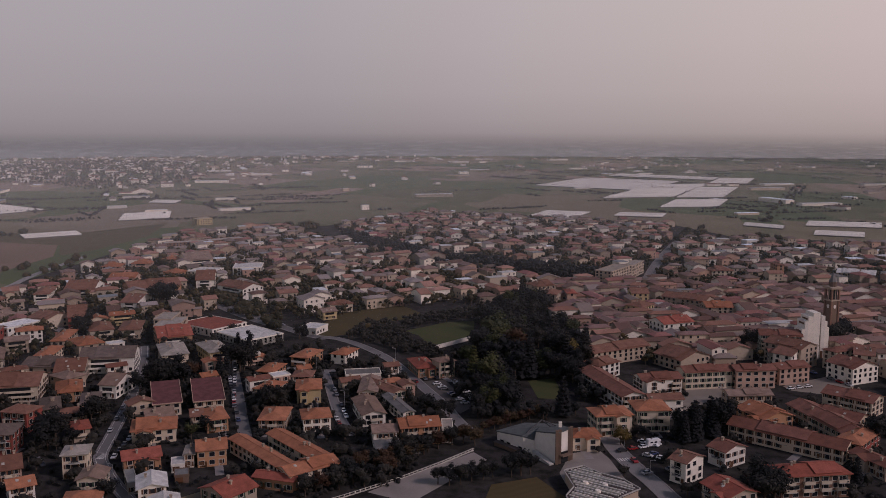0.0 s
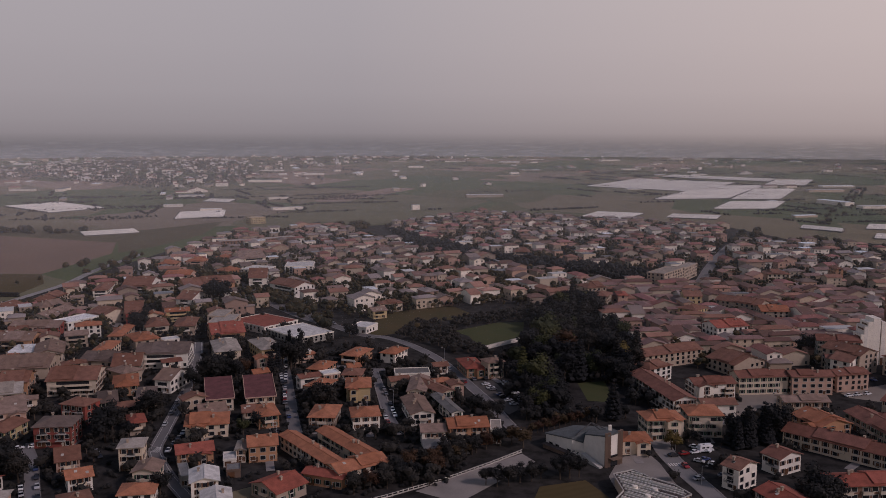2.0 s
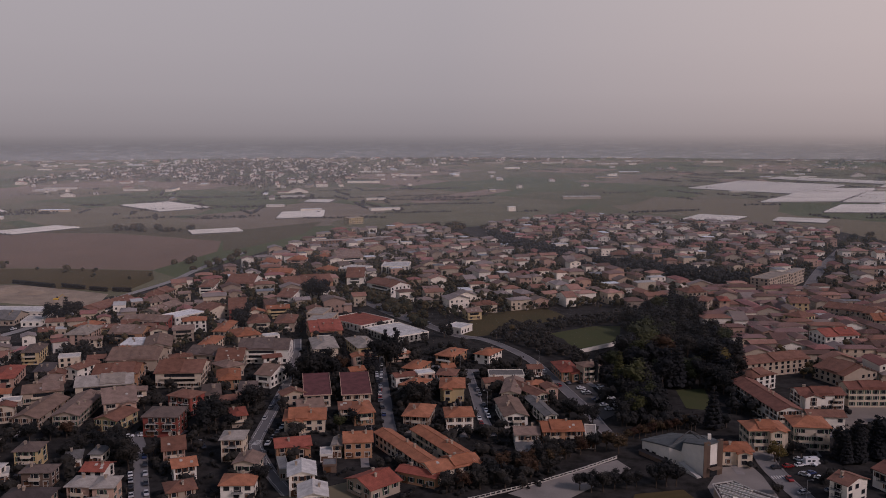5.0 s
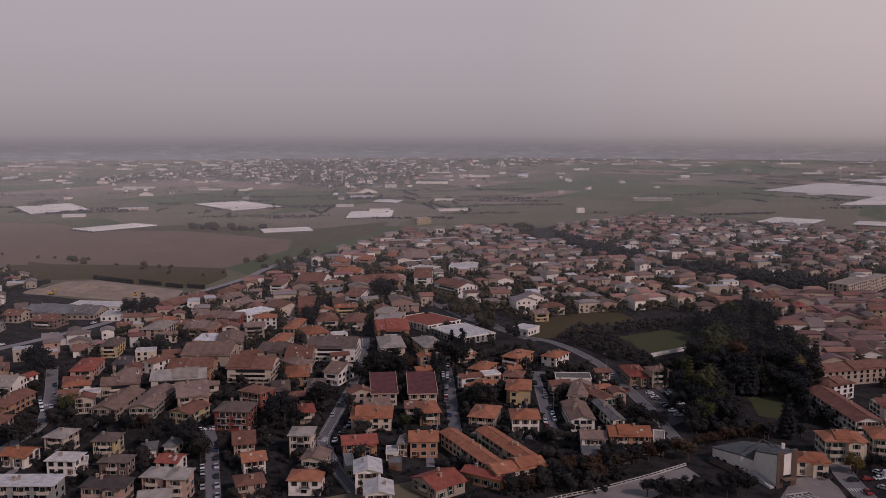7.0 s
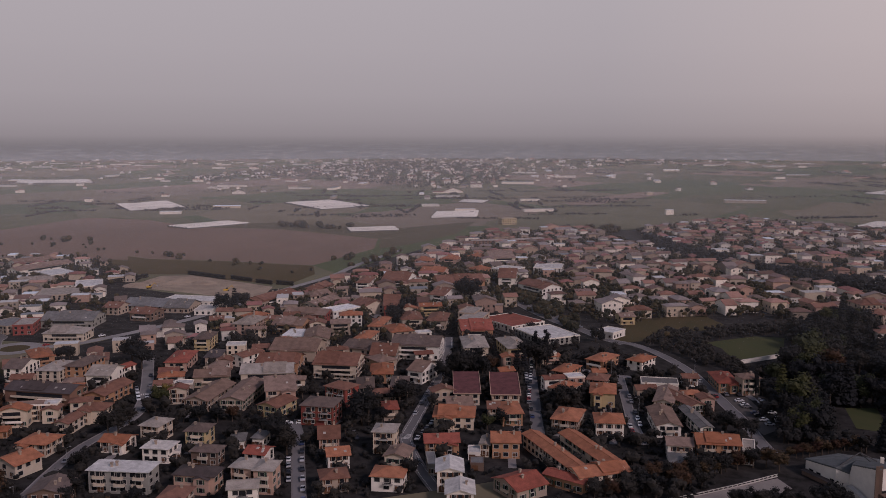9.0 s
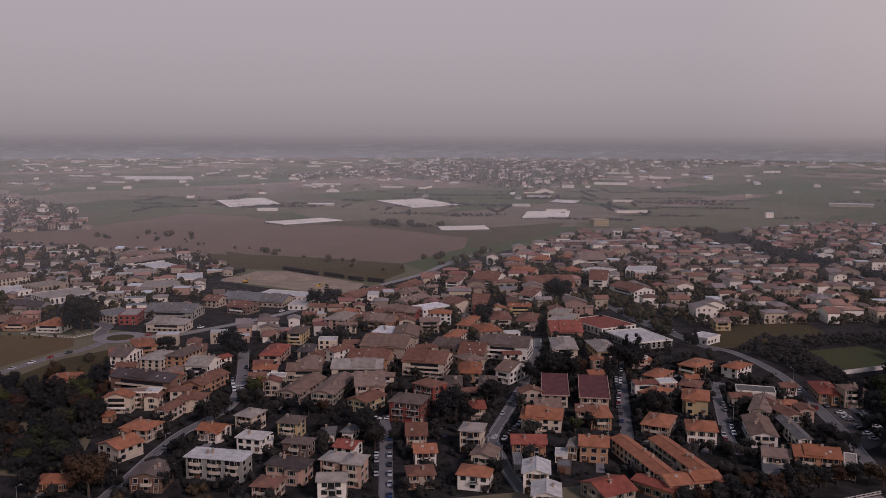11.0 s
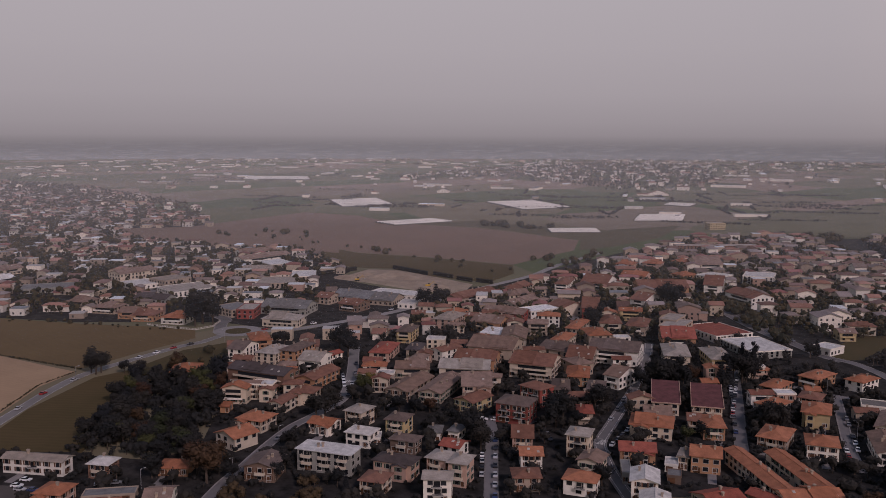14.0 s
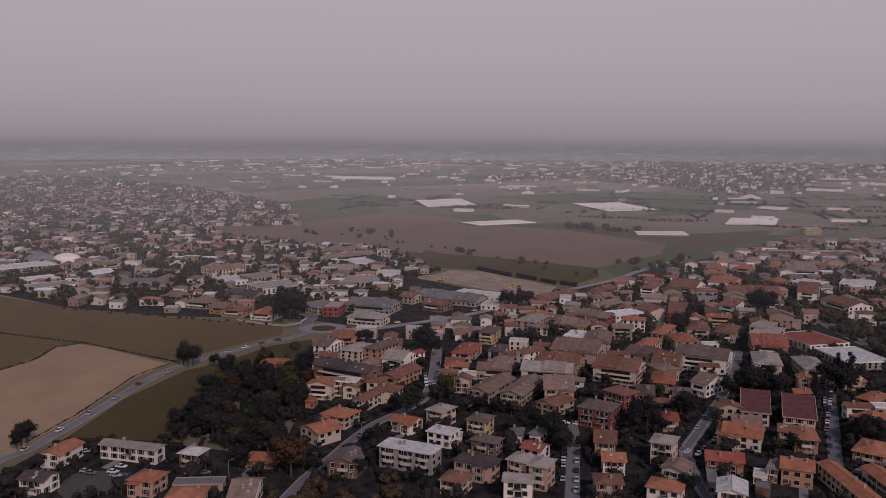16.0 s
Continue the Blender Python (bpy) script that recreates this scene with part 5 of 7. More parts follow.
for spot in ((198, 420, 7), (191, 421, 8), (179, 418, 7), (136, 412, 7), (128, 406, 8), (117, 394, 7), (48, 414, 16), (49, 402, 14), (43, 389, 12), (50, 389, 12), (-3, 412, 7), (2, 396, 7), (7, 384, 8), (0, 543, 16), (10, 542, 16), (-10, 539, 12), (5, 495, 10), (14, 498, 10), (-67, 556, 14), (-55, 582, 14), (-41, 598, 12), (-30, 603, 12)):
    TAKEN.append(spot)

# ---- buildings ----
house(-314.8, 158.7, 25.2, 8.1, 14.4, 5.2, "gy", "white", "orange")
house(-272.6, 188.8, 20.9, 7.9, 7.5, 5.6, "hip", "brick", "light")
house(-264.2, 163.8, 23.2, 9.4, 9.4, 5.6, "hip", "pink", "orange")
house(-294.4, 139.7, 23.7, 9.8, 8.5, 5.2, "gx", "white", "dark")
house(-243.6, 165.5, 39.5, 12.0, 9.6, 4.3, "hip", "cream", "orange")
house(-252.3, 176.7, 42.8, 17.4, 6.2, 2.6, "flat", "tan", "grey")
house(-351.0, 294.5, 40.0, 13.5, 15.1, 5.2, "hip", "white", "orange", False)
house(-364.6, 343.1, 46.6, 10.7, 17.1, 5.2, "gx", "cream", "brown", False)
house(-370.7, 366.5, 54.0, 11.1, 20.2, 5.2, "hip", "orange", "orange", False)
house(-333.7, 371.0, 40.1, 8.6, 15.8, 5.2, "hip", "tan", "brown", False)
house(-308.2, 357.9, -2.6, 6.2, 13.9, 5.2, "gy", "white", "red", False)
house(-308.1, 307.0, 8.4, 33.6, 13.7, 8.3, "gx", "brick", "dark", False)
house(-287.4, 324.5, 8.0, 10.5, 24.0, 5.2, "gy", "orange", "brown", False)
house(-271.2, 297.4, 18.0, 11.1, 10.1, 6.0, "hip", "cream", "brown")
house(-271.6, 281.9, 12.8, 6.3, 12.9, 5.2, "gy", "cream", "brown")
house(-264.0, 258.3, 9.4, 12.4, 11.4, 5.2, "hip", "cream", "orange")
house(-255.9, 238.9, -5.9, 12.2, 11.5, 5.2, "gy", "cream", "orange")
house(-292.5, 267.4, 29.1, 4.0, 6.5, 3.0, "gx", "orange", "orange")
house(-252.9, 205.8, 31.4, 11.0, 8.3, 3.2, "hip", "orange", "orange")
house(-229.9, 179.6, 39.5, 8.2, 17.1, 5.2, "gx", "white", "pinkish")
house(-180.3, 233.3, 15.1, 8.5, 9.3, 5.2, "hip", "cream", "brown")
house(-192.8, 289.8, 27.6, 5.3, 8.8, 4.0, "hip", "white", "grey")
house(-185.7, 295.8, 10.1, 4.3, 8.6, 4.0, "hip", "white", "grey")
house(-238.6, 336.5, 9.3, 11.4, 29.8, 5.2, "gy", "tan", "pinkish")
house(-225.1, 343.6, 13.6, 10.9, 32.6, 5.2, "gy", "tan", "pinkish")
house(-200.4, 333.0, -5.1, 10.6, 15.2, 5.2, "gy", "yellow", "brown")
house(-255.8, 363.6, 29.6, 17.0, 13.4, 5.2, "gx", "tan", "pinkish", False)
house(-208.8, 349.9, 32.7, 13.4, 22.6, 8.3, "gx", "pink", "pinkish")
house(-179.1, 356.1, -12.7, 12.2, 10.1, 8.7, "hip", "red", "brown")
house(-159.4, 304.5, 27.7, 8.0, 15.7, 5.2, "gx", "pink", "brown")
house(-146.3, 286.3, 32.6, 8.1, 9.5, 5.2, "gx", "white", "orange")
house(-137.6, 265.9, 34.1, 9.3, 9.2, 5.2, "hip", "tan", "brown")
house(-150.1, 345.7, 28.3, 6.3, 11.6, 5.2, "hip", "tan", "red")
house(-242.3, 428.0, 12.0, 26.2, 24.3, 6.0, "gx", "tan", "pinkish", False)
house(-245.9, 457.1, 24.5, 14.5, 27.3, 6.0, "gy", "cream", "pinkish", False)
house(-218.4, 467.2, 7.4, 8.9, 23.9, 5.2, "hip", "cream", "orange", False)
house(-261.1, 403.7, -9.9, 8.8, 16.4, 5.6, "gy", "white", "brown", False)
house(-263.0, 379.2, 16.7, 7.7, 13.5, 5.2, "hip", "white", "pinkish", False)
house(-291.7, 386.5, 22.2, 11.2, 24.9, 5.2, "hip", "pink", "red", False)
house(-278.4, 398.5, 23.5, 7.9, 16.6, 5.2, "hip", "tan", "dark", False)
house(-206.3, 488.8, 40.1, 13.9, 19.5, 6.0, "hip", "tan", "orange", False)
house(-213.2, 526.8, 27.6, 13.5, 23.6, 6.0, "hip", "cream", "brown", False)
house(-194.3, 529.7, 12.6, 12.2, 24.8, 6.0, "hip", "tan", "brown", False)
house(-169.8, 530.2, 3.1, 14.6, 25.9, 8.3, "flat", "tan", "tan", False)
house(-127.3, 386.1, 19.8, 11.5, 27.3, 5.6, "mono", "cream", "darkred")
house(-109.5, 390.6, 18.3, 12.7, 27.9, 5.6, "mono", "cream", "darkred")
house(-119.5, 345.9, 16.0, 17.0, 15.0, 5.6, "hip", "cream", "orange")
house(-123.8, 364.2, 26.1, 11.1, 13.2, 4.3, "gx", "pink", "pinkish")
house(-98.2, 359.4, 24.4, 8.7, 16.4, 5.6, "hip", "orange", "orange")
house(-106.5, 361.7, 19.9, 4.9, 10.2, 5.2, "gx", "tan", "brown")
house(-186.3, 417.7, 56.2, 10.5, 13.7, 6.0, "hip", "tan", "pinkish", False)
house(-257.2, 556.8, -34.8, 19.3, 19.8, 6.0, "gx", "cream", "brown", False)
house(-241.7, 562.1, 22.3, 11.0, 30.3, 7.4, "gx", "red", "brown", False)
house(-224.7, 502.7, 8.5, 7.6, 29.0, 6.0, "hip", "tan", "orange", False)
house(-218.1, 608.0, -10.3, 12.1, 24.0, 7.4, "gx", "white", "brown", False)
house(-236.2, 816.4, 33.4, 24.3, 31.6, 7.4, "gx", "cream", "pinkish", False)
house(-156.8, 660.2, -39.0, 31.2, 19.5, 8.3, "gx", "white", "brown", False)
house(-194.4, 701.6, 12.0, 14.0, 32.9, 8.3, "gx", "white", "brown", False)
house(-228.1, 668.7, 33.6, 38.7, 24.8, 7.4, "gx", "orange", "brown", False)
house(-277.3, 660.8, 5.9, 21.5, 29.7, 7.4, "gx", "white", "brown", False)
house(-299.8, 643.1, 14.1, 10.3, 32.9, 7.4, "hip", "white", "brown", False)
house(-88.4, 434.9, -11.9, 8.9, 16.1, 5.2, "hip", "orange", "orange", False)
house(-82.1, 400.4, -20.7, 8.9, 14.0, 6.0, "hip", "tan", "orange")
house(-72.3, 360.7, 0.1, 10.9, 17.0, 5.2, "hip", "tan", "orange")
house(-70.0, 423.4, 0.1, 9.4, 11.2, 5.2, "hip", "white", "brown")
house(-74.7, 464.0, -18.4, 10.0, 18.0, 5.2, "hip", "orange", "orange", False)
house(-54.5, 468.6, -21.1, 8.9, 15.4, 5.2, "hip", "white", "orange", False)
house(-41.0, 431.2, 10.1, 17.7, 10.3, 4.0, "flat", "white", "grey", False)
house(-35.2, 404.1, 0.1, 8.3, 25.2, 5.2, "gy", "cream", "pinkish")
house(-32.9, 371.5, 15.9, 9.9, 24.8, 5.2, "gy", "white", "pinkish")
house(-27.3, 401.4, 38.0, 7.5, 23.1, 5.2, "gy", "tan", "brown")
house(-67.9, 314.4, -50.2, 42.2, 6.7, 5.6, "gx", "cream", "orange")
house(-56.1, 322.9, -50.5, 35.7, 7.2, 5.6, "gx", "cream", "orange")
house(-49.0, 301.3, 38.2, 20.0, 10.4, 5.6, "gx", "cream", "orange")
house(-58.9, 295.0, -17.4, 15.5, 6.3, 4.0, "gx", "orange", "red")
house(-73.7, 284.4, -37.6, 13.9, 13.0, 4.3, "gy", "tan", "red")
house(56.6, 335.7, 6.1, 11.2, 10.0, 5.6, "hip", "cream", "orange")
house(80.1, 401.7, 15.6, 11.5, 46.4, 7.4, "gy", "white", "russet")
house(104.8, 410.9, 12.1, 20.3, 11.0, 7.4, "gx", "white", "russet")
house(100.3, 381.3, 6.0, 15.1, 8.9, 6.4, "gx", "white", "brown")
house(94.4, 470.0, 28.4, 41.1, 13.7, 7.4, "gx", "tan", "brown", False)
house(130.2, 459.5, -59.1, 19.5, 22.2, 6.0, "gx", "tan", "brown", False)
house(130.5, 420.2, 9.2, 24.6, 10.8, 8.7, "gx", "cream", "russet", False)
house(154.1, 420.2, 5.7, 20.0, 10.0, 9.2, "gx", "pink", "russet", False)
house(139.5, 335.7, -41.3, 45.4, 12.9, 5.6, "gx", "cream", "russet")
house(139.9, 363.7, -69.4, 17.4, 15.6, 5.2, "gx", "orange", "orange")
house(141.0, 389.2, 4.8, 20.2, 9.1, 6.0, "gx", "tan", "pinkish")
house(162.8, 354.4, -79.1, 38.2, 12.6, 6.0, "gx", "tan", "russet")
house(165.6, 332.0, -44.6, 9.4, 22.5, 6.0, "hip", "red", "orange")
house(108.7, 318.1, -57.6, 7.9, 11.6, 6.5, "gx", "white", "russet")
house(88.8, 302.0, -49.3, 6.6, 11.0, 8.3, "gx", "white", "brown")
house(96.1, 277.1, -67.0, 13.2, 11.8, 7.4, "gx", "tan", "red")
house(186.2, 381.0, -46.4, 21.8, 13.6, 7.4, "gx", "cream", "russet")
house(170.9, 358.4, -45.1, 17.5, 11.3, 6.0, "gx", "tan", "russet")
house(161.2, 309.2, -70.0, 16.7, 7.8, 5.2, "gx", "tan", "russet")
house(175.5, 428.2, 16.4, 17.6, 10.2, 8.3, "gx", "pink", "russet", False)
house(209.9, 432.0, -66.6, 16.4, 17.6, 8.3, "gx", "white", "russet", False)
house(218.0, 457.0, 27.2, 25.7, 8.1, 10.1, "hip", "cream", "russet", False)
house(82.4, 438.8, 38.8, 16.4, 11.2, 7.4, "hip", "white", "brown", False)
house(-798.4, 375.9, 83.7, 50.7, 29.1, 5.1, "flat", "tan", "white", False)
house(-721.5, 352.7, 80.7, 26.9, 21.7, 4.4, "flat", "pink", "white", False)
house(-681.3, 342.2, 83.9, 34.4, 23.9, 4.4, "flat", "white", "tan", False)
house(-710.6, 400.4, 90.2, 19.7, 15.8, 4.4, "gx", "tan", "white", False)
house(-753.4, 432.9, 93.9, 21.7, 15.8, 5.1, "gx", "cream", "pinkish", False)
house(-644.6, 404.4, 52.8, 39.7, 23.7, 3.7, "flat", "grey", "grey", False)
house(-628.3, 472.7, 87.2, 35.4, 15.8, 8.6, "gx", "cream", "pinkish", False)
house(-598.4, 459.1, 72.7, 27.0, 27.4, 3.7, "flat", "white", "light", False)
house(-583.5, 475.6, 85.0, 25.6, 22.4, 6.3, "flat", "tan", "tan", False)
house(-545.0, 460.3, 75.1, 37.0, 33.0, 4.4, "flat", "white", "tan", False)
house(-534.4, 420.7, 20.0, 26.1, 15.8, 3.7, "gx", "grey", "dark", False)
house(-565.4, 381.0, 17.8, 16.9, 15.8, 4.4, "hip", "tan", "pinkish", False)
house(-530.7, 378.4, 20.6, 17.9, 15.8, 4.4, "hip", "tan", "pinkish", False)
house(-502.7, 376.3, 23.7, 13.0, 15.8, 4.4, "gx", "orange", "pinkish", False)
house(-487.2, 376.5, 26.9, 15.7, 15.8, 4.4, "hip", "orange", "brown", False)
house(-463.0, 382.8, 21.9, 16.9, 15.8, 4.4, "hip", "white", "orange", False)
house(-424.6, 450.1, 19.7, 33.9, 22.8, 5.1, "gx", "grey", "grey", False)
house(-438.2, 424.1, 30.9, 11.9, 22.3, 6.3, "flat", "red", "tan", False)
house(-397.8, 416.5, 19.8, 24.7, 15.8, 5.1, "hip", "cream", "tan", False)
house(-452.4, 423.8, -7.7, 22.0, 21.0, 5.1, "flat", "tan", "grey", False)
house(-508.6, 526.1, 35.4, 30.5, 33.7, 4.4, "flat", "tan", "tan", False)
house(-515.3, 565.3, 40.8, 20.9, 33.7, 4.4, "flat", "tan", "light", False)
house(-658.5, 646.3, 71.0, 35.8, 15.8, 5.1, "gx", "white", "pinkish", False)
house(-622.3, 621.9, 80.8, 57.9, 15.8, 5.1, "gx", "white", "pinkish", False)
house(-410.7, 510.5, 9.9, 30.7, 22.8, 4.4, "gx", "tan", "grey", False)
house(-389.4, 516.0, 12.8, 22.9, 22.8, 3.7, "gx", "tan", "grey", False)
house(-393.0, 540.5, 7.9, 44.4, 18.5, 3.8, "flat", "white", "light", False)
house(-424.7, 492.0, 7.5, 11.6, 15.8, 5.1, "gx", "tan", "brown", False)
house(-391.2, 482.3, 3.5, 16.4, 15.8, 5.1, "gx", "brown", "brown", False)
house(-365.5, 514.6, 20.9, 12.5, 19.1, 3.4, "flat", "white", "light", False)
house(-342.5, 563.6, 84.6, 49.0, 15.8, 4.4, "gx", "tan", "brown", False)
house(-285.2, 519.0, 3.9, 30.2, 15.8, 5.1, "gx", "red", "pinkish", False)
house(-315.2, 498.1, -7.9, 11.5, 15.8, 5.1, "hip", "cream", "orange", False)
house(-311.9, 582.3, 53.3, 19.6, 15.8, 5.1, "hip", "cream", "pinkish", False)
house(-294.4, 554.8, 81.5, 30.5, 15.8, 5.1, "gx", "cream", "pinkish", False)
house(-327.0, 609.4, 90.4, 32.0, 13.4, 5.1, "hip", "tan", "brown", False)
house(-283.9, 943.4, 29.7, 45.1, 15.7, 7.0, "flat", "brick", "tan", False)
house(-246.3, 970.6, 41.2, 45.8, 15.7, 7.0, "flat", "brick", "tan", False)
house(-205.7, 741.8, 75.6, 23.7, 21.4, 7.8, "flat", "cream", "light", False)
house(-175.3, 771.1, 7.9, 24.9, 28.7, 7.0, "flat", "white", "light", False)
house(-296.9, 771.8, 4.0, 15.8, 15.8, 7.0, "hip", "pink", "orange", False)
house(-277.0, 789.3, 5.4, 16.4, 15.8, 7.0, "hip", "pink", "orange", False)
house(-258.7, 817.6, -4.2, 13.6, 15.8, 7.0, "hip", "pink", "orange", False)
house(-266.6, 717.2, 1.1, 21.4, 15.8, 6.3, "gx", "pink", "orange", False)
house(-231.8, 741.9, -31.4, 14.0, 15.8, 6.3, "hip", "orange", "orange", False)
house(-568.6, 563.7, 26.3, 26.1, 15.8, 4.4, "gx", "tan", "tan", False)
house(-589.5, 606.6, 67.8, 24.7, 33.7, 3.7, "flat", "tan", "light", False)
house(-332.9, 1192.3, 41.8, 22.5, 15.7, 8.6, "flat", "yellow", "tan", False)
house(-118.1, 517.3, 46.2, 25.8, 33.7, 4.3, "flat", "grey", "light", False)
house(-148.2, 545.2, 54.4, 27.6, 33.7, 4.3, "flat", "white", "red", False)
house(-81.9, 537.8, -22.0, 12.3, 14.5, 4.0, "flat", "white", "light", False)
house(29.7, 890.1, 0.3, 16.2, 15.8, 5.2, "hip", "tan", "brown", False)
house(78.3, 618.3, -20.6, 11.2, 15.8, 11.0, "hip", "tan", "brown", False)
house(93.6, 626.0, 0.2, 6.6, 15.8, 10.1, "hip", "pink", "red", False)
house(74.1, 646.5, 25.1, 16.1, 15.8, 12.0, "hip", "tan", "brown", False)
house(143.9, 721.1, 56.8, 43.7, 14.6, 12.9, "flat", "tan", "tan", False)
house(168.8, 760.0, 61.2, 38.1, 8.7, 11.0, "flat", "tan", "tan", False)
house(142.2, 621.3, 0.2, 11.8, 15.8, 11.0, "gx", "yellow", "brown", False)
house(134.8, 582.0, -42.5, 13.1, 15.8, 9.2, "hip", "yellow", "brown", False)
house(240.5, 742.3, 0.3, 18.2, 15.8, 8.3, "hip", "cream", "brown", False)
house(290.8, 744.5, 0.3, 6.1, 15.8, 12.9, "hip", "orange", "brown", False)
house(353.6, 730.9, -29.1, 29.1, 15.8, 7.4, "gx", "tan", "light", False)
house(190.7, 463.4, -54.4, 22.0, 15.8, 11.0, "gx", "tan", "brown", False)
house(186.6, 455.5, -46.3, 10.3, 15.8, 8.3, "gx", "white", "brown", False)
house(223.9, 448.5, -25.7, 9.4, 15.8, 10.1, "gx", "cream", "brown", False)
house(189.3, 588.6, 0.2, 18.1, 15.8, 7.4, "gx", "tan", "orange", False)
house(176.1, 612.5, -39.5, 31.9, 15.8, 8.3, "gx", "tan", "brown", False)
house(142.9, 530.9, 20.7, 21.6, 15.8, 9.2, "gx", "white", "red", False)
house(-207.6, 239.8, 14.4, 21.9, 9.2, 8.3, "slab", "grey", "light")
house(-213.7, 267.7, 11.3, 10.7, 8.4, 5.8, "slab", "white", "white")
house(-209.7, 271.9, 33.5, 3.7, 7.7, 3.2, "flat", "white", "light")
house(-230.2, 286.7, 5.1, 8.4, 10.6, 7.0, "hip", "cream", "tan")
house(-209.2, 287.2, 13.0, 8.4, 9.8, 7.0, "hip", "yellow", "drab")
house(-194.2, 271.1, 11.4, 10.6, 7.3, 5.6, "hip", "brown", "drab")
house(-182.5, 248.7, 11.7, 14.9, 8.4, 6.5, "hip", "pink", "dark")
house(-236.5, 270.9, 11.0, 10.5, 9.0, 4.5, "gx", "white", "orange")
house(-167.8, 256.5, 7.3, 7.7, 8.6, 8.5, "hip", "pink", "tan")
house(-159.2, 256.6, 13.4, 6.8, 9.4, 8.8, "hip", "pink", "tan")
house(-158.4, 240.2, 28.6, 9.6, 7.5, 8.3, "gx", "white", "tan")
house(-176.2, 278.8, 6.4, 8.1, 8.8, 4.5, "gx", "white", "red")
house(-176.1, 330.1, 8.4, 14.4, 13.3, 8.7, "hip", "red", "drab")
house(-135.2, 307.1, 13.1, 8.6, 9.8, 9.0, "hip", "cream", "tan")
house(-122.5, 290.2, 7.0, 8.4, 9.9, 6.5, "gy", "cream", "pinkish")
house(-119.2, 273.5, 12.2, 11.2, 9.4, 5.6, "hip", "white", "orange")
house(-114.1, 314.1, 24.2, 13.2, 10.6, 5.0, "gx", "orange", "red")
house(-99.1, 281.7, 19.6, 9.0, 12.0, 7.5, "gy", "white", "light")
house(-89.7, 265.5, 19.3, 9.0, 11.0, 7.0, "gy", "white", "light")
house(-110.9, 294.3, 25.8, 3.2, 12.9, 4.0, "flat", "grey", "grey")
house(-89.0, 319.9, 16.8, 10.6, 12.2, 6.5, "gx", "orange", "orange")
house(-96.4, 317.6, 9.5, 3.4, 9.5, 5.0, "gy", "cream", "tan")
house(-99.5, 312.0, 16.8, 4.7, 7.6, 2.8, "flat", "white", "light")
house(-94.9, 301.2, 16.8, 4.9, 6.5, 2.8, "flat", "brown", "grey")
house(-54.5, 358.7, 13.6, 11.5, 12.9, 6.0, "hip", "white", "orange")
house(-63.8, 400.0, 8.5, 11.1, 16.3, 6.6, "hip", "yellow", "orange")
house(-11.1, 444.9, 16.8, 9.7, 20.7, 5.0, "hip", "orange", "red")
house(-20.1, 375.9, 23.0, 5.1, 27.4, 5.0, "gy", "white", "grey")
house(-23.9, 339.6, 10.1, 9.4, 9.6, 6.0, "gx", "white", "pinkish")
house(-10.2, 342.9, 12.6, 15.8, 12.4, 7.5, "gx", "orange", "orange")
house(1.8, 344.9, 1.3, 4.2, 11.4, 6.0, "flat", "white", "tan")
house(-21.8, 326.8, 10.5, 9.0, 9.3, 4.0, "hip", "grey", "grey")
house(70.4, 352.5, 9.7, 15.4, 11.4, 9.0, "hip", "cream", "orange")
house(88.5, 359.1, 2.4, 14.0, 13.8, 9.5, "hip", "cream", "orange")
house(128.1, 290.6, 7.5, 25.2, 10.7, 8.3, "hip", "brick", "red")
house(-223.0, 221.8, 24.2, 11.4, 12.6, 5.6, "gy", "brown", "drab")
house(-296.4, 177.5, 23.5, 24.4, 6.4, 5.6, "gx", "white", "tan")
house(190.2, 478.7, -12.0, 22.0, 12.0, 13.0, "gx", "grey", "russet")
house(184.6, 460.1, -12.0, 14.0, 7.0, 7.5, "gx", "grey", "russet")
house(0.3, 438.4, 27.9, 9.0, 8.3, 8.5, "hip", "tan", "pinkish")
house(-178.4, 452.7, 11.1, 26.9, 21.3, 8.0, "gx", "white", "drab", False)
house(-206.7, 439.7, -4.0, 17.8, 17.0, 6.5, "gx", "tan", "drab", False)
house(-190.3, 433.2, 13.9, 13.6, 22.7, 6.5, "gx", "tan", "brown", False)
house(-203.5, 402.5, 12.3, 22.4, 22.1, 7.5, "gx", "cream", "brown", False)
house(-149.2, 466.5, 23.3, 13.5, 27.1, 7.0, "hip", "cream", "tan", False)
house(-128.4, 473.9, 32.1, 12.2, 25.7, 6.5, "hip", "yellow", "tan", False)
house(-178.7, 401.7, 22.7, 10.9, 20.4, 5.0, "hip", "orange", "orange", False)
house(-157.7, 407.9, -8.7, 8.3, 19.0, 6.5, "gx", "white", "pinkish", False)
house(-160.1, 381.6, 20.0, 7.8, 17.0, 5.5, "hip", "tan", "drab", True)
house(-175.3, 374.0, 25.3, 7.7, 18.2, 5.5, "hip", "tan", "drab", True)
house(-163.1, 511.3, 25.2, 19.2, 24.6, 6.0, "gx", "orange", "red", False)
house(-176.6, 544.1, 1.4, 11.0, 21.4, 9.0, "flat", "tan", "tan", False)
house(-304.8, 427.6, 19.9, 8.9, 19.0, 7.0, "hip", "yellow", "drab", False)
house(-303.6, 473.6, 9.8, 13.6, 24.5, 7.0, "hip", "pink", "tan", False)
house(-308.4, 346.7, 16.2, 11.9, 18.2, 6.0, "gx", "white", "tan", False)
house(-336.0, 342.9, 14.9, 12.0, 19.0, 7.0, "hip", "cream", "tan", False)
house(-326.6, 352.2, 9.7, 9.6, 21.4, 8.0, "hip", "orange", "drab", False)
house(-356.0, 339.4, 15.8, 9.4, 17.9, 7.0, "gx", "white", "drab", False)
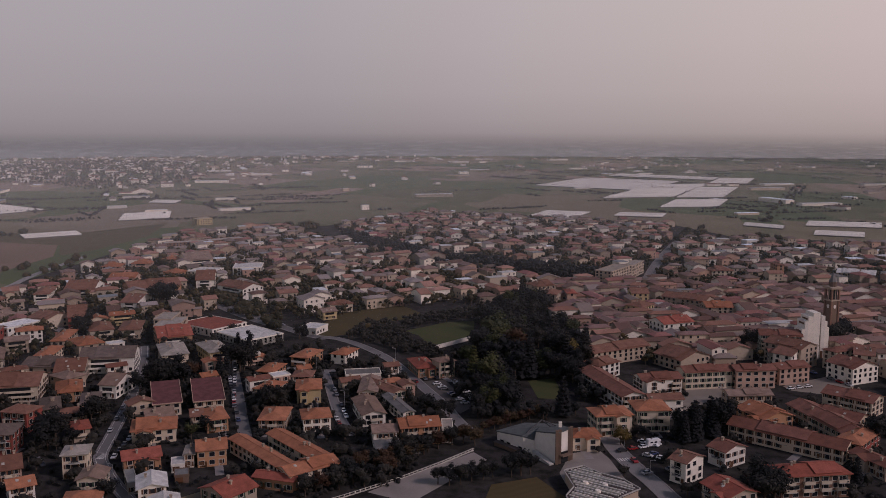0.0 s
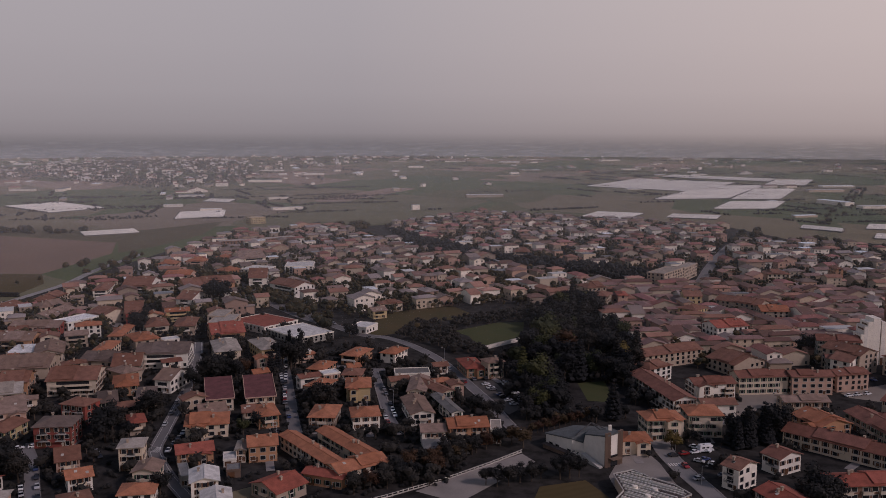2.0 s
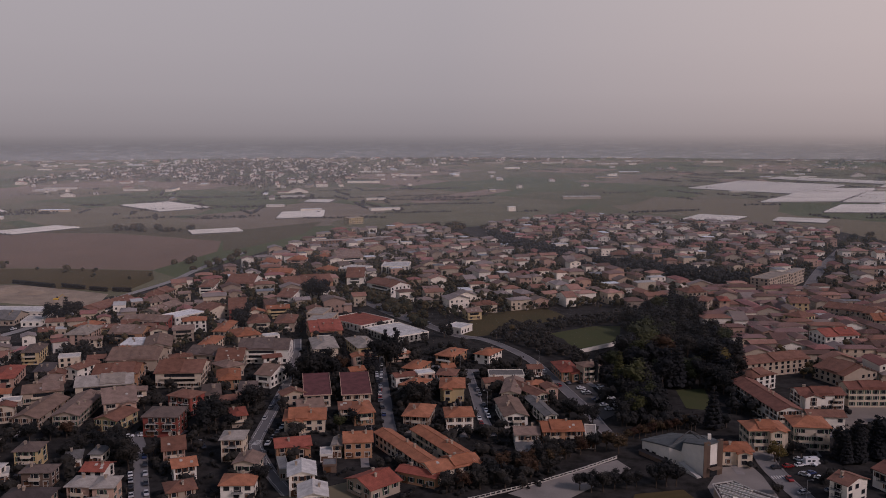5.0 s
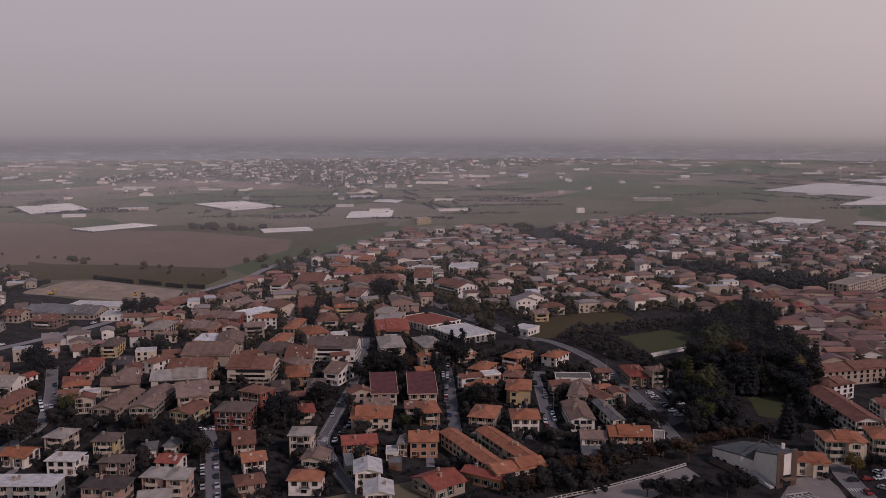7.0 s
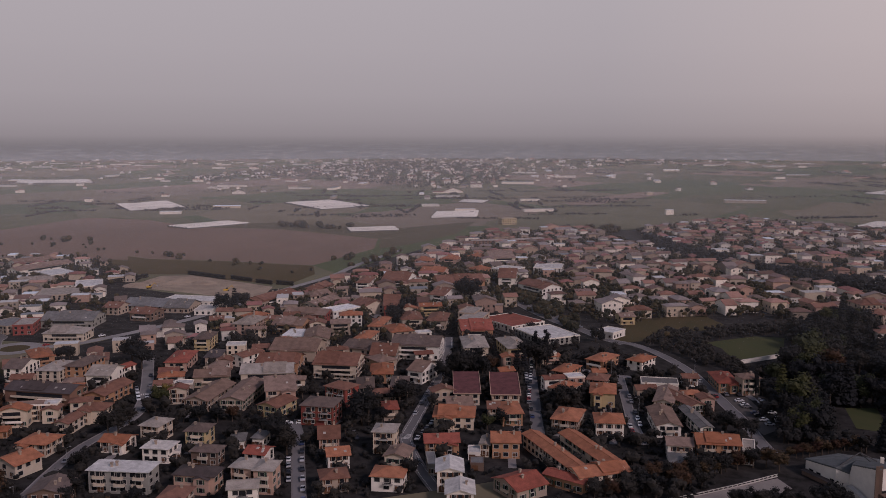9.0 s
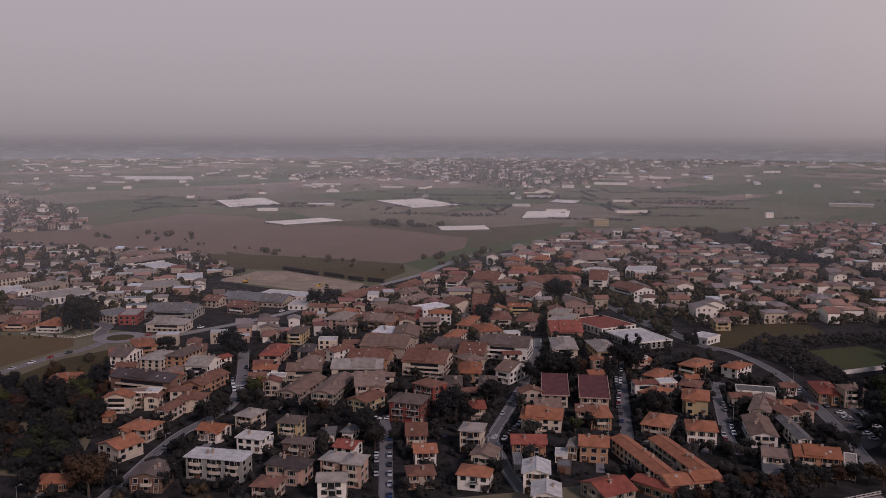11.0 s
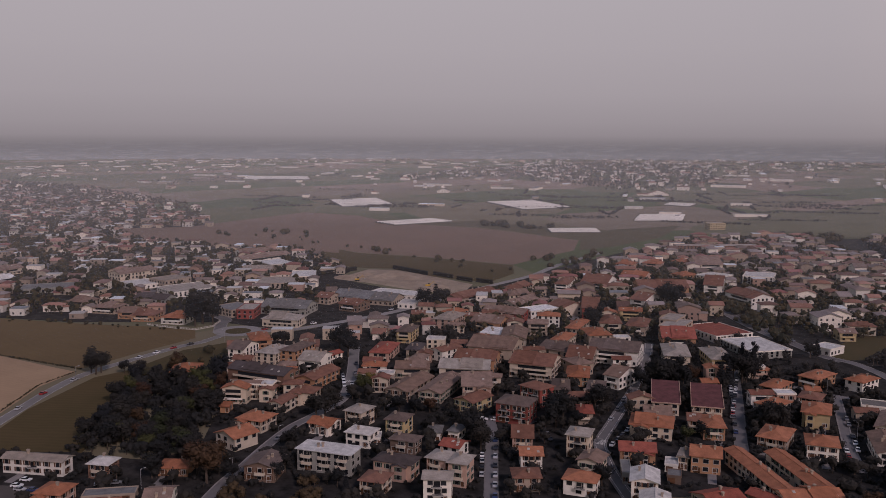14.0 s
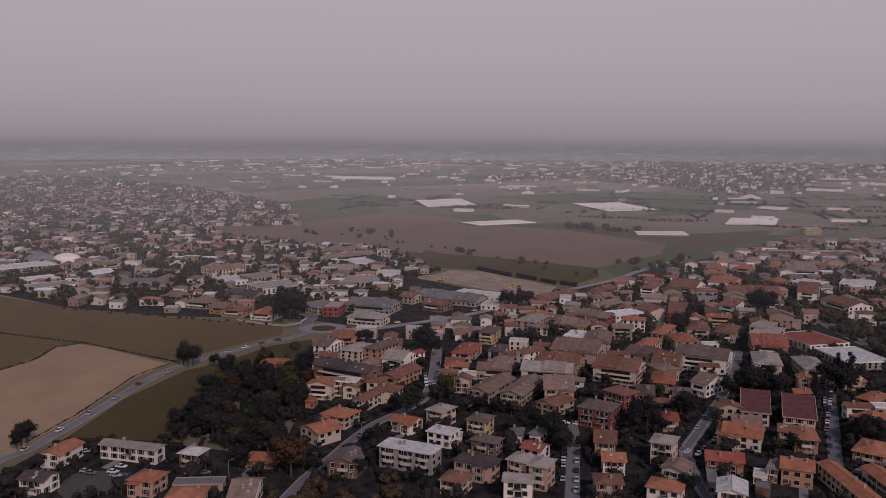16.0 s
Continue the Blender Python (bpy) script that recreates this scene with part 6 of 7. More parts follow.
house(-233.6, 393.4, 16.4, 21.5, 17.8, 7.5, "gx", "orange", "brown", False)
house(-228.4, 371.7, 25.3, 25.1, 16.8, 8.0, "gx", "cream", "tan", False)
house(-268.9, 534.8, 64.5, 24.9, 15.4, 6.0, "flat", "white", "white", False)
house(-277.6, 482.2, 8.8, 19.9, 17.6, 6.0, "gx", "orange", "pinkish", False)
house(-264.0, 464.3, 11.6, 12.7, 18.9, 4.0, "slab", "white", "white", False)
SUBURB = [(-338.3, 465.8), (-344.1, 585.2), (-331, 690.2), (-326.3, 847.2), (-332.4, 1045.1), (-220, 1140.5), (-106.9, 991.5), (-2.1, 837.4), (85.1, 729.8), (88.3, 586.7), (61.8, 637.1), (-18, 619.8), (-84.6, 568), (-140.5, 615.2), (-176.9, 585.8), (-191.9, 491.4), (-238.8, 454.4)]
NORTH = [(-147.8, 1162), (-21.5, 1373.2), (122.7, 1281.7), (236.3, 1216.8), (310.5, 1165.1), (246.2, 943.8), (164.1, 785.4), (114.5, 802.1), (9.6, 906.2), (-94.8, 1002.1)]
OLD_TOWN = [(81.4, 697), (151.6, 724.5), (213.9, 692.4), (408.9, 673.1), (233.2, 356.3), (223.4, 423.6), (205.5, 467.3), (130.2, 455.4), (86.4, 467), (77.2, 535.4)]
EAST = [(169.3, 785.5), (279.2, 1020.5), (556.6, 922.3), (431.3, 673.2), (217, 702.9)]
NEAR = [(-231.5, 172.3), (-348.8, 323.1), (-326.9, 364.6), (-315.4, 391.9), (-315.8, 463.7), (-313.4, 618.6), (-209.6, 606.1), (-103.4, 532.1), (-47.1, 324.2)]
NEAR_BACK = [(-262.9, 326.8), (-307.6, 403.9), (-312, 471.3), (-309.9, 631.4), (-209.6, 606.1), (-172.3, 474.3), (-173.6, 401.3), (-215.1, 366.7)]
NEAR_WEST = [(-293.7, 118.2), (-312.1, 133.9), (-335.8, 167.2), (-304.5, 199.3), (-248.2, 190), (-218, 180.5)]
NEAR_SOUTH = [(57.4, 329.5), (75.3, 404.3), (115.9, 413.7), (204.9, 387.2), (161.8, 275.3), (74.9, 275.1)]
NEAR_EAST = [(-67.2, 277.1), (-113.7, 466.4), (-75.6, 505.4), (-24.9, 443.8), (3.9, 355.9), (-16.9, 296.1)]
WEST = [(-696.2, 307.7), (-890.4, 294), (-1186.4, 394.5), (-1221.3, 545.4), (-1992.7, 1139.8), (-1012.2, 894.5), (-806.9, 731.1), (-641.7, 715.8), (-511.2, 621.9), (-494.7, 551.8), (-422, 510.1), (-417.3, 429.9), (-462.3, 417.8), (-532.9, 352.5), (-611.6, 318.6)]
FAR_WEST = [(-1333.5, 444.5), (-2533, 988.7), (-2582.3, 1330.3), (-1847.3, 1282.8), (-1231, 1060.9), (-1012.2, 894.5), (-1034.1, 734.7), (-1118.9, 637.4)]
FAR_TOWN = [(-1602.2, 2124.6), (-1730.8, 2910.1), (-1595.2, 3970.1), (-1100.8, 3771.6), (-607.5, 2228.3), (-762.5, 1905.2), (-1254.4, 2376.8), (-1399.1, 2042.3)]
FAR_BELT = [(-57.2, 527.4), (-52.8, 551.3), (-32.0, 567.8), (-18.1, 579.0), (3.2, 589.0), (31.3, 585.2), (31.9, 560.5), (21.4, 554.2), (22.0, 575.5), (3.3, 573.3), (-26.0, 544.7), (-15.3, 522.0), (-9.3, 491.1), (-27.0, 488.4), (-45.8, 521.7)]
FAR_NORTH = [(-1329.1, 2307.6), (-2153.7, 3975.3), (-1338.3, 6177.2), (-667.1, 7679.7), (-244.6, 4486), (-722.9, 3053.4), (-619.9, 1778)]
AVENUE = [(-372.7, 383.8), (-355.7, 430), (-343, 503.3), (-341.5, 578.8), (-332.5, 635.9), (-286.2, 493.2), (-302.1, 431.3), (-318, 395.1), (-341.5, 380.9)]
TERRACE = [(-53.5, 274.9), (-37, 295), (-17.6, 309.1), (18.6, 359.5), (29.5, 275.1)]
PARK = [(16.5, 366.9), (7.4, 386.7), (6.6, 443.9), (20.7, 505.6), (23.9, 586.5), (40.7, 637.1), (62.5, 643.8), (72.1, 616), (76.2, 527.7), (82.3, 461), (79.3, 404.3), (64.9, 374.7), (41.3, 366.9)]
BELT = [(-59.9, 522.8), (-49.9, 559.5), (-26.2, 571.7), (25, 615.8), (25.4, 575.5), (-16.2, 554.5), (-25.7, 522.9), (-1.2, 492), (22.5, 508.5), (20.7, 466.8), (-7.4, 466.7), (-27.5, 491.9)]
WOOD = [(-311.1, 200.9), (-365.3, 270.5), (-363, 298.7), (-335.2, 304.2), (-310.3, 287.2), (-278.2, 247.1), (-262.4, 223.8), (-236.2, 193.2), (-257, 196.9), (-273.1, 206.7), (-292.3, 199)]
AUTUMN = [(-226.8, 173.3), (-224.5, 201.6), (-202.9, 226.1), (-183.6, 208.9)]
BAND = [(-130, 1076.2), (-89.6, 1018.3), (-2.2, 848.7), (113.1, 791.9), (156.4, 747.7), (142.5, 702.6), (84.4, 724.2), (-2, 801.5), (-87.1, 919)]
GROVE = [(-145.6, 412.2), (-157.9, 448.2), (-148.9, 470.5), (-128.6, 438.8), (-133.7, 416.1)]

# ---- trees that stand out ----
tree(-444.2, 387.4, 2.32, "broad", "dark")
tree(-442.4, 379.4, 1.88, "broad", "dark")
tree(-436.4, 389.2, 1.76, "broad", "dark")
tree(-346.0, 511.3, 1.28, "conifer", "conifer")
tree(-344.3, 518.2, 1.45, "conifer", "conifer")
tree(-353.9, 515.5, 1.52, "broad", "dark")
tree(-346.3, 530.2, 1.36, "broad", "dark")
tree(-354.0, 370.4, 1.18, "broad", "dark")
tree(-359.2, 369.8, 0.97, "broad", "dark")
tree(-320.1, 380.8, 1.65, "broad", "dark")
tree(-308.1, 373.6, 1.54, "broad", "dark")
tree(-251.0, 281.8, 1.28, "broad", "dark")
tree(-249.6, 286.0, 1.12, "broad", "dark")
tree(-253.1, 297.1, 1.03, "broad", "dark")
tree(-176.4, 295.1, 1.23, "broad", "dark")
tree(-169.7, 288.3, 1.15, "broad", "dark")
tree(-183.0, 302.7, 1.05, "broad", "dark")
tree(-161.8, 334.1, 1.02, "poplar", "dark")
tree(-156.9, 330.6, 1.73, "broad", "dark")
tree(-158.7, 341.4, 1.28, "broad", "dark")
tree(-151.4, 360.4, 1.21, "broad", "dark")
tree(-151.1, 367.9, 1.05, "broad", "dark")
tree(-114.2, 279.8, 1.01, "broad", "dark")
tree(-116.5, 279.2, 0.83, "broad", "dark")
tree(-131.2, 447.1, 0.98, "conifer", "conifer")
tree(-114.2, 431.1, 0.99, "conifer", "conifer")
tree(-111.3, 434.7, 1.04, "conifer", "conifer")
tree(-109.9, 454.4, 1.18, "poplar", "conifer")
tree(-105.1, 445.9, 1.24, "poplar", "conifer")
tree(-102.8, 450.3, 1.29, "poplar", "conifer")
tree(-77.8, 376.7, 1.42, "broad", "dark")
tree(-74.3, 375.4, 1.41, "broad", "dark")
tree(-197.5, 611.3, 2.11, "broad", "dark")
tree(-203.4, 611.3, 1.84, "broad", "dark")
tree(-220.0, 527.2, 1.17, "poplar", "dark")
tree(-221.5, 521.7, 1.63, "broad", "dark")
tree(-197.5, 293.3, 0.95, "broad", "dark")
tree(-196.6, 300.5, 0.91, "broad", "dark")
tree(-194.8, 306.7, 0.91, "broad", "dark")
tree(-224.0, 307.3, 0.90, "broad", "dark")
tree(-218.1, 312.2, 0.84, "broad", "dark")
tree(-213.2, 316.3, 0.84, "broad", "autumn")
tree(-229.5, 297.6, 0.83, "broad", "dark")
tree(-254.7, 321.2, 1.08, "broad", "green")
tree(-258.5, 330.4, 1.04, "broad", "yellow")
tree(-395.2, 271.8, 1.39, "broad", "dark")
tree(-395.1, 274.9, 1.11, "broad", "dark")
tree(-399.1, 271.6, 1.05, "broad", "dark")
tree(-384.2, 281.0, 0.76, "broad", "dark")
tree(-378.7, 282.5, 0.68, "broad", "dark")
tree(-377.1, 286.9, 0.75, "broad", "dark")
tree(-343.5, 156.6, 0.84, "broad", "dark")
tree(-341.7, 154.0, 0.72, "broad", "dark")
tree(-345.0, 159.6, 0.95, "broad", "dark")
tree(-243.8, 207.8, 1.44, "broad", "autumn")
tree(-235.1, 204.3, 1.50, "broad", "autumn")
tree(-259.2, 218.2, 1.26, "broad", "dark")
tree(-243.2, 215.7, 1.22, "broad", "autumn")
tree(-234.1, 247.2, 0.86, "broad", "dark")
tree(-219.1, 228.2, 0.86, "broad", "dark")
tree(-215.8, 220.2, 0.79, "broad", "dark")
tree(-229.9, 212.1, 0.80, "broad", "dark")
tree(-193.8, 228.2, 0.77, "broad", "dark")
tree(-188.2, 226.3, 0.59, "conifer", "conifer")
tree(-280.0, 217.8, 1.16, "broad", "green")
tree(-277.4, 211.4, 1.04, "broad", "green")
tree(-146.4, 405.5, 1.07, "broad", "dark")
tree(-143.8, 413.6, 1.47, "broad", "dark")
tree(-138.6, 414.4, 1.53, "broad", "dark")
tree(-135.2, 420.8, 1.54, "broad", "dark")
tree(-129.4, 419.6, 1.41, "broad", "dark")
tree(-127.7, 427.1, 1.17, "broad", "autumn")
tree(-99.2, 350.7, 0.76, "broad", "dark")
tree(-103.5, 343.1, 0.69, "broad", "green")
tree(-149.2, 335.2, 0.81, "broad", "dark")
tree(-181.6, 332.3, 0.73, "broad", "dark")
tree(-172.8, 339.6, 0.84, "broad", "dark")
tree(-226.0, 357.6, 0.74, "broad", "dark")
tree(-112.6, 449.1, 1.48, "broad", "dark")
tree(-107.3, 445.8, 1.60, "broad", "dark")
tree(-104.8, 454.8, 1.42, "broad", "dark")
tree(-81.8, 386.5, 0.99, "broad", "dark")
tree(-77.6, 384.9, 1.04, "broad", "dark")
tree(-74.8, 390.8, 0.88, "broad", "dark")
tree(-7.3, 374.5, 0.94, "broad", "dark")
tree(-2.2, 372.2, 0.99, "broad", "dark")
tree(2.8, 370.7, 0.93, "broad", "dark")
tree(-85.8, 527.2, 0.95, "conifer", "conifer")
tree(-88.0, 519.7, 1.06, "broad", "dark")
tree(8.4, 338.9, 0.91, "broad", "autumn")
tree(12.9, 335.7, 0.95, "broad", "autumn")
tree(25.2, 303.8, 0.92, "broad", "dark")
tree(28.8, 305.4, 0.97, "broad", "dark")
tree(32.3, 306.5, 0.84, "broad", "dark")
tree(-1.7, 297.1, 0.72, "broad", "dark")
tree(2.3, 296.1, 0.77, "broad", "dark")
tree(6.4, 297.1, 0.77, "broad", "dark")
tree(10.5, 300.2, 0.73, "broad", "dark")
tree(14.7, 301.2, 0.73, "broad", "dark")
tree(18.3, 303.8, 0.69, "broad", "dark")
tree(97.1, 343.7, 0.96, "conifer", "conifer")
tree(98.6, 339.1, 1.07, "conifer", "conifer")
tree(102.8, 341.0, 1.15, "conifer", "conifer")
tree(112.2, 345.7, 1.29, "conifer", "conifer")
tree(117.0, 349.1, 1.31, "conifer", "conifer")
tree(120.5, 352.6, 1.08, "conifer", "conifer")
tree(72.0, 337.1, 0.77, "broad", "yellow")
tree(82.8, 342.3, 0.63, "broad", "dark")
tree(105.7, 279.6, 1.36, "broad", "dark")
tree(108.2, 277.4, 1.45, "broad", "dark")
tree(112.4, 279.6, 1.37, "broad", "dark")
tree(145.5, 296.3, 0.83, "conifer", "conifer")
tree(147.7, 295.3, 0.86, "conifer", "conifer")
tree(176.0, 336.0, 1.40, "broad", "dark")
tree(179.0, 489.8, 1.28, "broad", "dark")
tree(180.9, 485.9, 1.27, "broad", "dark")
tree(176.0, 492.5, 1.05, "broad", "dark")
tree(70.0, 476.7, 1.19, "broad", "yellow")
tree(70.8, 466.9, 1.03, "broad", "yellow")
tree(78.2, 455.2, 0.94, "broad", "dark")
tree(31.7, 492.0, 2.14, "broad", "green")
tree(37.9, 466.8, 2.04, "broad", "autumn")
tree(24.0, 413.5, 1.82, "broad", "green")
tree(-39.8, 301.1, 0.78, "broad", "dark")
tree(-34.9, 303.7, 0.79, "broad", "dark")
tree(-30.3, 309.1, 0.80, "broad", "autumn")
tree(-26.3, 311.9, 0.85, "broad", "dark")
tree(-21.8, 314.7, 0.90, "broad", "autumn")
tree(-17.1, 320.4, 0.87, "broad", "dark")
tree(-12.8, 322.2, 0.87, "broad", "dark")
tree(-7.5, 326.4, 0.83, "broad", "dark")
tree(-1.9, 332.5, 0.85, "broad", "autumn")
tree(3.7, 337.0, 0.86, "broad", "dark")
tree(-42.4, 290.1, 0.80, "broad", "autumn")
tree(-36.7, 292.1, 0.81, "broad", "dark")
tree(-32.2, 297.0, 0.82, "broad", "dark")
tree(-27.5, 301.1, 0.78, "broad", "dark")
tree(-19.5, 305.4, 0.79, "broad", "autumn")
tree(-13.4, 309.1, 0.79, "broad", "dark")
tree(-47.7, 286.3, 0.80, "broad", "dark")
tree(242.1, 520.7, 1.65, "broad", "dark")
tree(227.8, 492.6, 1.56, "broad", "dark")
tree(239.0, 506.3, 1.53, "broad", "dark")
tree(-26.6, 303.2, 0.62, "broad", "dark")
tree(-23.5, 308.6, 0.63, "broad", "autumn")
tree(-20.0, 313.0, 0.64, "broad", "autumn")
tree(-16.7, 316.9, 0.64, "broad", "dark")
tree(-13.4, 320.4, 0.65, "broad", "autumn")
tree(-9.6, 324.5, 0.66, "broad", "autumn")
tree(-5.9, 328.8, 0.67, "broad", "dark")
tree(-1.9, 333.1, 0.67, "broad", "autumn")
tree(2.6, 338.2, 0.68, "broad", "autumn")
tree(32.7, 488.0, 2.0, "broad", "green")
tree(69.7, 472.0, 1.35, "broad", "yellow")
tree(66.5, 477.0, 1.2, "broad", "yellow")
tree(74.4, 339.0, 0.62, "broad", "yellow")
tree(99.6, 345.0, 1.6, "broad", "dark")
tree(103.5, 342.0, 1.4, "conifer", "conifer")
tree(115.7, 348.5, 1.85, "broad", "dark")
tree(112.0, 350.0, 1.35, "conifer", "conifer")
tree(110.4, 283.0, 1.5, "broad", "dark")
tree(4.4, 434.0, 0.85, "poplar", "conifer")
tree(17.1, 350.8, 0.52, "broad", "autumn")
tree(19.5, 352.7, 0.58, "broad", "autumn")
tree(22.0, 354.7, 0.64, "broad", "autumn")
tree(24.4, 356.6, 0.52, "broad", "autumn")
tree(26.9, 358.6, 0.58, "broad", "autumn")
tree(29.3, 360.6, 0.64, "broad", "autumn")
tree(31.8, 362.6, 0.52, "broad", "autumn")
tree(34.3, 364.6, 0.58, "broad", "autumn")
tree(36.9, 366.7, 0.64, "broad", "autumn")
tree(39.4, 368.7, 0.52, "broad", "autumn")
tree(42.0, 370.8, 0.58, "broad", "autumn")
tree(44.6, 372.8, 0.64, "broad", "autumn")
tree(47.2, 374.9, 0.52, "broad", "autumn")

# ---- greenhouses ----
greenhouse(424, 2181, -40.3, 286, 391, -96, 22)
greenhouse(641, 2524, -45.3, 333, 136, -55, 12)
greenhouse(769, 2308, -2.0, 96, 267, 103, 10)
greenhouse(484, 1920, 15.1, 155, 376, 318, 20)
greenhouse(572, 1862, 4.8, 95, 313, 166, 14)
greenhouse(455, 1559, 6.0, 103, 158, 89, 12)
greenhouse(183, 1339, -23.6, 73, 101, -1, 10)
greenhouse(305, 1331, -18.0, 72, 60, 2, 8)
greenhouse(437, 1171, -48.6, 57, 38, -19, 4)
greenhouse(-1025, 1282, 69.3, 104, 149, 58, 12)
greenhouse(-741, 1416, 62.5, 103, 170, 34, 14)
greenhouse(-450, 1306, 35.3, 73, 104, 37, 10)
greenhouse(-483, 1059, 38.3, 66, 46, 5, 6)
greenhouse(-725, 1033, 66.6, 98, 52, -3, 6)
greenhouse(-507, 1584, -12.8, 54, 58, -21, 4)
greenhouse(-1822, 1891, 27.6, 194, 171, -53, 6)
greenhouse(496, 1076, -24.8, 57, 55, 1, 8)
greenhouse(553, 1188, -17.7, 94, 66, 10, 8)

# ---- hedges and rows of trees ----
clipped_hedge([(-519, 571.3), (-507.3, 629.8)], 3.6)
clipped_hedge([(-483.1, 655.4), (-435.8, 643)], 3.6)
clipped_hedge([(-431.5, 646.7), (-406.4, 639.6)], 3.6)
clipped_hedge([(-400.1, 637.1), (-382.3, 633.1)], 3.6)
clipped_hedge([(-379.3, 635.7), (-362.8, 634.9)], 3.6)
tree_row([(-555.4, 244), (-505, 258.4), (-489.1, 264.2), (-409.8, 273.5)], 1.5, 1.3)
tree_row([(-465.9, 203.5), (-473.1, 225.3), (-492.5, 248.3), (-490.3, 261.3)], 1.6, 1.4)
tree_row([(-346.6, 160.9), (-365.3, 193), (-401.9, 244.2), (-408, 268.7)], 1.3, 1.0)
tree_row([(-599.4, 312.2), (-516, 341.2), (-442.7, 369.9)], 7, 3)
tree_row([(-845.3, 766), (-711.5, 783.4), (-543.1, 751.9), (-376.1, 686.1)], 26, 7)
tree_row([(-811, 814.9), (-739.4, 824.9)], 14, 9)
tree_row([(-627.1, 1058.1), (-569, 1050), (-515.3, 1060.2)], 9, 11)
tree_row([(-396.8, 769), (-375.5, 813.3)], 22, 12)
tree_row([(-359, 753.5), (-361.1, 864.1)], 11, 9)
tree_row([(-289.5, 862), (-217.6, 734.3), (-181.7, 670.3), (-141.6, 604.2), (-111.2, 569.2)], 7, 9)
tree_row([(-257, 797.2), (-198.7, 700.6), (-157.7, 625.2), (-105.8, 543.5)], 8, 8)
tree_row([(-331.3, 817.5), (-265.4, 751.9), (-201.8, 670.8), (-151.2, 625.6)], 9, 8)
tree_row([(-923.9, 550.1), (-696.1, 462), (-619.8, 444.3)], 10, 10)
tree_row([(-1113.2, 642.5), (-848.8, 515)], 12, 10)
tree_row([(-372.4, 283.3), (-360.6, 300.7), (-380.1, 352.2)], 11, 6)
tree_row([(-227.5, 1140.5), (-194.1, 1120.4), (-167.7, 1140.9)], 9, 14)
tree_row([(177, 710.7), (207.8, 672.3), (261.1, 649)], 8, 10)
tree_row([(328.4, 820.6), (407.5, 786.5)], 9, 13)
tree_row([(258.6, 943.8), (332.7, 1110.6)], 12, 13)
tree_row([(321.4, 1049.1), (413.8, 1021.3)], 13, 11)
tree_row([(864.6, 2084.3), (452.3, 1218.3)], 22, 8)
tree_row([(105.6, 738.6), (132.4, 724.4), (157.6, 753.7)], 8, 12)

# ---- cars ----
parked([(-88.2, 366.7), (-95.6, 390.7), (-108.1, 433)], 14, 1.5)
parked([(-40.7, 350.2), (-43.9, 363), (-47.2, 374.5)], 4, 1.3)
parked([(-7.6, 420.0), (6.3, 386.9)], 14, 5.2)
parked([(1.5, 424.6), (11.8, 386.9)], 18, 5.2)
parked([(-10.6, 424.8), (-0.1, 428.0)], 8, 5.2)
parked([(-25.3, 461.9), (-7.9, 414.3)], 4, -1.6)
parked([(-143.4, 250.8), (-161.7, 283.1), (-176, 308.4)], 7, -1.5)
parked([(-116.5, 295.3), (-127.7, 312.8)], 3, 1.4)
parked([(-139.1, 352.9), (-144.6, 380.8), (-151, 413.9)], 4, 1.4)
parked([(-236.5, 224.3), (-244.9, 245.1), (-251.9, 266)], 3, -1.4)
parked([(-262.2, 315), (-281.8, 344.6), (-307.2, 377.7)], 4, -1.8)
parked([(-336.4, 155.9), (-355.9, 190.5), (-383.8, 236.1), (-400.4, 279.8)], 6, 1.4)
parked([(-405.9, 305.1), (-408.1, 336.2), (-405.2, 356.4)], 4, -1.9)
parked([(-395.3, 396.5), (-373.2, 445.1), (-360.8, 529.3)], 4, 1.9)
parked([(70.9, 329.5), (85.8, 335.8)], 5, 0)
parked([(73.4, 320.6), (88.8, 329.6)], 5, 0)
parked([(75.6, 306.6), (87.2, 311)], 4, 0)
parked([(69.7, 329.5), (72.9, 313.2), (77.2, 296.2)], 3, 1.7)
parked([(-187.5, 320.4), (-169.1, 329.9)], 4, 0.5)
parked([(-142.3, 605.1), (-104.2, 550.9), (-84.7, 531.8)], 6, 2.5)
parked([(-297, 783.4), (-275.4, 751.9), (-255.4, 722.8)], 5, 3)
parked([(-294.5, 158.8), (-273.6, 169.1)], 5, 0)
parked([(-317.9, 164.8), (-316.2, 171)], 2, 0)
parked([(171.7, 413.8), (184.8, 418.6)], 3, 0)
parked([(194.8, 442.2), (205.1, 413.9)], 5, 0)
parked([(-130.8, 356.1), (-128.3, 315.4)], 6, 1.2)
parked([(-158.8, 323.9), (-148.1, 309.4)], 3, 0)
parked([(-175.0, 301.3), (-151.7, 261.1)], 7, -1.3)
parked([(-111.0, 460.5), (-92.7, 380.5)], 14, -2.3)
parked([(-54.3, 410.7), (-42.3, 362.9)], 6, 1.4)
parked([(-192.9, 378.8), (-182.0, 372.1)], 3, 0)
parked([(-259.4, 397.2), (-240.2, 374.9)], 3, 0)
parked([(-284.9, 341.1), (-268.7, 323.0)], 4, 0)
parked([(81.3, 339.2), (87.7, 333.3)], 4, 0)
parked([(80.0, 323.9), (86.6, 320.2)], 4, 0)
parked([(114.4, 418.5), (135.8, 416.6)], 6, 0)
parked([(142.3, 419.7), (165.9, 417.0)], 6, 0)
parked([(-297.6, 158.4), (-286.0, 167.0)], 5, 0)
parked([(-296.2, 167.4), (-286.6, 171.8)], 4, 0)
parked([(-265.4, 182.2), (-260.5, 187.2)], 3, 0)

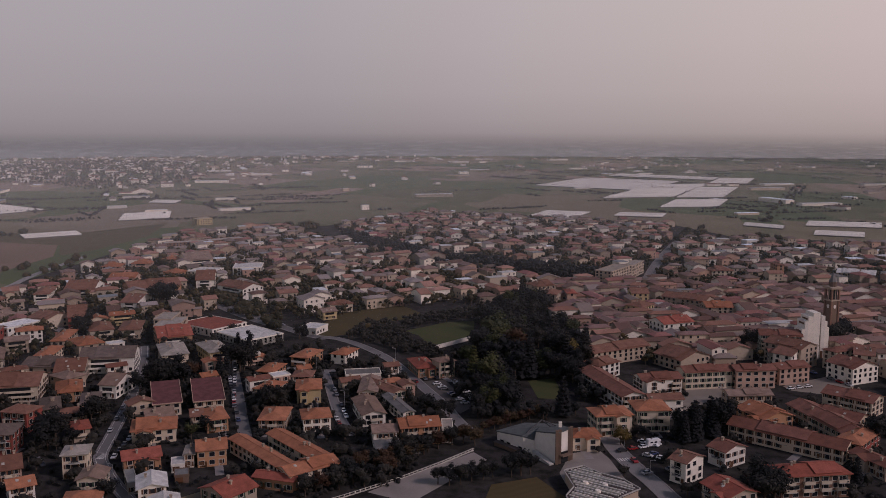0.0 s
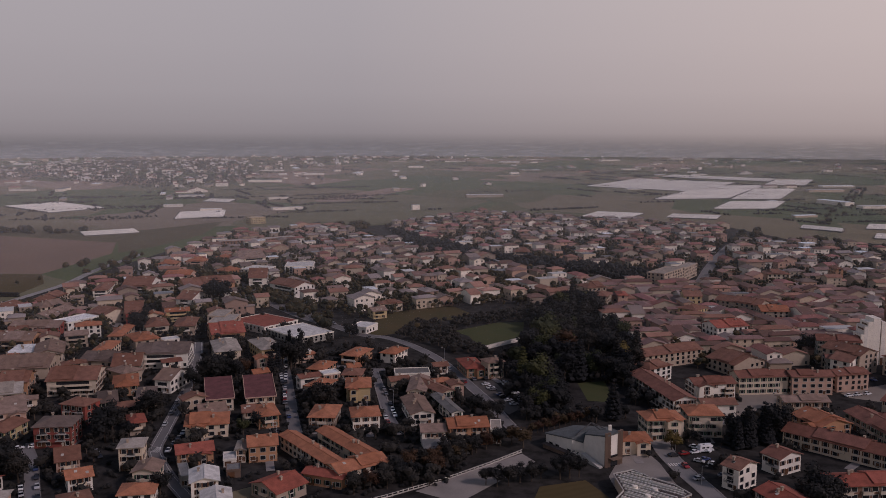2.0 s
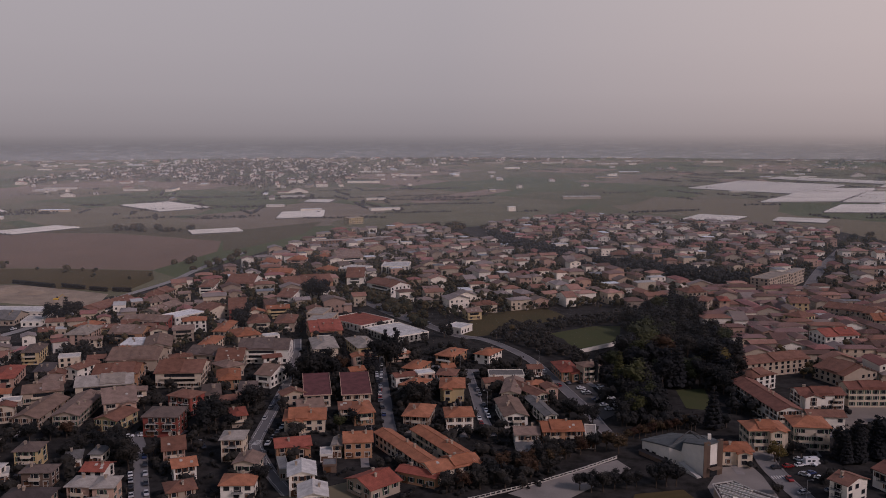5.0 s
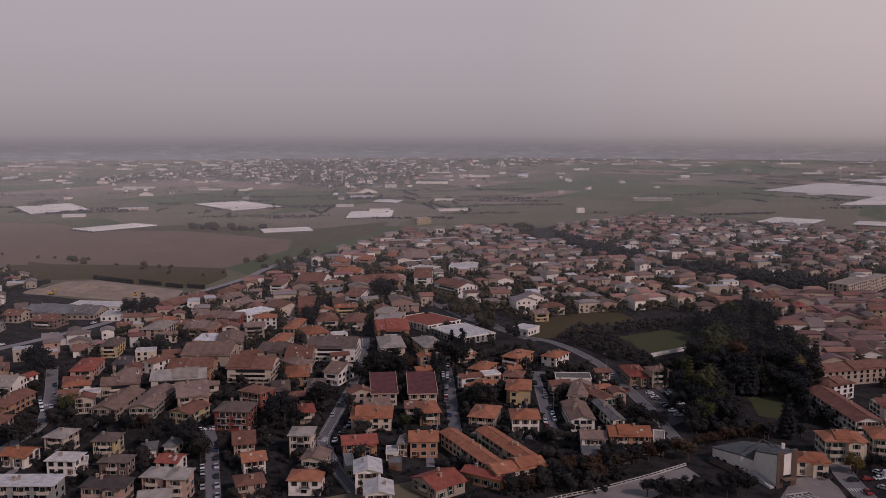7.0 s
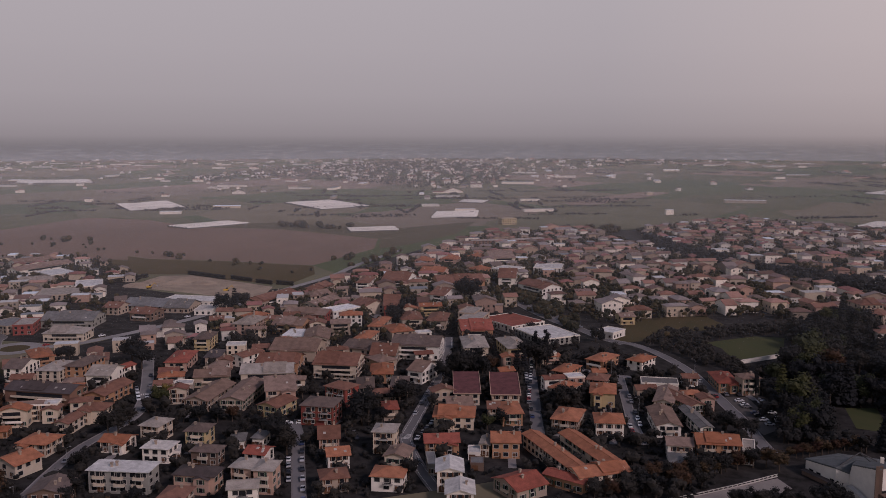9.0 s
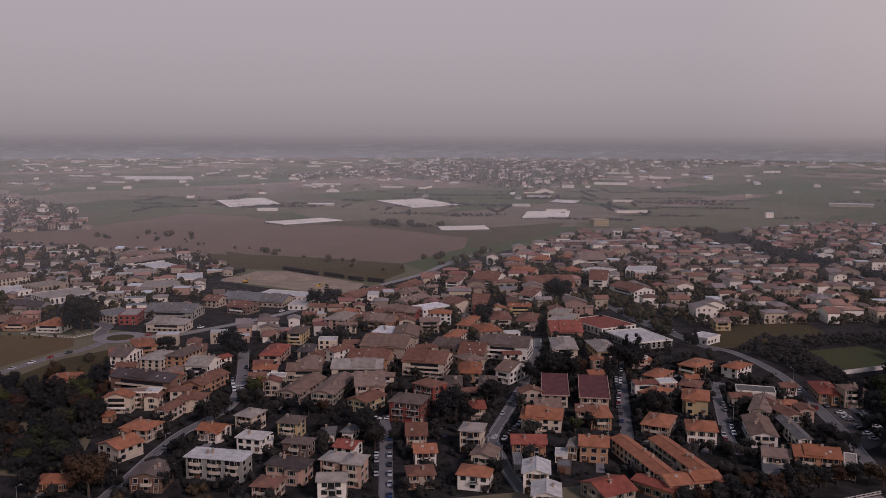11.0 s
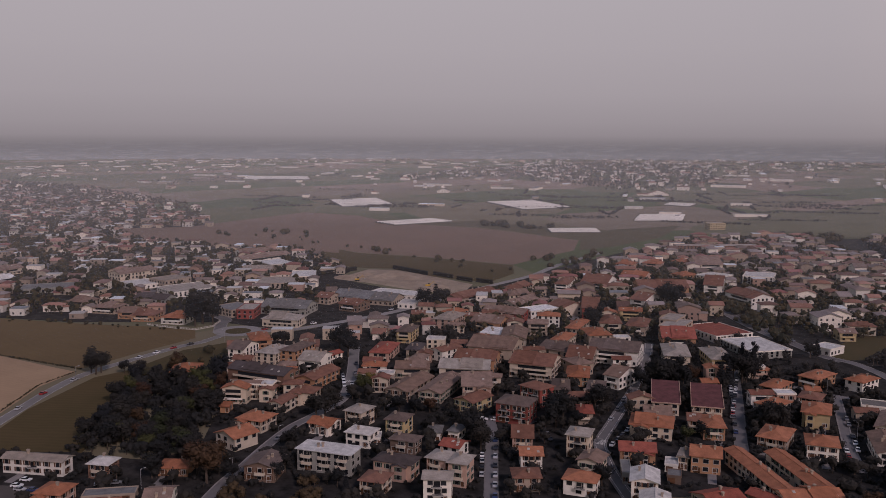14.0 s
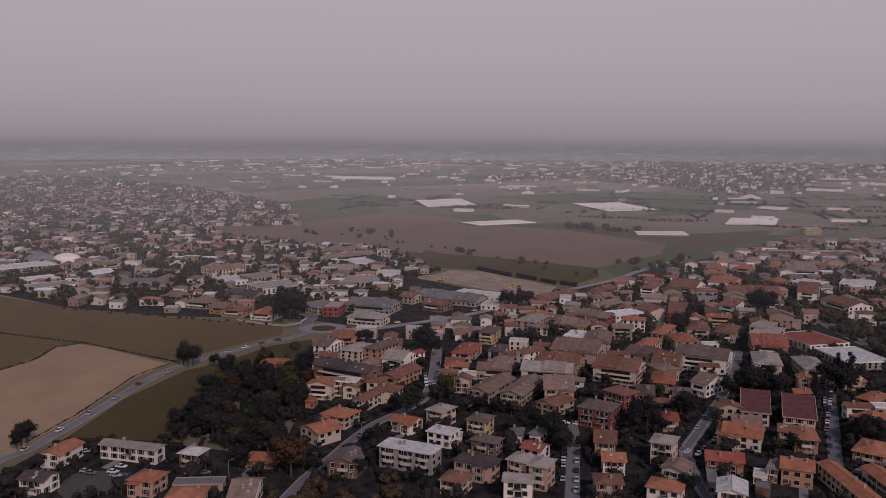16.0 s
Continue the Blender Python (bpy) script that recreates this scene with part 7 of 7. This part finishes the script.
# ---- single buildings and street furniture ----
assembly_hall()
glazed_pavilion([(43.8, 299.9), (51.5, 304.2), (56.5, 297.3), (63.9, 291.2), (67.9, 283.4), (60.0, 276.8), (54.1, 271.0), (42.1, 271.0), (41.5, 277.7), (45.3, 285.2)], (21.15, -15.10))
campanile(234.6, 513.4, 18)
camper(85.2, 335.8, 15)
church_tower([(200.6, 473.0), (216.3, 474.5)])
balustrade([(-42.8, 279.4), (-34.9, 285.4), (-17.1, 300.1), (-0.8, 316.4), (12.2, 330.7)])
balustrade([(-472.9, 365.5), (-447, 368.6), (-434.3, 372.4), (-432.4, 385.5), (-440.9, 399.9)], "white post-and-rail fence along the field edge", "fence")
earth_heap(-488.0, 589.7, 9, 2.5)
earth_heap(-484.4, 609.6, 10, 3)
earth_heap(-466.9, 607.9, 8, 2.2)
earth_heap(-462.2, 624.5, 14, 3.5)
earth_heap(-440.3, 618.5, 10, 2.5)
earth_heap(-401.8, 601.5, 8, 2)
earth_heap(-397.9, 583.3, 9, 2)
earth_heap(-390.3, 597.0, 7, 2)
excavator(-468.8, 582.0)
excavator(-400.7, 591.5)
zebra(70.9, 321.1, 0, 7)
zebra(-132.6, 323.8, 0, 6)
zebra(-275.0, 336.3, 0, 6)
street_lamp(-250.6, 188.1)
street_lamp(-231.9, 214.0)
street_lamp(-242.3, 249.1)
street_lamp(-93.5, 403.9)
street_lamp(-45.3, 386.6)
street_lamp(-57.4, 466.6)
street_lamp(-205.9, 361.9)
street_lamp(73.3, 335.8)
street_lamp(75.4, 301.3)
street_lamp(-345.1, 174.5)
street_lamp(-393.1, 258.7)
street_lamp(-393.7, 360.1)
street_lamp(-26.2, 466.7)
street_lamp(-67.4, 449.2)
street_lamp(-145.5, 388.8)
street_lamp(-118.4, 297.2)
dome(-834.3, 409.4, 13, "grey")
dome(-815.0, 426.2, 12, "white")
sheet("terrace", [(-26.5, 290.1), (-10.2, 307.5), (12.2, 328.8), (17.1, 320.5), (3.4, 301.2), (-8.5, 284.5), (-16.3, 284.5)], 0.14, PAVING, "pale paved terrace below the balustrade", "terrace")
sheet("plaza", [(43.3, 307.6), (50.4, 327.7), (62.2, 331.4), (64.6, 322.3), (68.4, 284.1), (58.3, 277.3), (45.7, 281.8)], 0.12, PAVING, "pale paved forecourt of the hall", "plaza")
field_wall([(-4.1, 494.0), (18.5, 518.1)])
W1 = [(-2491.6, 1120.3), (-2634.3, 886.5), (-6659.7, 7431.5), (-3070.1, 14688.7), (-417.6, 2031.7), (-987.8, 1663.4), (-1177.8, 1314), (-1382.3, 1286.8), (-2080.6, 1445.4)]
FIELDS_WEST = [(-1382.3, 1286.8), (-1177.8, 1314), (-987.8, 1663.4), (-417.6, 2031.7), (-279.1, 1370.4), (-506.2, 1166.6), (-811.5, 1186.1), (-986.5, 1100.6), (-1003.1, 982.5)]
FIELDS_EAST = [(-149.4, 1392.3), (127.1, 1676.1), (274.4, 2887.1), (1062, 2989.5), (513.4, 1397.5), (825.8, 1304.4), (667.5, 1051.1), (330.2, 1209.7), (200.3, 1415.8)]
EAST_PLAIN = [(-149.4, 1392.3), (-450.5, 2068.7), (-2386.1, 7604.1), (4965.3, 7927.6), (825.8, 1304.4), (508.8, 1397.5), (1095.8, 3085.2), (282.8, 2976.3), (129.4, 1706)]

# ---- the town beyond, woods and gardens ----
near_suburb = spots_in(SUBURB, (20.5, 24), 28, 10.6, 6.6, 11, 0.08, 0.92, 0.24)
near_suburb.sort(key=lambda q: math.hypot(q[0], q[1]))
for x, y, turn, w, d, h, flat in near_suburb[:12]:
    house(x, y, turn - (90 if turn > 70 else 0), w, d, h, "flat" if flat else rng.choice(("hip", "hip", "gx", "gy")), rng.choice(("white", "cream", "tan", "pink", "yellow")), "light" if flat else rng.choice(("orange", "brown", "pinkish", "brown")), False)
infill = spots_in(NEAR_BACK, (13, 14), 30, 8.0, 4.4, 71, 0.1, 0.95, 0.4, 0.4)
for x, y, turn, w, d, h, flat in infill[::3][:16]:
    house(x, y, turn - (90 if turn > 70 else 0), w, d, h, "flat" if flat else rng.choice(("hip", "gx", "gx", "gy")), rng.choice(("white", "cream", "tan", "pink", "cream")), "light" if flat else rng.choice(("orange", "brown", "pinkish", "brown", "red")), False)
between = [q for q in spots_in(NEAR, (12, 13), 30, 7.6, 5.4, 91, 0.08, 0.95, 0.45, 0.9) + spots_in(NEAR_EAST, (12, 13), 20, 7.6, 5.4, 92, 0.08, 0.95, 0.45, 0.9) if not any(inside(q[:2], z) for z in (WOOD, AUTUMN, GROVE, PARK, TERRACE))]
between = [q for q in between if math.hypot(q[0], q[1]) > 395]
between.sort(key=lambda q: math.hypot(q[0], q[1]))
for x, y, turn, w, d, h, flat in between[:30]:
    house(x, y, turn - (90 if turn > 70 else 0), w, d, h, "flat" if flat else rng.choice(("hip", "gx", "gx", "gy")), rng.choice(("white", "cream", "tan", "pink", "cream", "orange")), "light" if flat else rng.choice(("orange", "brown", "pinkish", "brown", "russet")), False)
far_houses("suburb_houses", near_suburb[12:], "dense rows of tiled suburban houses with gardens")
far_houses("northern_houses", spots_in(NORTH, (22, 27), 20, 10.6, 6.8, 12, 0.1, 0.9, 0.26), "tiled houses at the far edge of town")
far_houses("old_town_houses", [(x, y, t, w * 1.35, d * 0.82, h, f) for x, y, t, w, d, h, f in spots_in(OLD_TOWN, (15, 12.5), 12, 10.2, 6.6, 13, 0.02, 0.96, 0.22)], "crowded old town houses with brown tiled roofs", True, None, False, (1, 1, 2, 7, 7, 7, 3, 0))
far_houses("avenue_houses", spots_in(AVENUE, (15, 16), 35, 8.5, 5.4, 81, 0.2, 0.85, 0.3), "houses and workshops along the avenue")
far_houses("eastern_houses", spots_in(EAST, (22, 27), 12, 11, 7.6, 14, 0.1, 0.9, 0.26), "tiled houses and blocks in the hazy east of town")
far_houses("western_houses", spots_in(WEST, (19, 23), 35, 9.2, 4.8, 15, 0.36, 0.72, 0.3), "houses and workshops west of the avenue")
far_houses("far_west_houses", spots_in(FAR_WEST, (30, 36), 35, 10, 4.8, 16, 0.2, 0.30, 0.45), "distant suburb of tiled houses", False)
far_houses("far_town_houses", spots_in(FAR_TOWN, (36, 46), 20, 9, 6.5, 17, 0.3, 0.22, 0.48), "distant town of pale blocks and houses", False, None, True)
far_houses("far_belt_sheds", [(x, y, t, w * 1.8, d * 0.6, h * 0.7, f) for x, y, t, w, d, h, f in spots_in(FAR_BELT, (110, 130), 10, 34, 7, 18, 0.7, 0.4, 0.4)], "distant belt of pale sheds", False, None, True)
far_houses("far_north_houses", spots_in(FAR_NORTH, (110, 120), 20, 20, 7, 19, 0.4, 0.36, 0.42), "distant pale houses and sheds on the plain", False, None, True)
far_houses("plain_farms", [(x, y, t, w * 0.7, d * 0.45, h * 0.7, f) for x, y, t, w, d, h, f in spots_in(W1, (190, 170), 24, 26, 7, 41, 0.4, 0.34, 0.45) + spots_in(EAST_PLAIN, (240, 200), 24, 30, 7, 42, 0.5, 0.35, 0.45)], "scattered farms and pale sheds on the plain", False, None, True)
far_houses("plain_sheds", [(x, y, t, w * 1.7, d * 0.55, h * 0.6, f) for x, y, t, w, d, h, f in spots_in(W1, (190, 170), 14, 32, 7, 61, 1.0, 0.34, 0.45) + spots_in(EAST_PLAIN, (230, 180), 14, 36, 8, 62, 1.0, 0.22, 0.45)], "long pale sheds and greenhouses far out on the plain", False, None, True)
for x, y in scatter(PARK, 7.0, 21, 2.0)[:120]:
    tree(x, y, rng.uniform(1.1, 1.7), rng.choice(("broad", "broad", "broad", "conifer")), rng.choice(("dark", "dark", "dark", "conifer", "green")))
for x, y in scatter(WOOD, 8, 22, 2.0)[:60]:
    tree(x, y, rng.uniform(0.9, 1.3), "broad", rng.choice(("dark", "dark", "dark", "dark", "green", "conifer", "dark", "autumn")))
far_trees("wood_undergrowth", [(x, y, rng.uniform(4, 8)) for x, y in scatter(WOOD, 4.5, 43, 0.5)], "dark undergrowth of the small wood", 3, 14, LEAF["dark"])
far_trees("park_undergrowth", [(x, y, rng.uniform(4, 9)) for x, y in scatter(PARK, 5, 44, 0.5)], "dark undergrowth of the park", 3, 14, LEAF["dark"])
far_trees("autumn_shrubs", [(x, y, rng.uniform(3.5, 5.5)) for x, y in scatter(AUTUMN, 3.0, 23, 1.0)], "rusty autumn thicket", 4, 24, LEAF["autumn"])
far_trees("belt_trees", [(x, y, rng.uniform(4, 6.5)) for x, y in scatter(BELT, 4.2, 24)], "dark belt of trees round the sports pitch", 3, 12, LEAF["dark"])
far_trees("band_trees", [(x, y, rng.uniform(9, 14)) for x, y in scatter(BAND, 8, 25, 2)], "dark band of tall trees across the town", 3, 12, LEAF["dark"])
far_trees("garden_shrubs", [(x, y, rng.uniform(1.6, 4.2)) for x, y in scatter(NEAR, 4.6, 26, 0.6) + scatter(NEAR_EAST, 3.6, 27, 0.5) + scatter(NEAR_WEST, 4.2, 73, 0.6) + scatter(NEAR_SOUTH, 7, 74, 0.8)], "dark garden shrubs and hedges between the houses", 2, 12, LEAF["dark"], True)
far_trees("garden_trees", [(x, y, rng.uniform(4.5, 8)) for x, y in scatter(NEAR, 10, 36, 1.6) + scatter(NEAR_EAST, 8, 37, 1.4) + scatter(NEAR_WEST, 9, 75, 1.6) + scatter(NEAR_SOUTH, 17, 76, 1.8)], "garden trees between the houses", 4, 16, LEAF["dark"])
far_trees("suburb_trees", [(x, y, rng.uniform(4, 9)) for p, k in ((SUBURB, 28), (NORTH, 29), (OLD_TOWN, 30), (EAST, 31), (WEST, 32), (FAR_WEST, 33)) for x, y in scatter(p, 11 if k == 33 else 7.6 if k == 32 else 5.9 if k in (28, 29, 31) else 9, k, 1)], "trees between the houses of the town", 2, 6)
far_houses("plain_cottages", spots_in(W1, (75, 65), 30, 8, 5, 63, 0.3, 0.10, 0.48) + spots_in(EAST_PLAIN, (130, 110), 30, 8, 6, 64, 0.3, 0.09, 0.48), "small pale houses dotted over the plain", False, None, True)
far_houses("field_sheds", [(x, y, t, w * 1.6, d * 0.6, h * 0.6, f) for x, y, t, w, d, h, f in spots_in(FIELDS_WEST, (120, 90), 24, 20, 6, 65, 0.7, 0.35, 0.45) + spots_in(FIELDS_EAST, (150, 110), 14, 20, 6, 66, 0.7, 0.22, 0.45)], "low sheds and farmhouses among the fields", False, None, True)
far_trees("row_trees", ROW_TREES, "rows of trees along roads and ditches", 5, 14, None, True)


def hedgerows(poly, count, seed, gap, most):
    r = random.Random(seed)
    xs, ys = [p[0] for p in poly], [p[1] for p in poly]
    got = []
    for _ in range(count):
        x, y = r.uniform(min(xs), max(xs)), r.uniform(min(ys), max(ys))
        if not inside((x, y), poly):
            continue
        a = radians(24 + r.choice((0, 90)) + r.uniform(-10, 10))
        step = r.uniform(*gap)
        for k in range(r.randint(8, most)):
            d = k * step
            px, py = x + math.cos(a) * d + r.uniform(-3, 3), y + math.sin(a) * d + r.uniform(-3, 3)
            if free(px, py, 1):
                got.append((px, py, r.uniform(5, 13)))
    return got


near_plain = hedgerows(FIELDS_WEST, 170, 53, (2.4, 3.4), 60) + hedgerows(FIELDS_EAST, 130, 54, (2.4, 3.4), 60)
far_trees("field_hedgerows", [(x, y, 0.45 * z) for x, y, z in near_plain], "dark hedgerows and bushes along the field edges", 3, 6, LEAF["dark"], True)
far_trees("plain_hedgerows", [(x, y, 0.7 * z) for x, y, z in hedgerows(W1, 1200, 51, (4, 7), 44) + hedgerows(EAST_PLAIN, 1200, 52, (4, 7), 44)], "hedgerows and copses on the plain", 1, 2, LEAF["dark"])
far_trees("far_town_trees", [(x, y, rng.uniform(7, 13)) for p, st, k in ((FAR_TOWN, 20, 91), (FAR_NORTH, 42, 92), (FAR_BELT, 34, 93)) for x, y in scatter(p, st, k, 2)], "trees among the houses of the distant towns", 1, 3)


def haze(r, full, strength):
    """An upright translucent ring round the camera that stands in for evening haze, lit by the sky; its opacity, fitted
    to the camera's rays, grows above the ground and fades out below eye level.
    """
    m = bpy.data.materials.new("haze_ring_sheet")
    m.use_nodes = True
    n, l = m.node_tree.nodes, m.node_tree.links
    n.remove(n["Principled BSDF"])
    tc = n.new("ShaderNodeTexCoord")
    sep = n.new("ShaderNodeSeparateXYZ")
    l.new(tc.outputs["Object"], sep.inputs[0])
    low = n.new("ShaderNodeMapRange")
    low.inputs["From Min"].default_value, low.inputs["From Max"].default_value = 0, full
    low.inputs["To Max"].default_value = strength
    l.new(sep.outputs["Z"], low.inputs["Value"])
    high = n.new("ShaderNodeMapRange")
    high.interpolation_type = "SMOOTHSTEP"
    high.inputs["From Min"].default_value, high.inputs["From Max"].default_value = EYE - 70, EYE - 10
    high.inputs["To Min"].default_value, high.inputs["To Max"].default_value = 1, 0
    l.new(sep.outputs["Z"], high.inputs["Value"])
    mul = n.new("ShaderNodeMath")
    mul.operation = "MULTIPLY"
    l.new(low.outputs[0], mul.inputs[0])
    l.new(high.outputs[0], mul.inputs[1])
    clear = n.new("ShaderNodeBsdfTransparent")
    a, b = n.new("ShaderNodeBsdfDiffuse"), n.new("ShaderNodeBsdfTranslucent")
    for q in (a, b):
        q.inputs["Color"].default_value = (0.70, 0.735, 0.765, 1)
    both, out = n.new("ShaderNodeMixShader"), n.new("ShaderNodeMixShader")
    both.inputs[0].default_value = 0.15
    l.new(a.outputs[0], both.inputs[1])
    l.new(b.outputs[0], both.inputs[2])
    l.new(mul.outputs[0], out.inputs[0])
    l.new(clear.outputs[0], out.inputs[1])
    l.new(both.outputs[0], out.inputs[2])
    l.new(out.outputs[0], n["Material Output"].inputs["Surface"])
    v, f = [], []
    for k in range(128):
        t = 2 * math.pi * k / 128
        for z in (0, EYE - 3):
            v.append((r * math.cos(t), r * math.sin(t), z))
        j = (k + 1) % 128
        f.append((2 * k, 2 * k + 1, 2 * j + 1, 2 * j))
    tagged(new("haze", mesh_of("haze", v, f, m)), "upright translucent ring round the camera, standing in for evening haze", "haze", kind="structure")


# Ramps are fitted to the camera's sight lines, so the stand-in haze deepens smoothly.
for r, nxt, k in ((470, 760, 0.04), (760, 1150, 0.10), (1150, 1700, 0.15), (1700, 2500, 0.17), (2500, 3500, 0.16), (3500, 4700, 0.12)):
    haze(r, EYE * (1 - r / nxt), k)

def sky_backdrop():
    """A glowing ring for the hazy evening sky near the horizon: paler and warmer towards the sun; below eye level its
    colours paint the far plain and its haze.
    """
    m = bpy.data.materials.new("sky_and_painted_plain")
    m.use_nodes = True
    n, l = m.node_tree.nodes, m.node_tree.links
    n.remove(n["Principled BSDF"])
    em = n.new("ShaderNodeEmission")
    tc = n.new("ShaderNodeTexCoord")
    sep = n.new("ShaderNodeSeparateXYZ")
    l.new(tc.outputs["Object"], sep.inputs[0])
    up = n.new("ShaderNodeMapRange")
    up.inputs["From Min"].default_value, up.inputs["From Max"].default_value = 0, 1000
    l.new(sep.outputs["Z"], up.inputs["Value"])
    ramp = n.new("ShaderNodeValToRGB")
    e = ramp.color_ramp.elements
    # The lowest, darker tones paint the hazy plain below the horizon.
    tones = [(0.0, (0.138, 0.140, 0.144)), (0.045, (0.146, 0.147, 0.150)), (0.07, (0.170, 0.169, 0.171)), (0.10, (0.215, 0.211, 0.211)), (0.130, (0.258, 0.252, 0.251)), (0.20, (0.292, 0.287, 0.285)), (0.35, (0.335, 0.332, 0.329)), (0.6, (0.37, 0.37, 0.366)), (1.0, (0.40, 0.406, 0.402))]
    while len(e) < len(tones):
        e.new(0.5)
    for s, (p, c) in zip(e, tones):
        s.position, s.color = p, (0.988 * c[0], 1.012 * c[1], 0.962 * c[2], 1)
    l.new(up.outputs[0], ramp.inputs[0])
    # Streaks below eye level: far fields and pale sheds painted into the glow.
    mp = n.new("ShaderNodeMapping")
    mp.inputs["Scale"].default_value = (0.011, 0.011, 0.22)
    l.new(tc.outputs["Object"], mp.inputs["Vector"])
    streak = n.new("ShaderNodeTexNoise")
    streak.inputs["Scale"].default_value = 1.0
    streak.inputs["Detail"].default_value = 6
    l.new(mp.outputs[0], streak.inputs["Vector"])
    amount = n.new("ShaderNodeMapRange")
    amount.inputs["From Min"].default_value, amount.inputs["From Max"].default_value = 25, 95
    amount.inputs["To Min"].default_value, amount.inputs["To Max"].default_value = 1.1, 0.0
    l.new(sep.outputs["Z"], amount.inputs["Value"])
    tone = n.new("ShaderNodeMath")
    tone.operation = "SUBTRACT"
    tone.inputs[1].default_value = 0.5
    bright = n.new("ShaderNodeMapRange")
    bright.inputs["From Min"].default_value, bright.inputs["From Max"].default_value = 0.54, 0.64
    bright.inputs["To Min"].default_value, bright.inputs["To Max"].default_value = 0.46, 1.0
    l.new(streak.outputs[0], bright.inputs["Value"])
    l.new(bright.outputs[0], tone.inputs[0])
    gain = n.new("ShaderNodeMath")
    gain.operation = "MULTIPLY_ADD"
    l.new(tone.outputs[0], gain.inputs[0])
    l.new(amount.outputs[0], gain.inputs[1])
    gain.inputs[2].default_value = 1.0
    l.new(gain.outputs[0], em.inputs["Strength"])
    side = n.new("ShaderNodeMapRange")
    side.inputs["From Min"].default_value, side.inputs["From Max"].default_value = -800, 4200
    l.new(sep.outputs["X"], side.inputs["Value"])
    mix = n.new("ShaderNodeMix")
    mix.data_type = "RGBA"
    mix.blend_type = "MULTIPLY"
    mix.inputs["B"].default_value = (1.72, 1.52, 1.34, 1)
    l.new(side.outputs[0], mix.inputs["Factor"])
    l.new(ramp.outputs[0], mix.inputs["A"])
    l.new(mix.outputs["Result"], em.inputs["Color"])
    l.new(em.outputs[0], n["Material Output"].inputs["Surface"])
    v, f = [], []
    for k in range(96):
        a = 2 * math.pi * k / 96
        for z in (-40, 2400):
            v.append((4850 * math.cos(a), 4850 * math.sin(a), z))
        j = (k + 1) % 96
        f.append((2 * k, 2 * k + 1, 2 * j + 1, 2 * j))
    tagged(new("backdrop", mesh_of("backdrop", v, f, m)), "glowing mauve-grey evening sky, with hazy far plain painted below the horizon", "sky", kind="structure")


sky_backdrop()
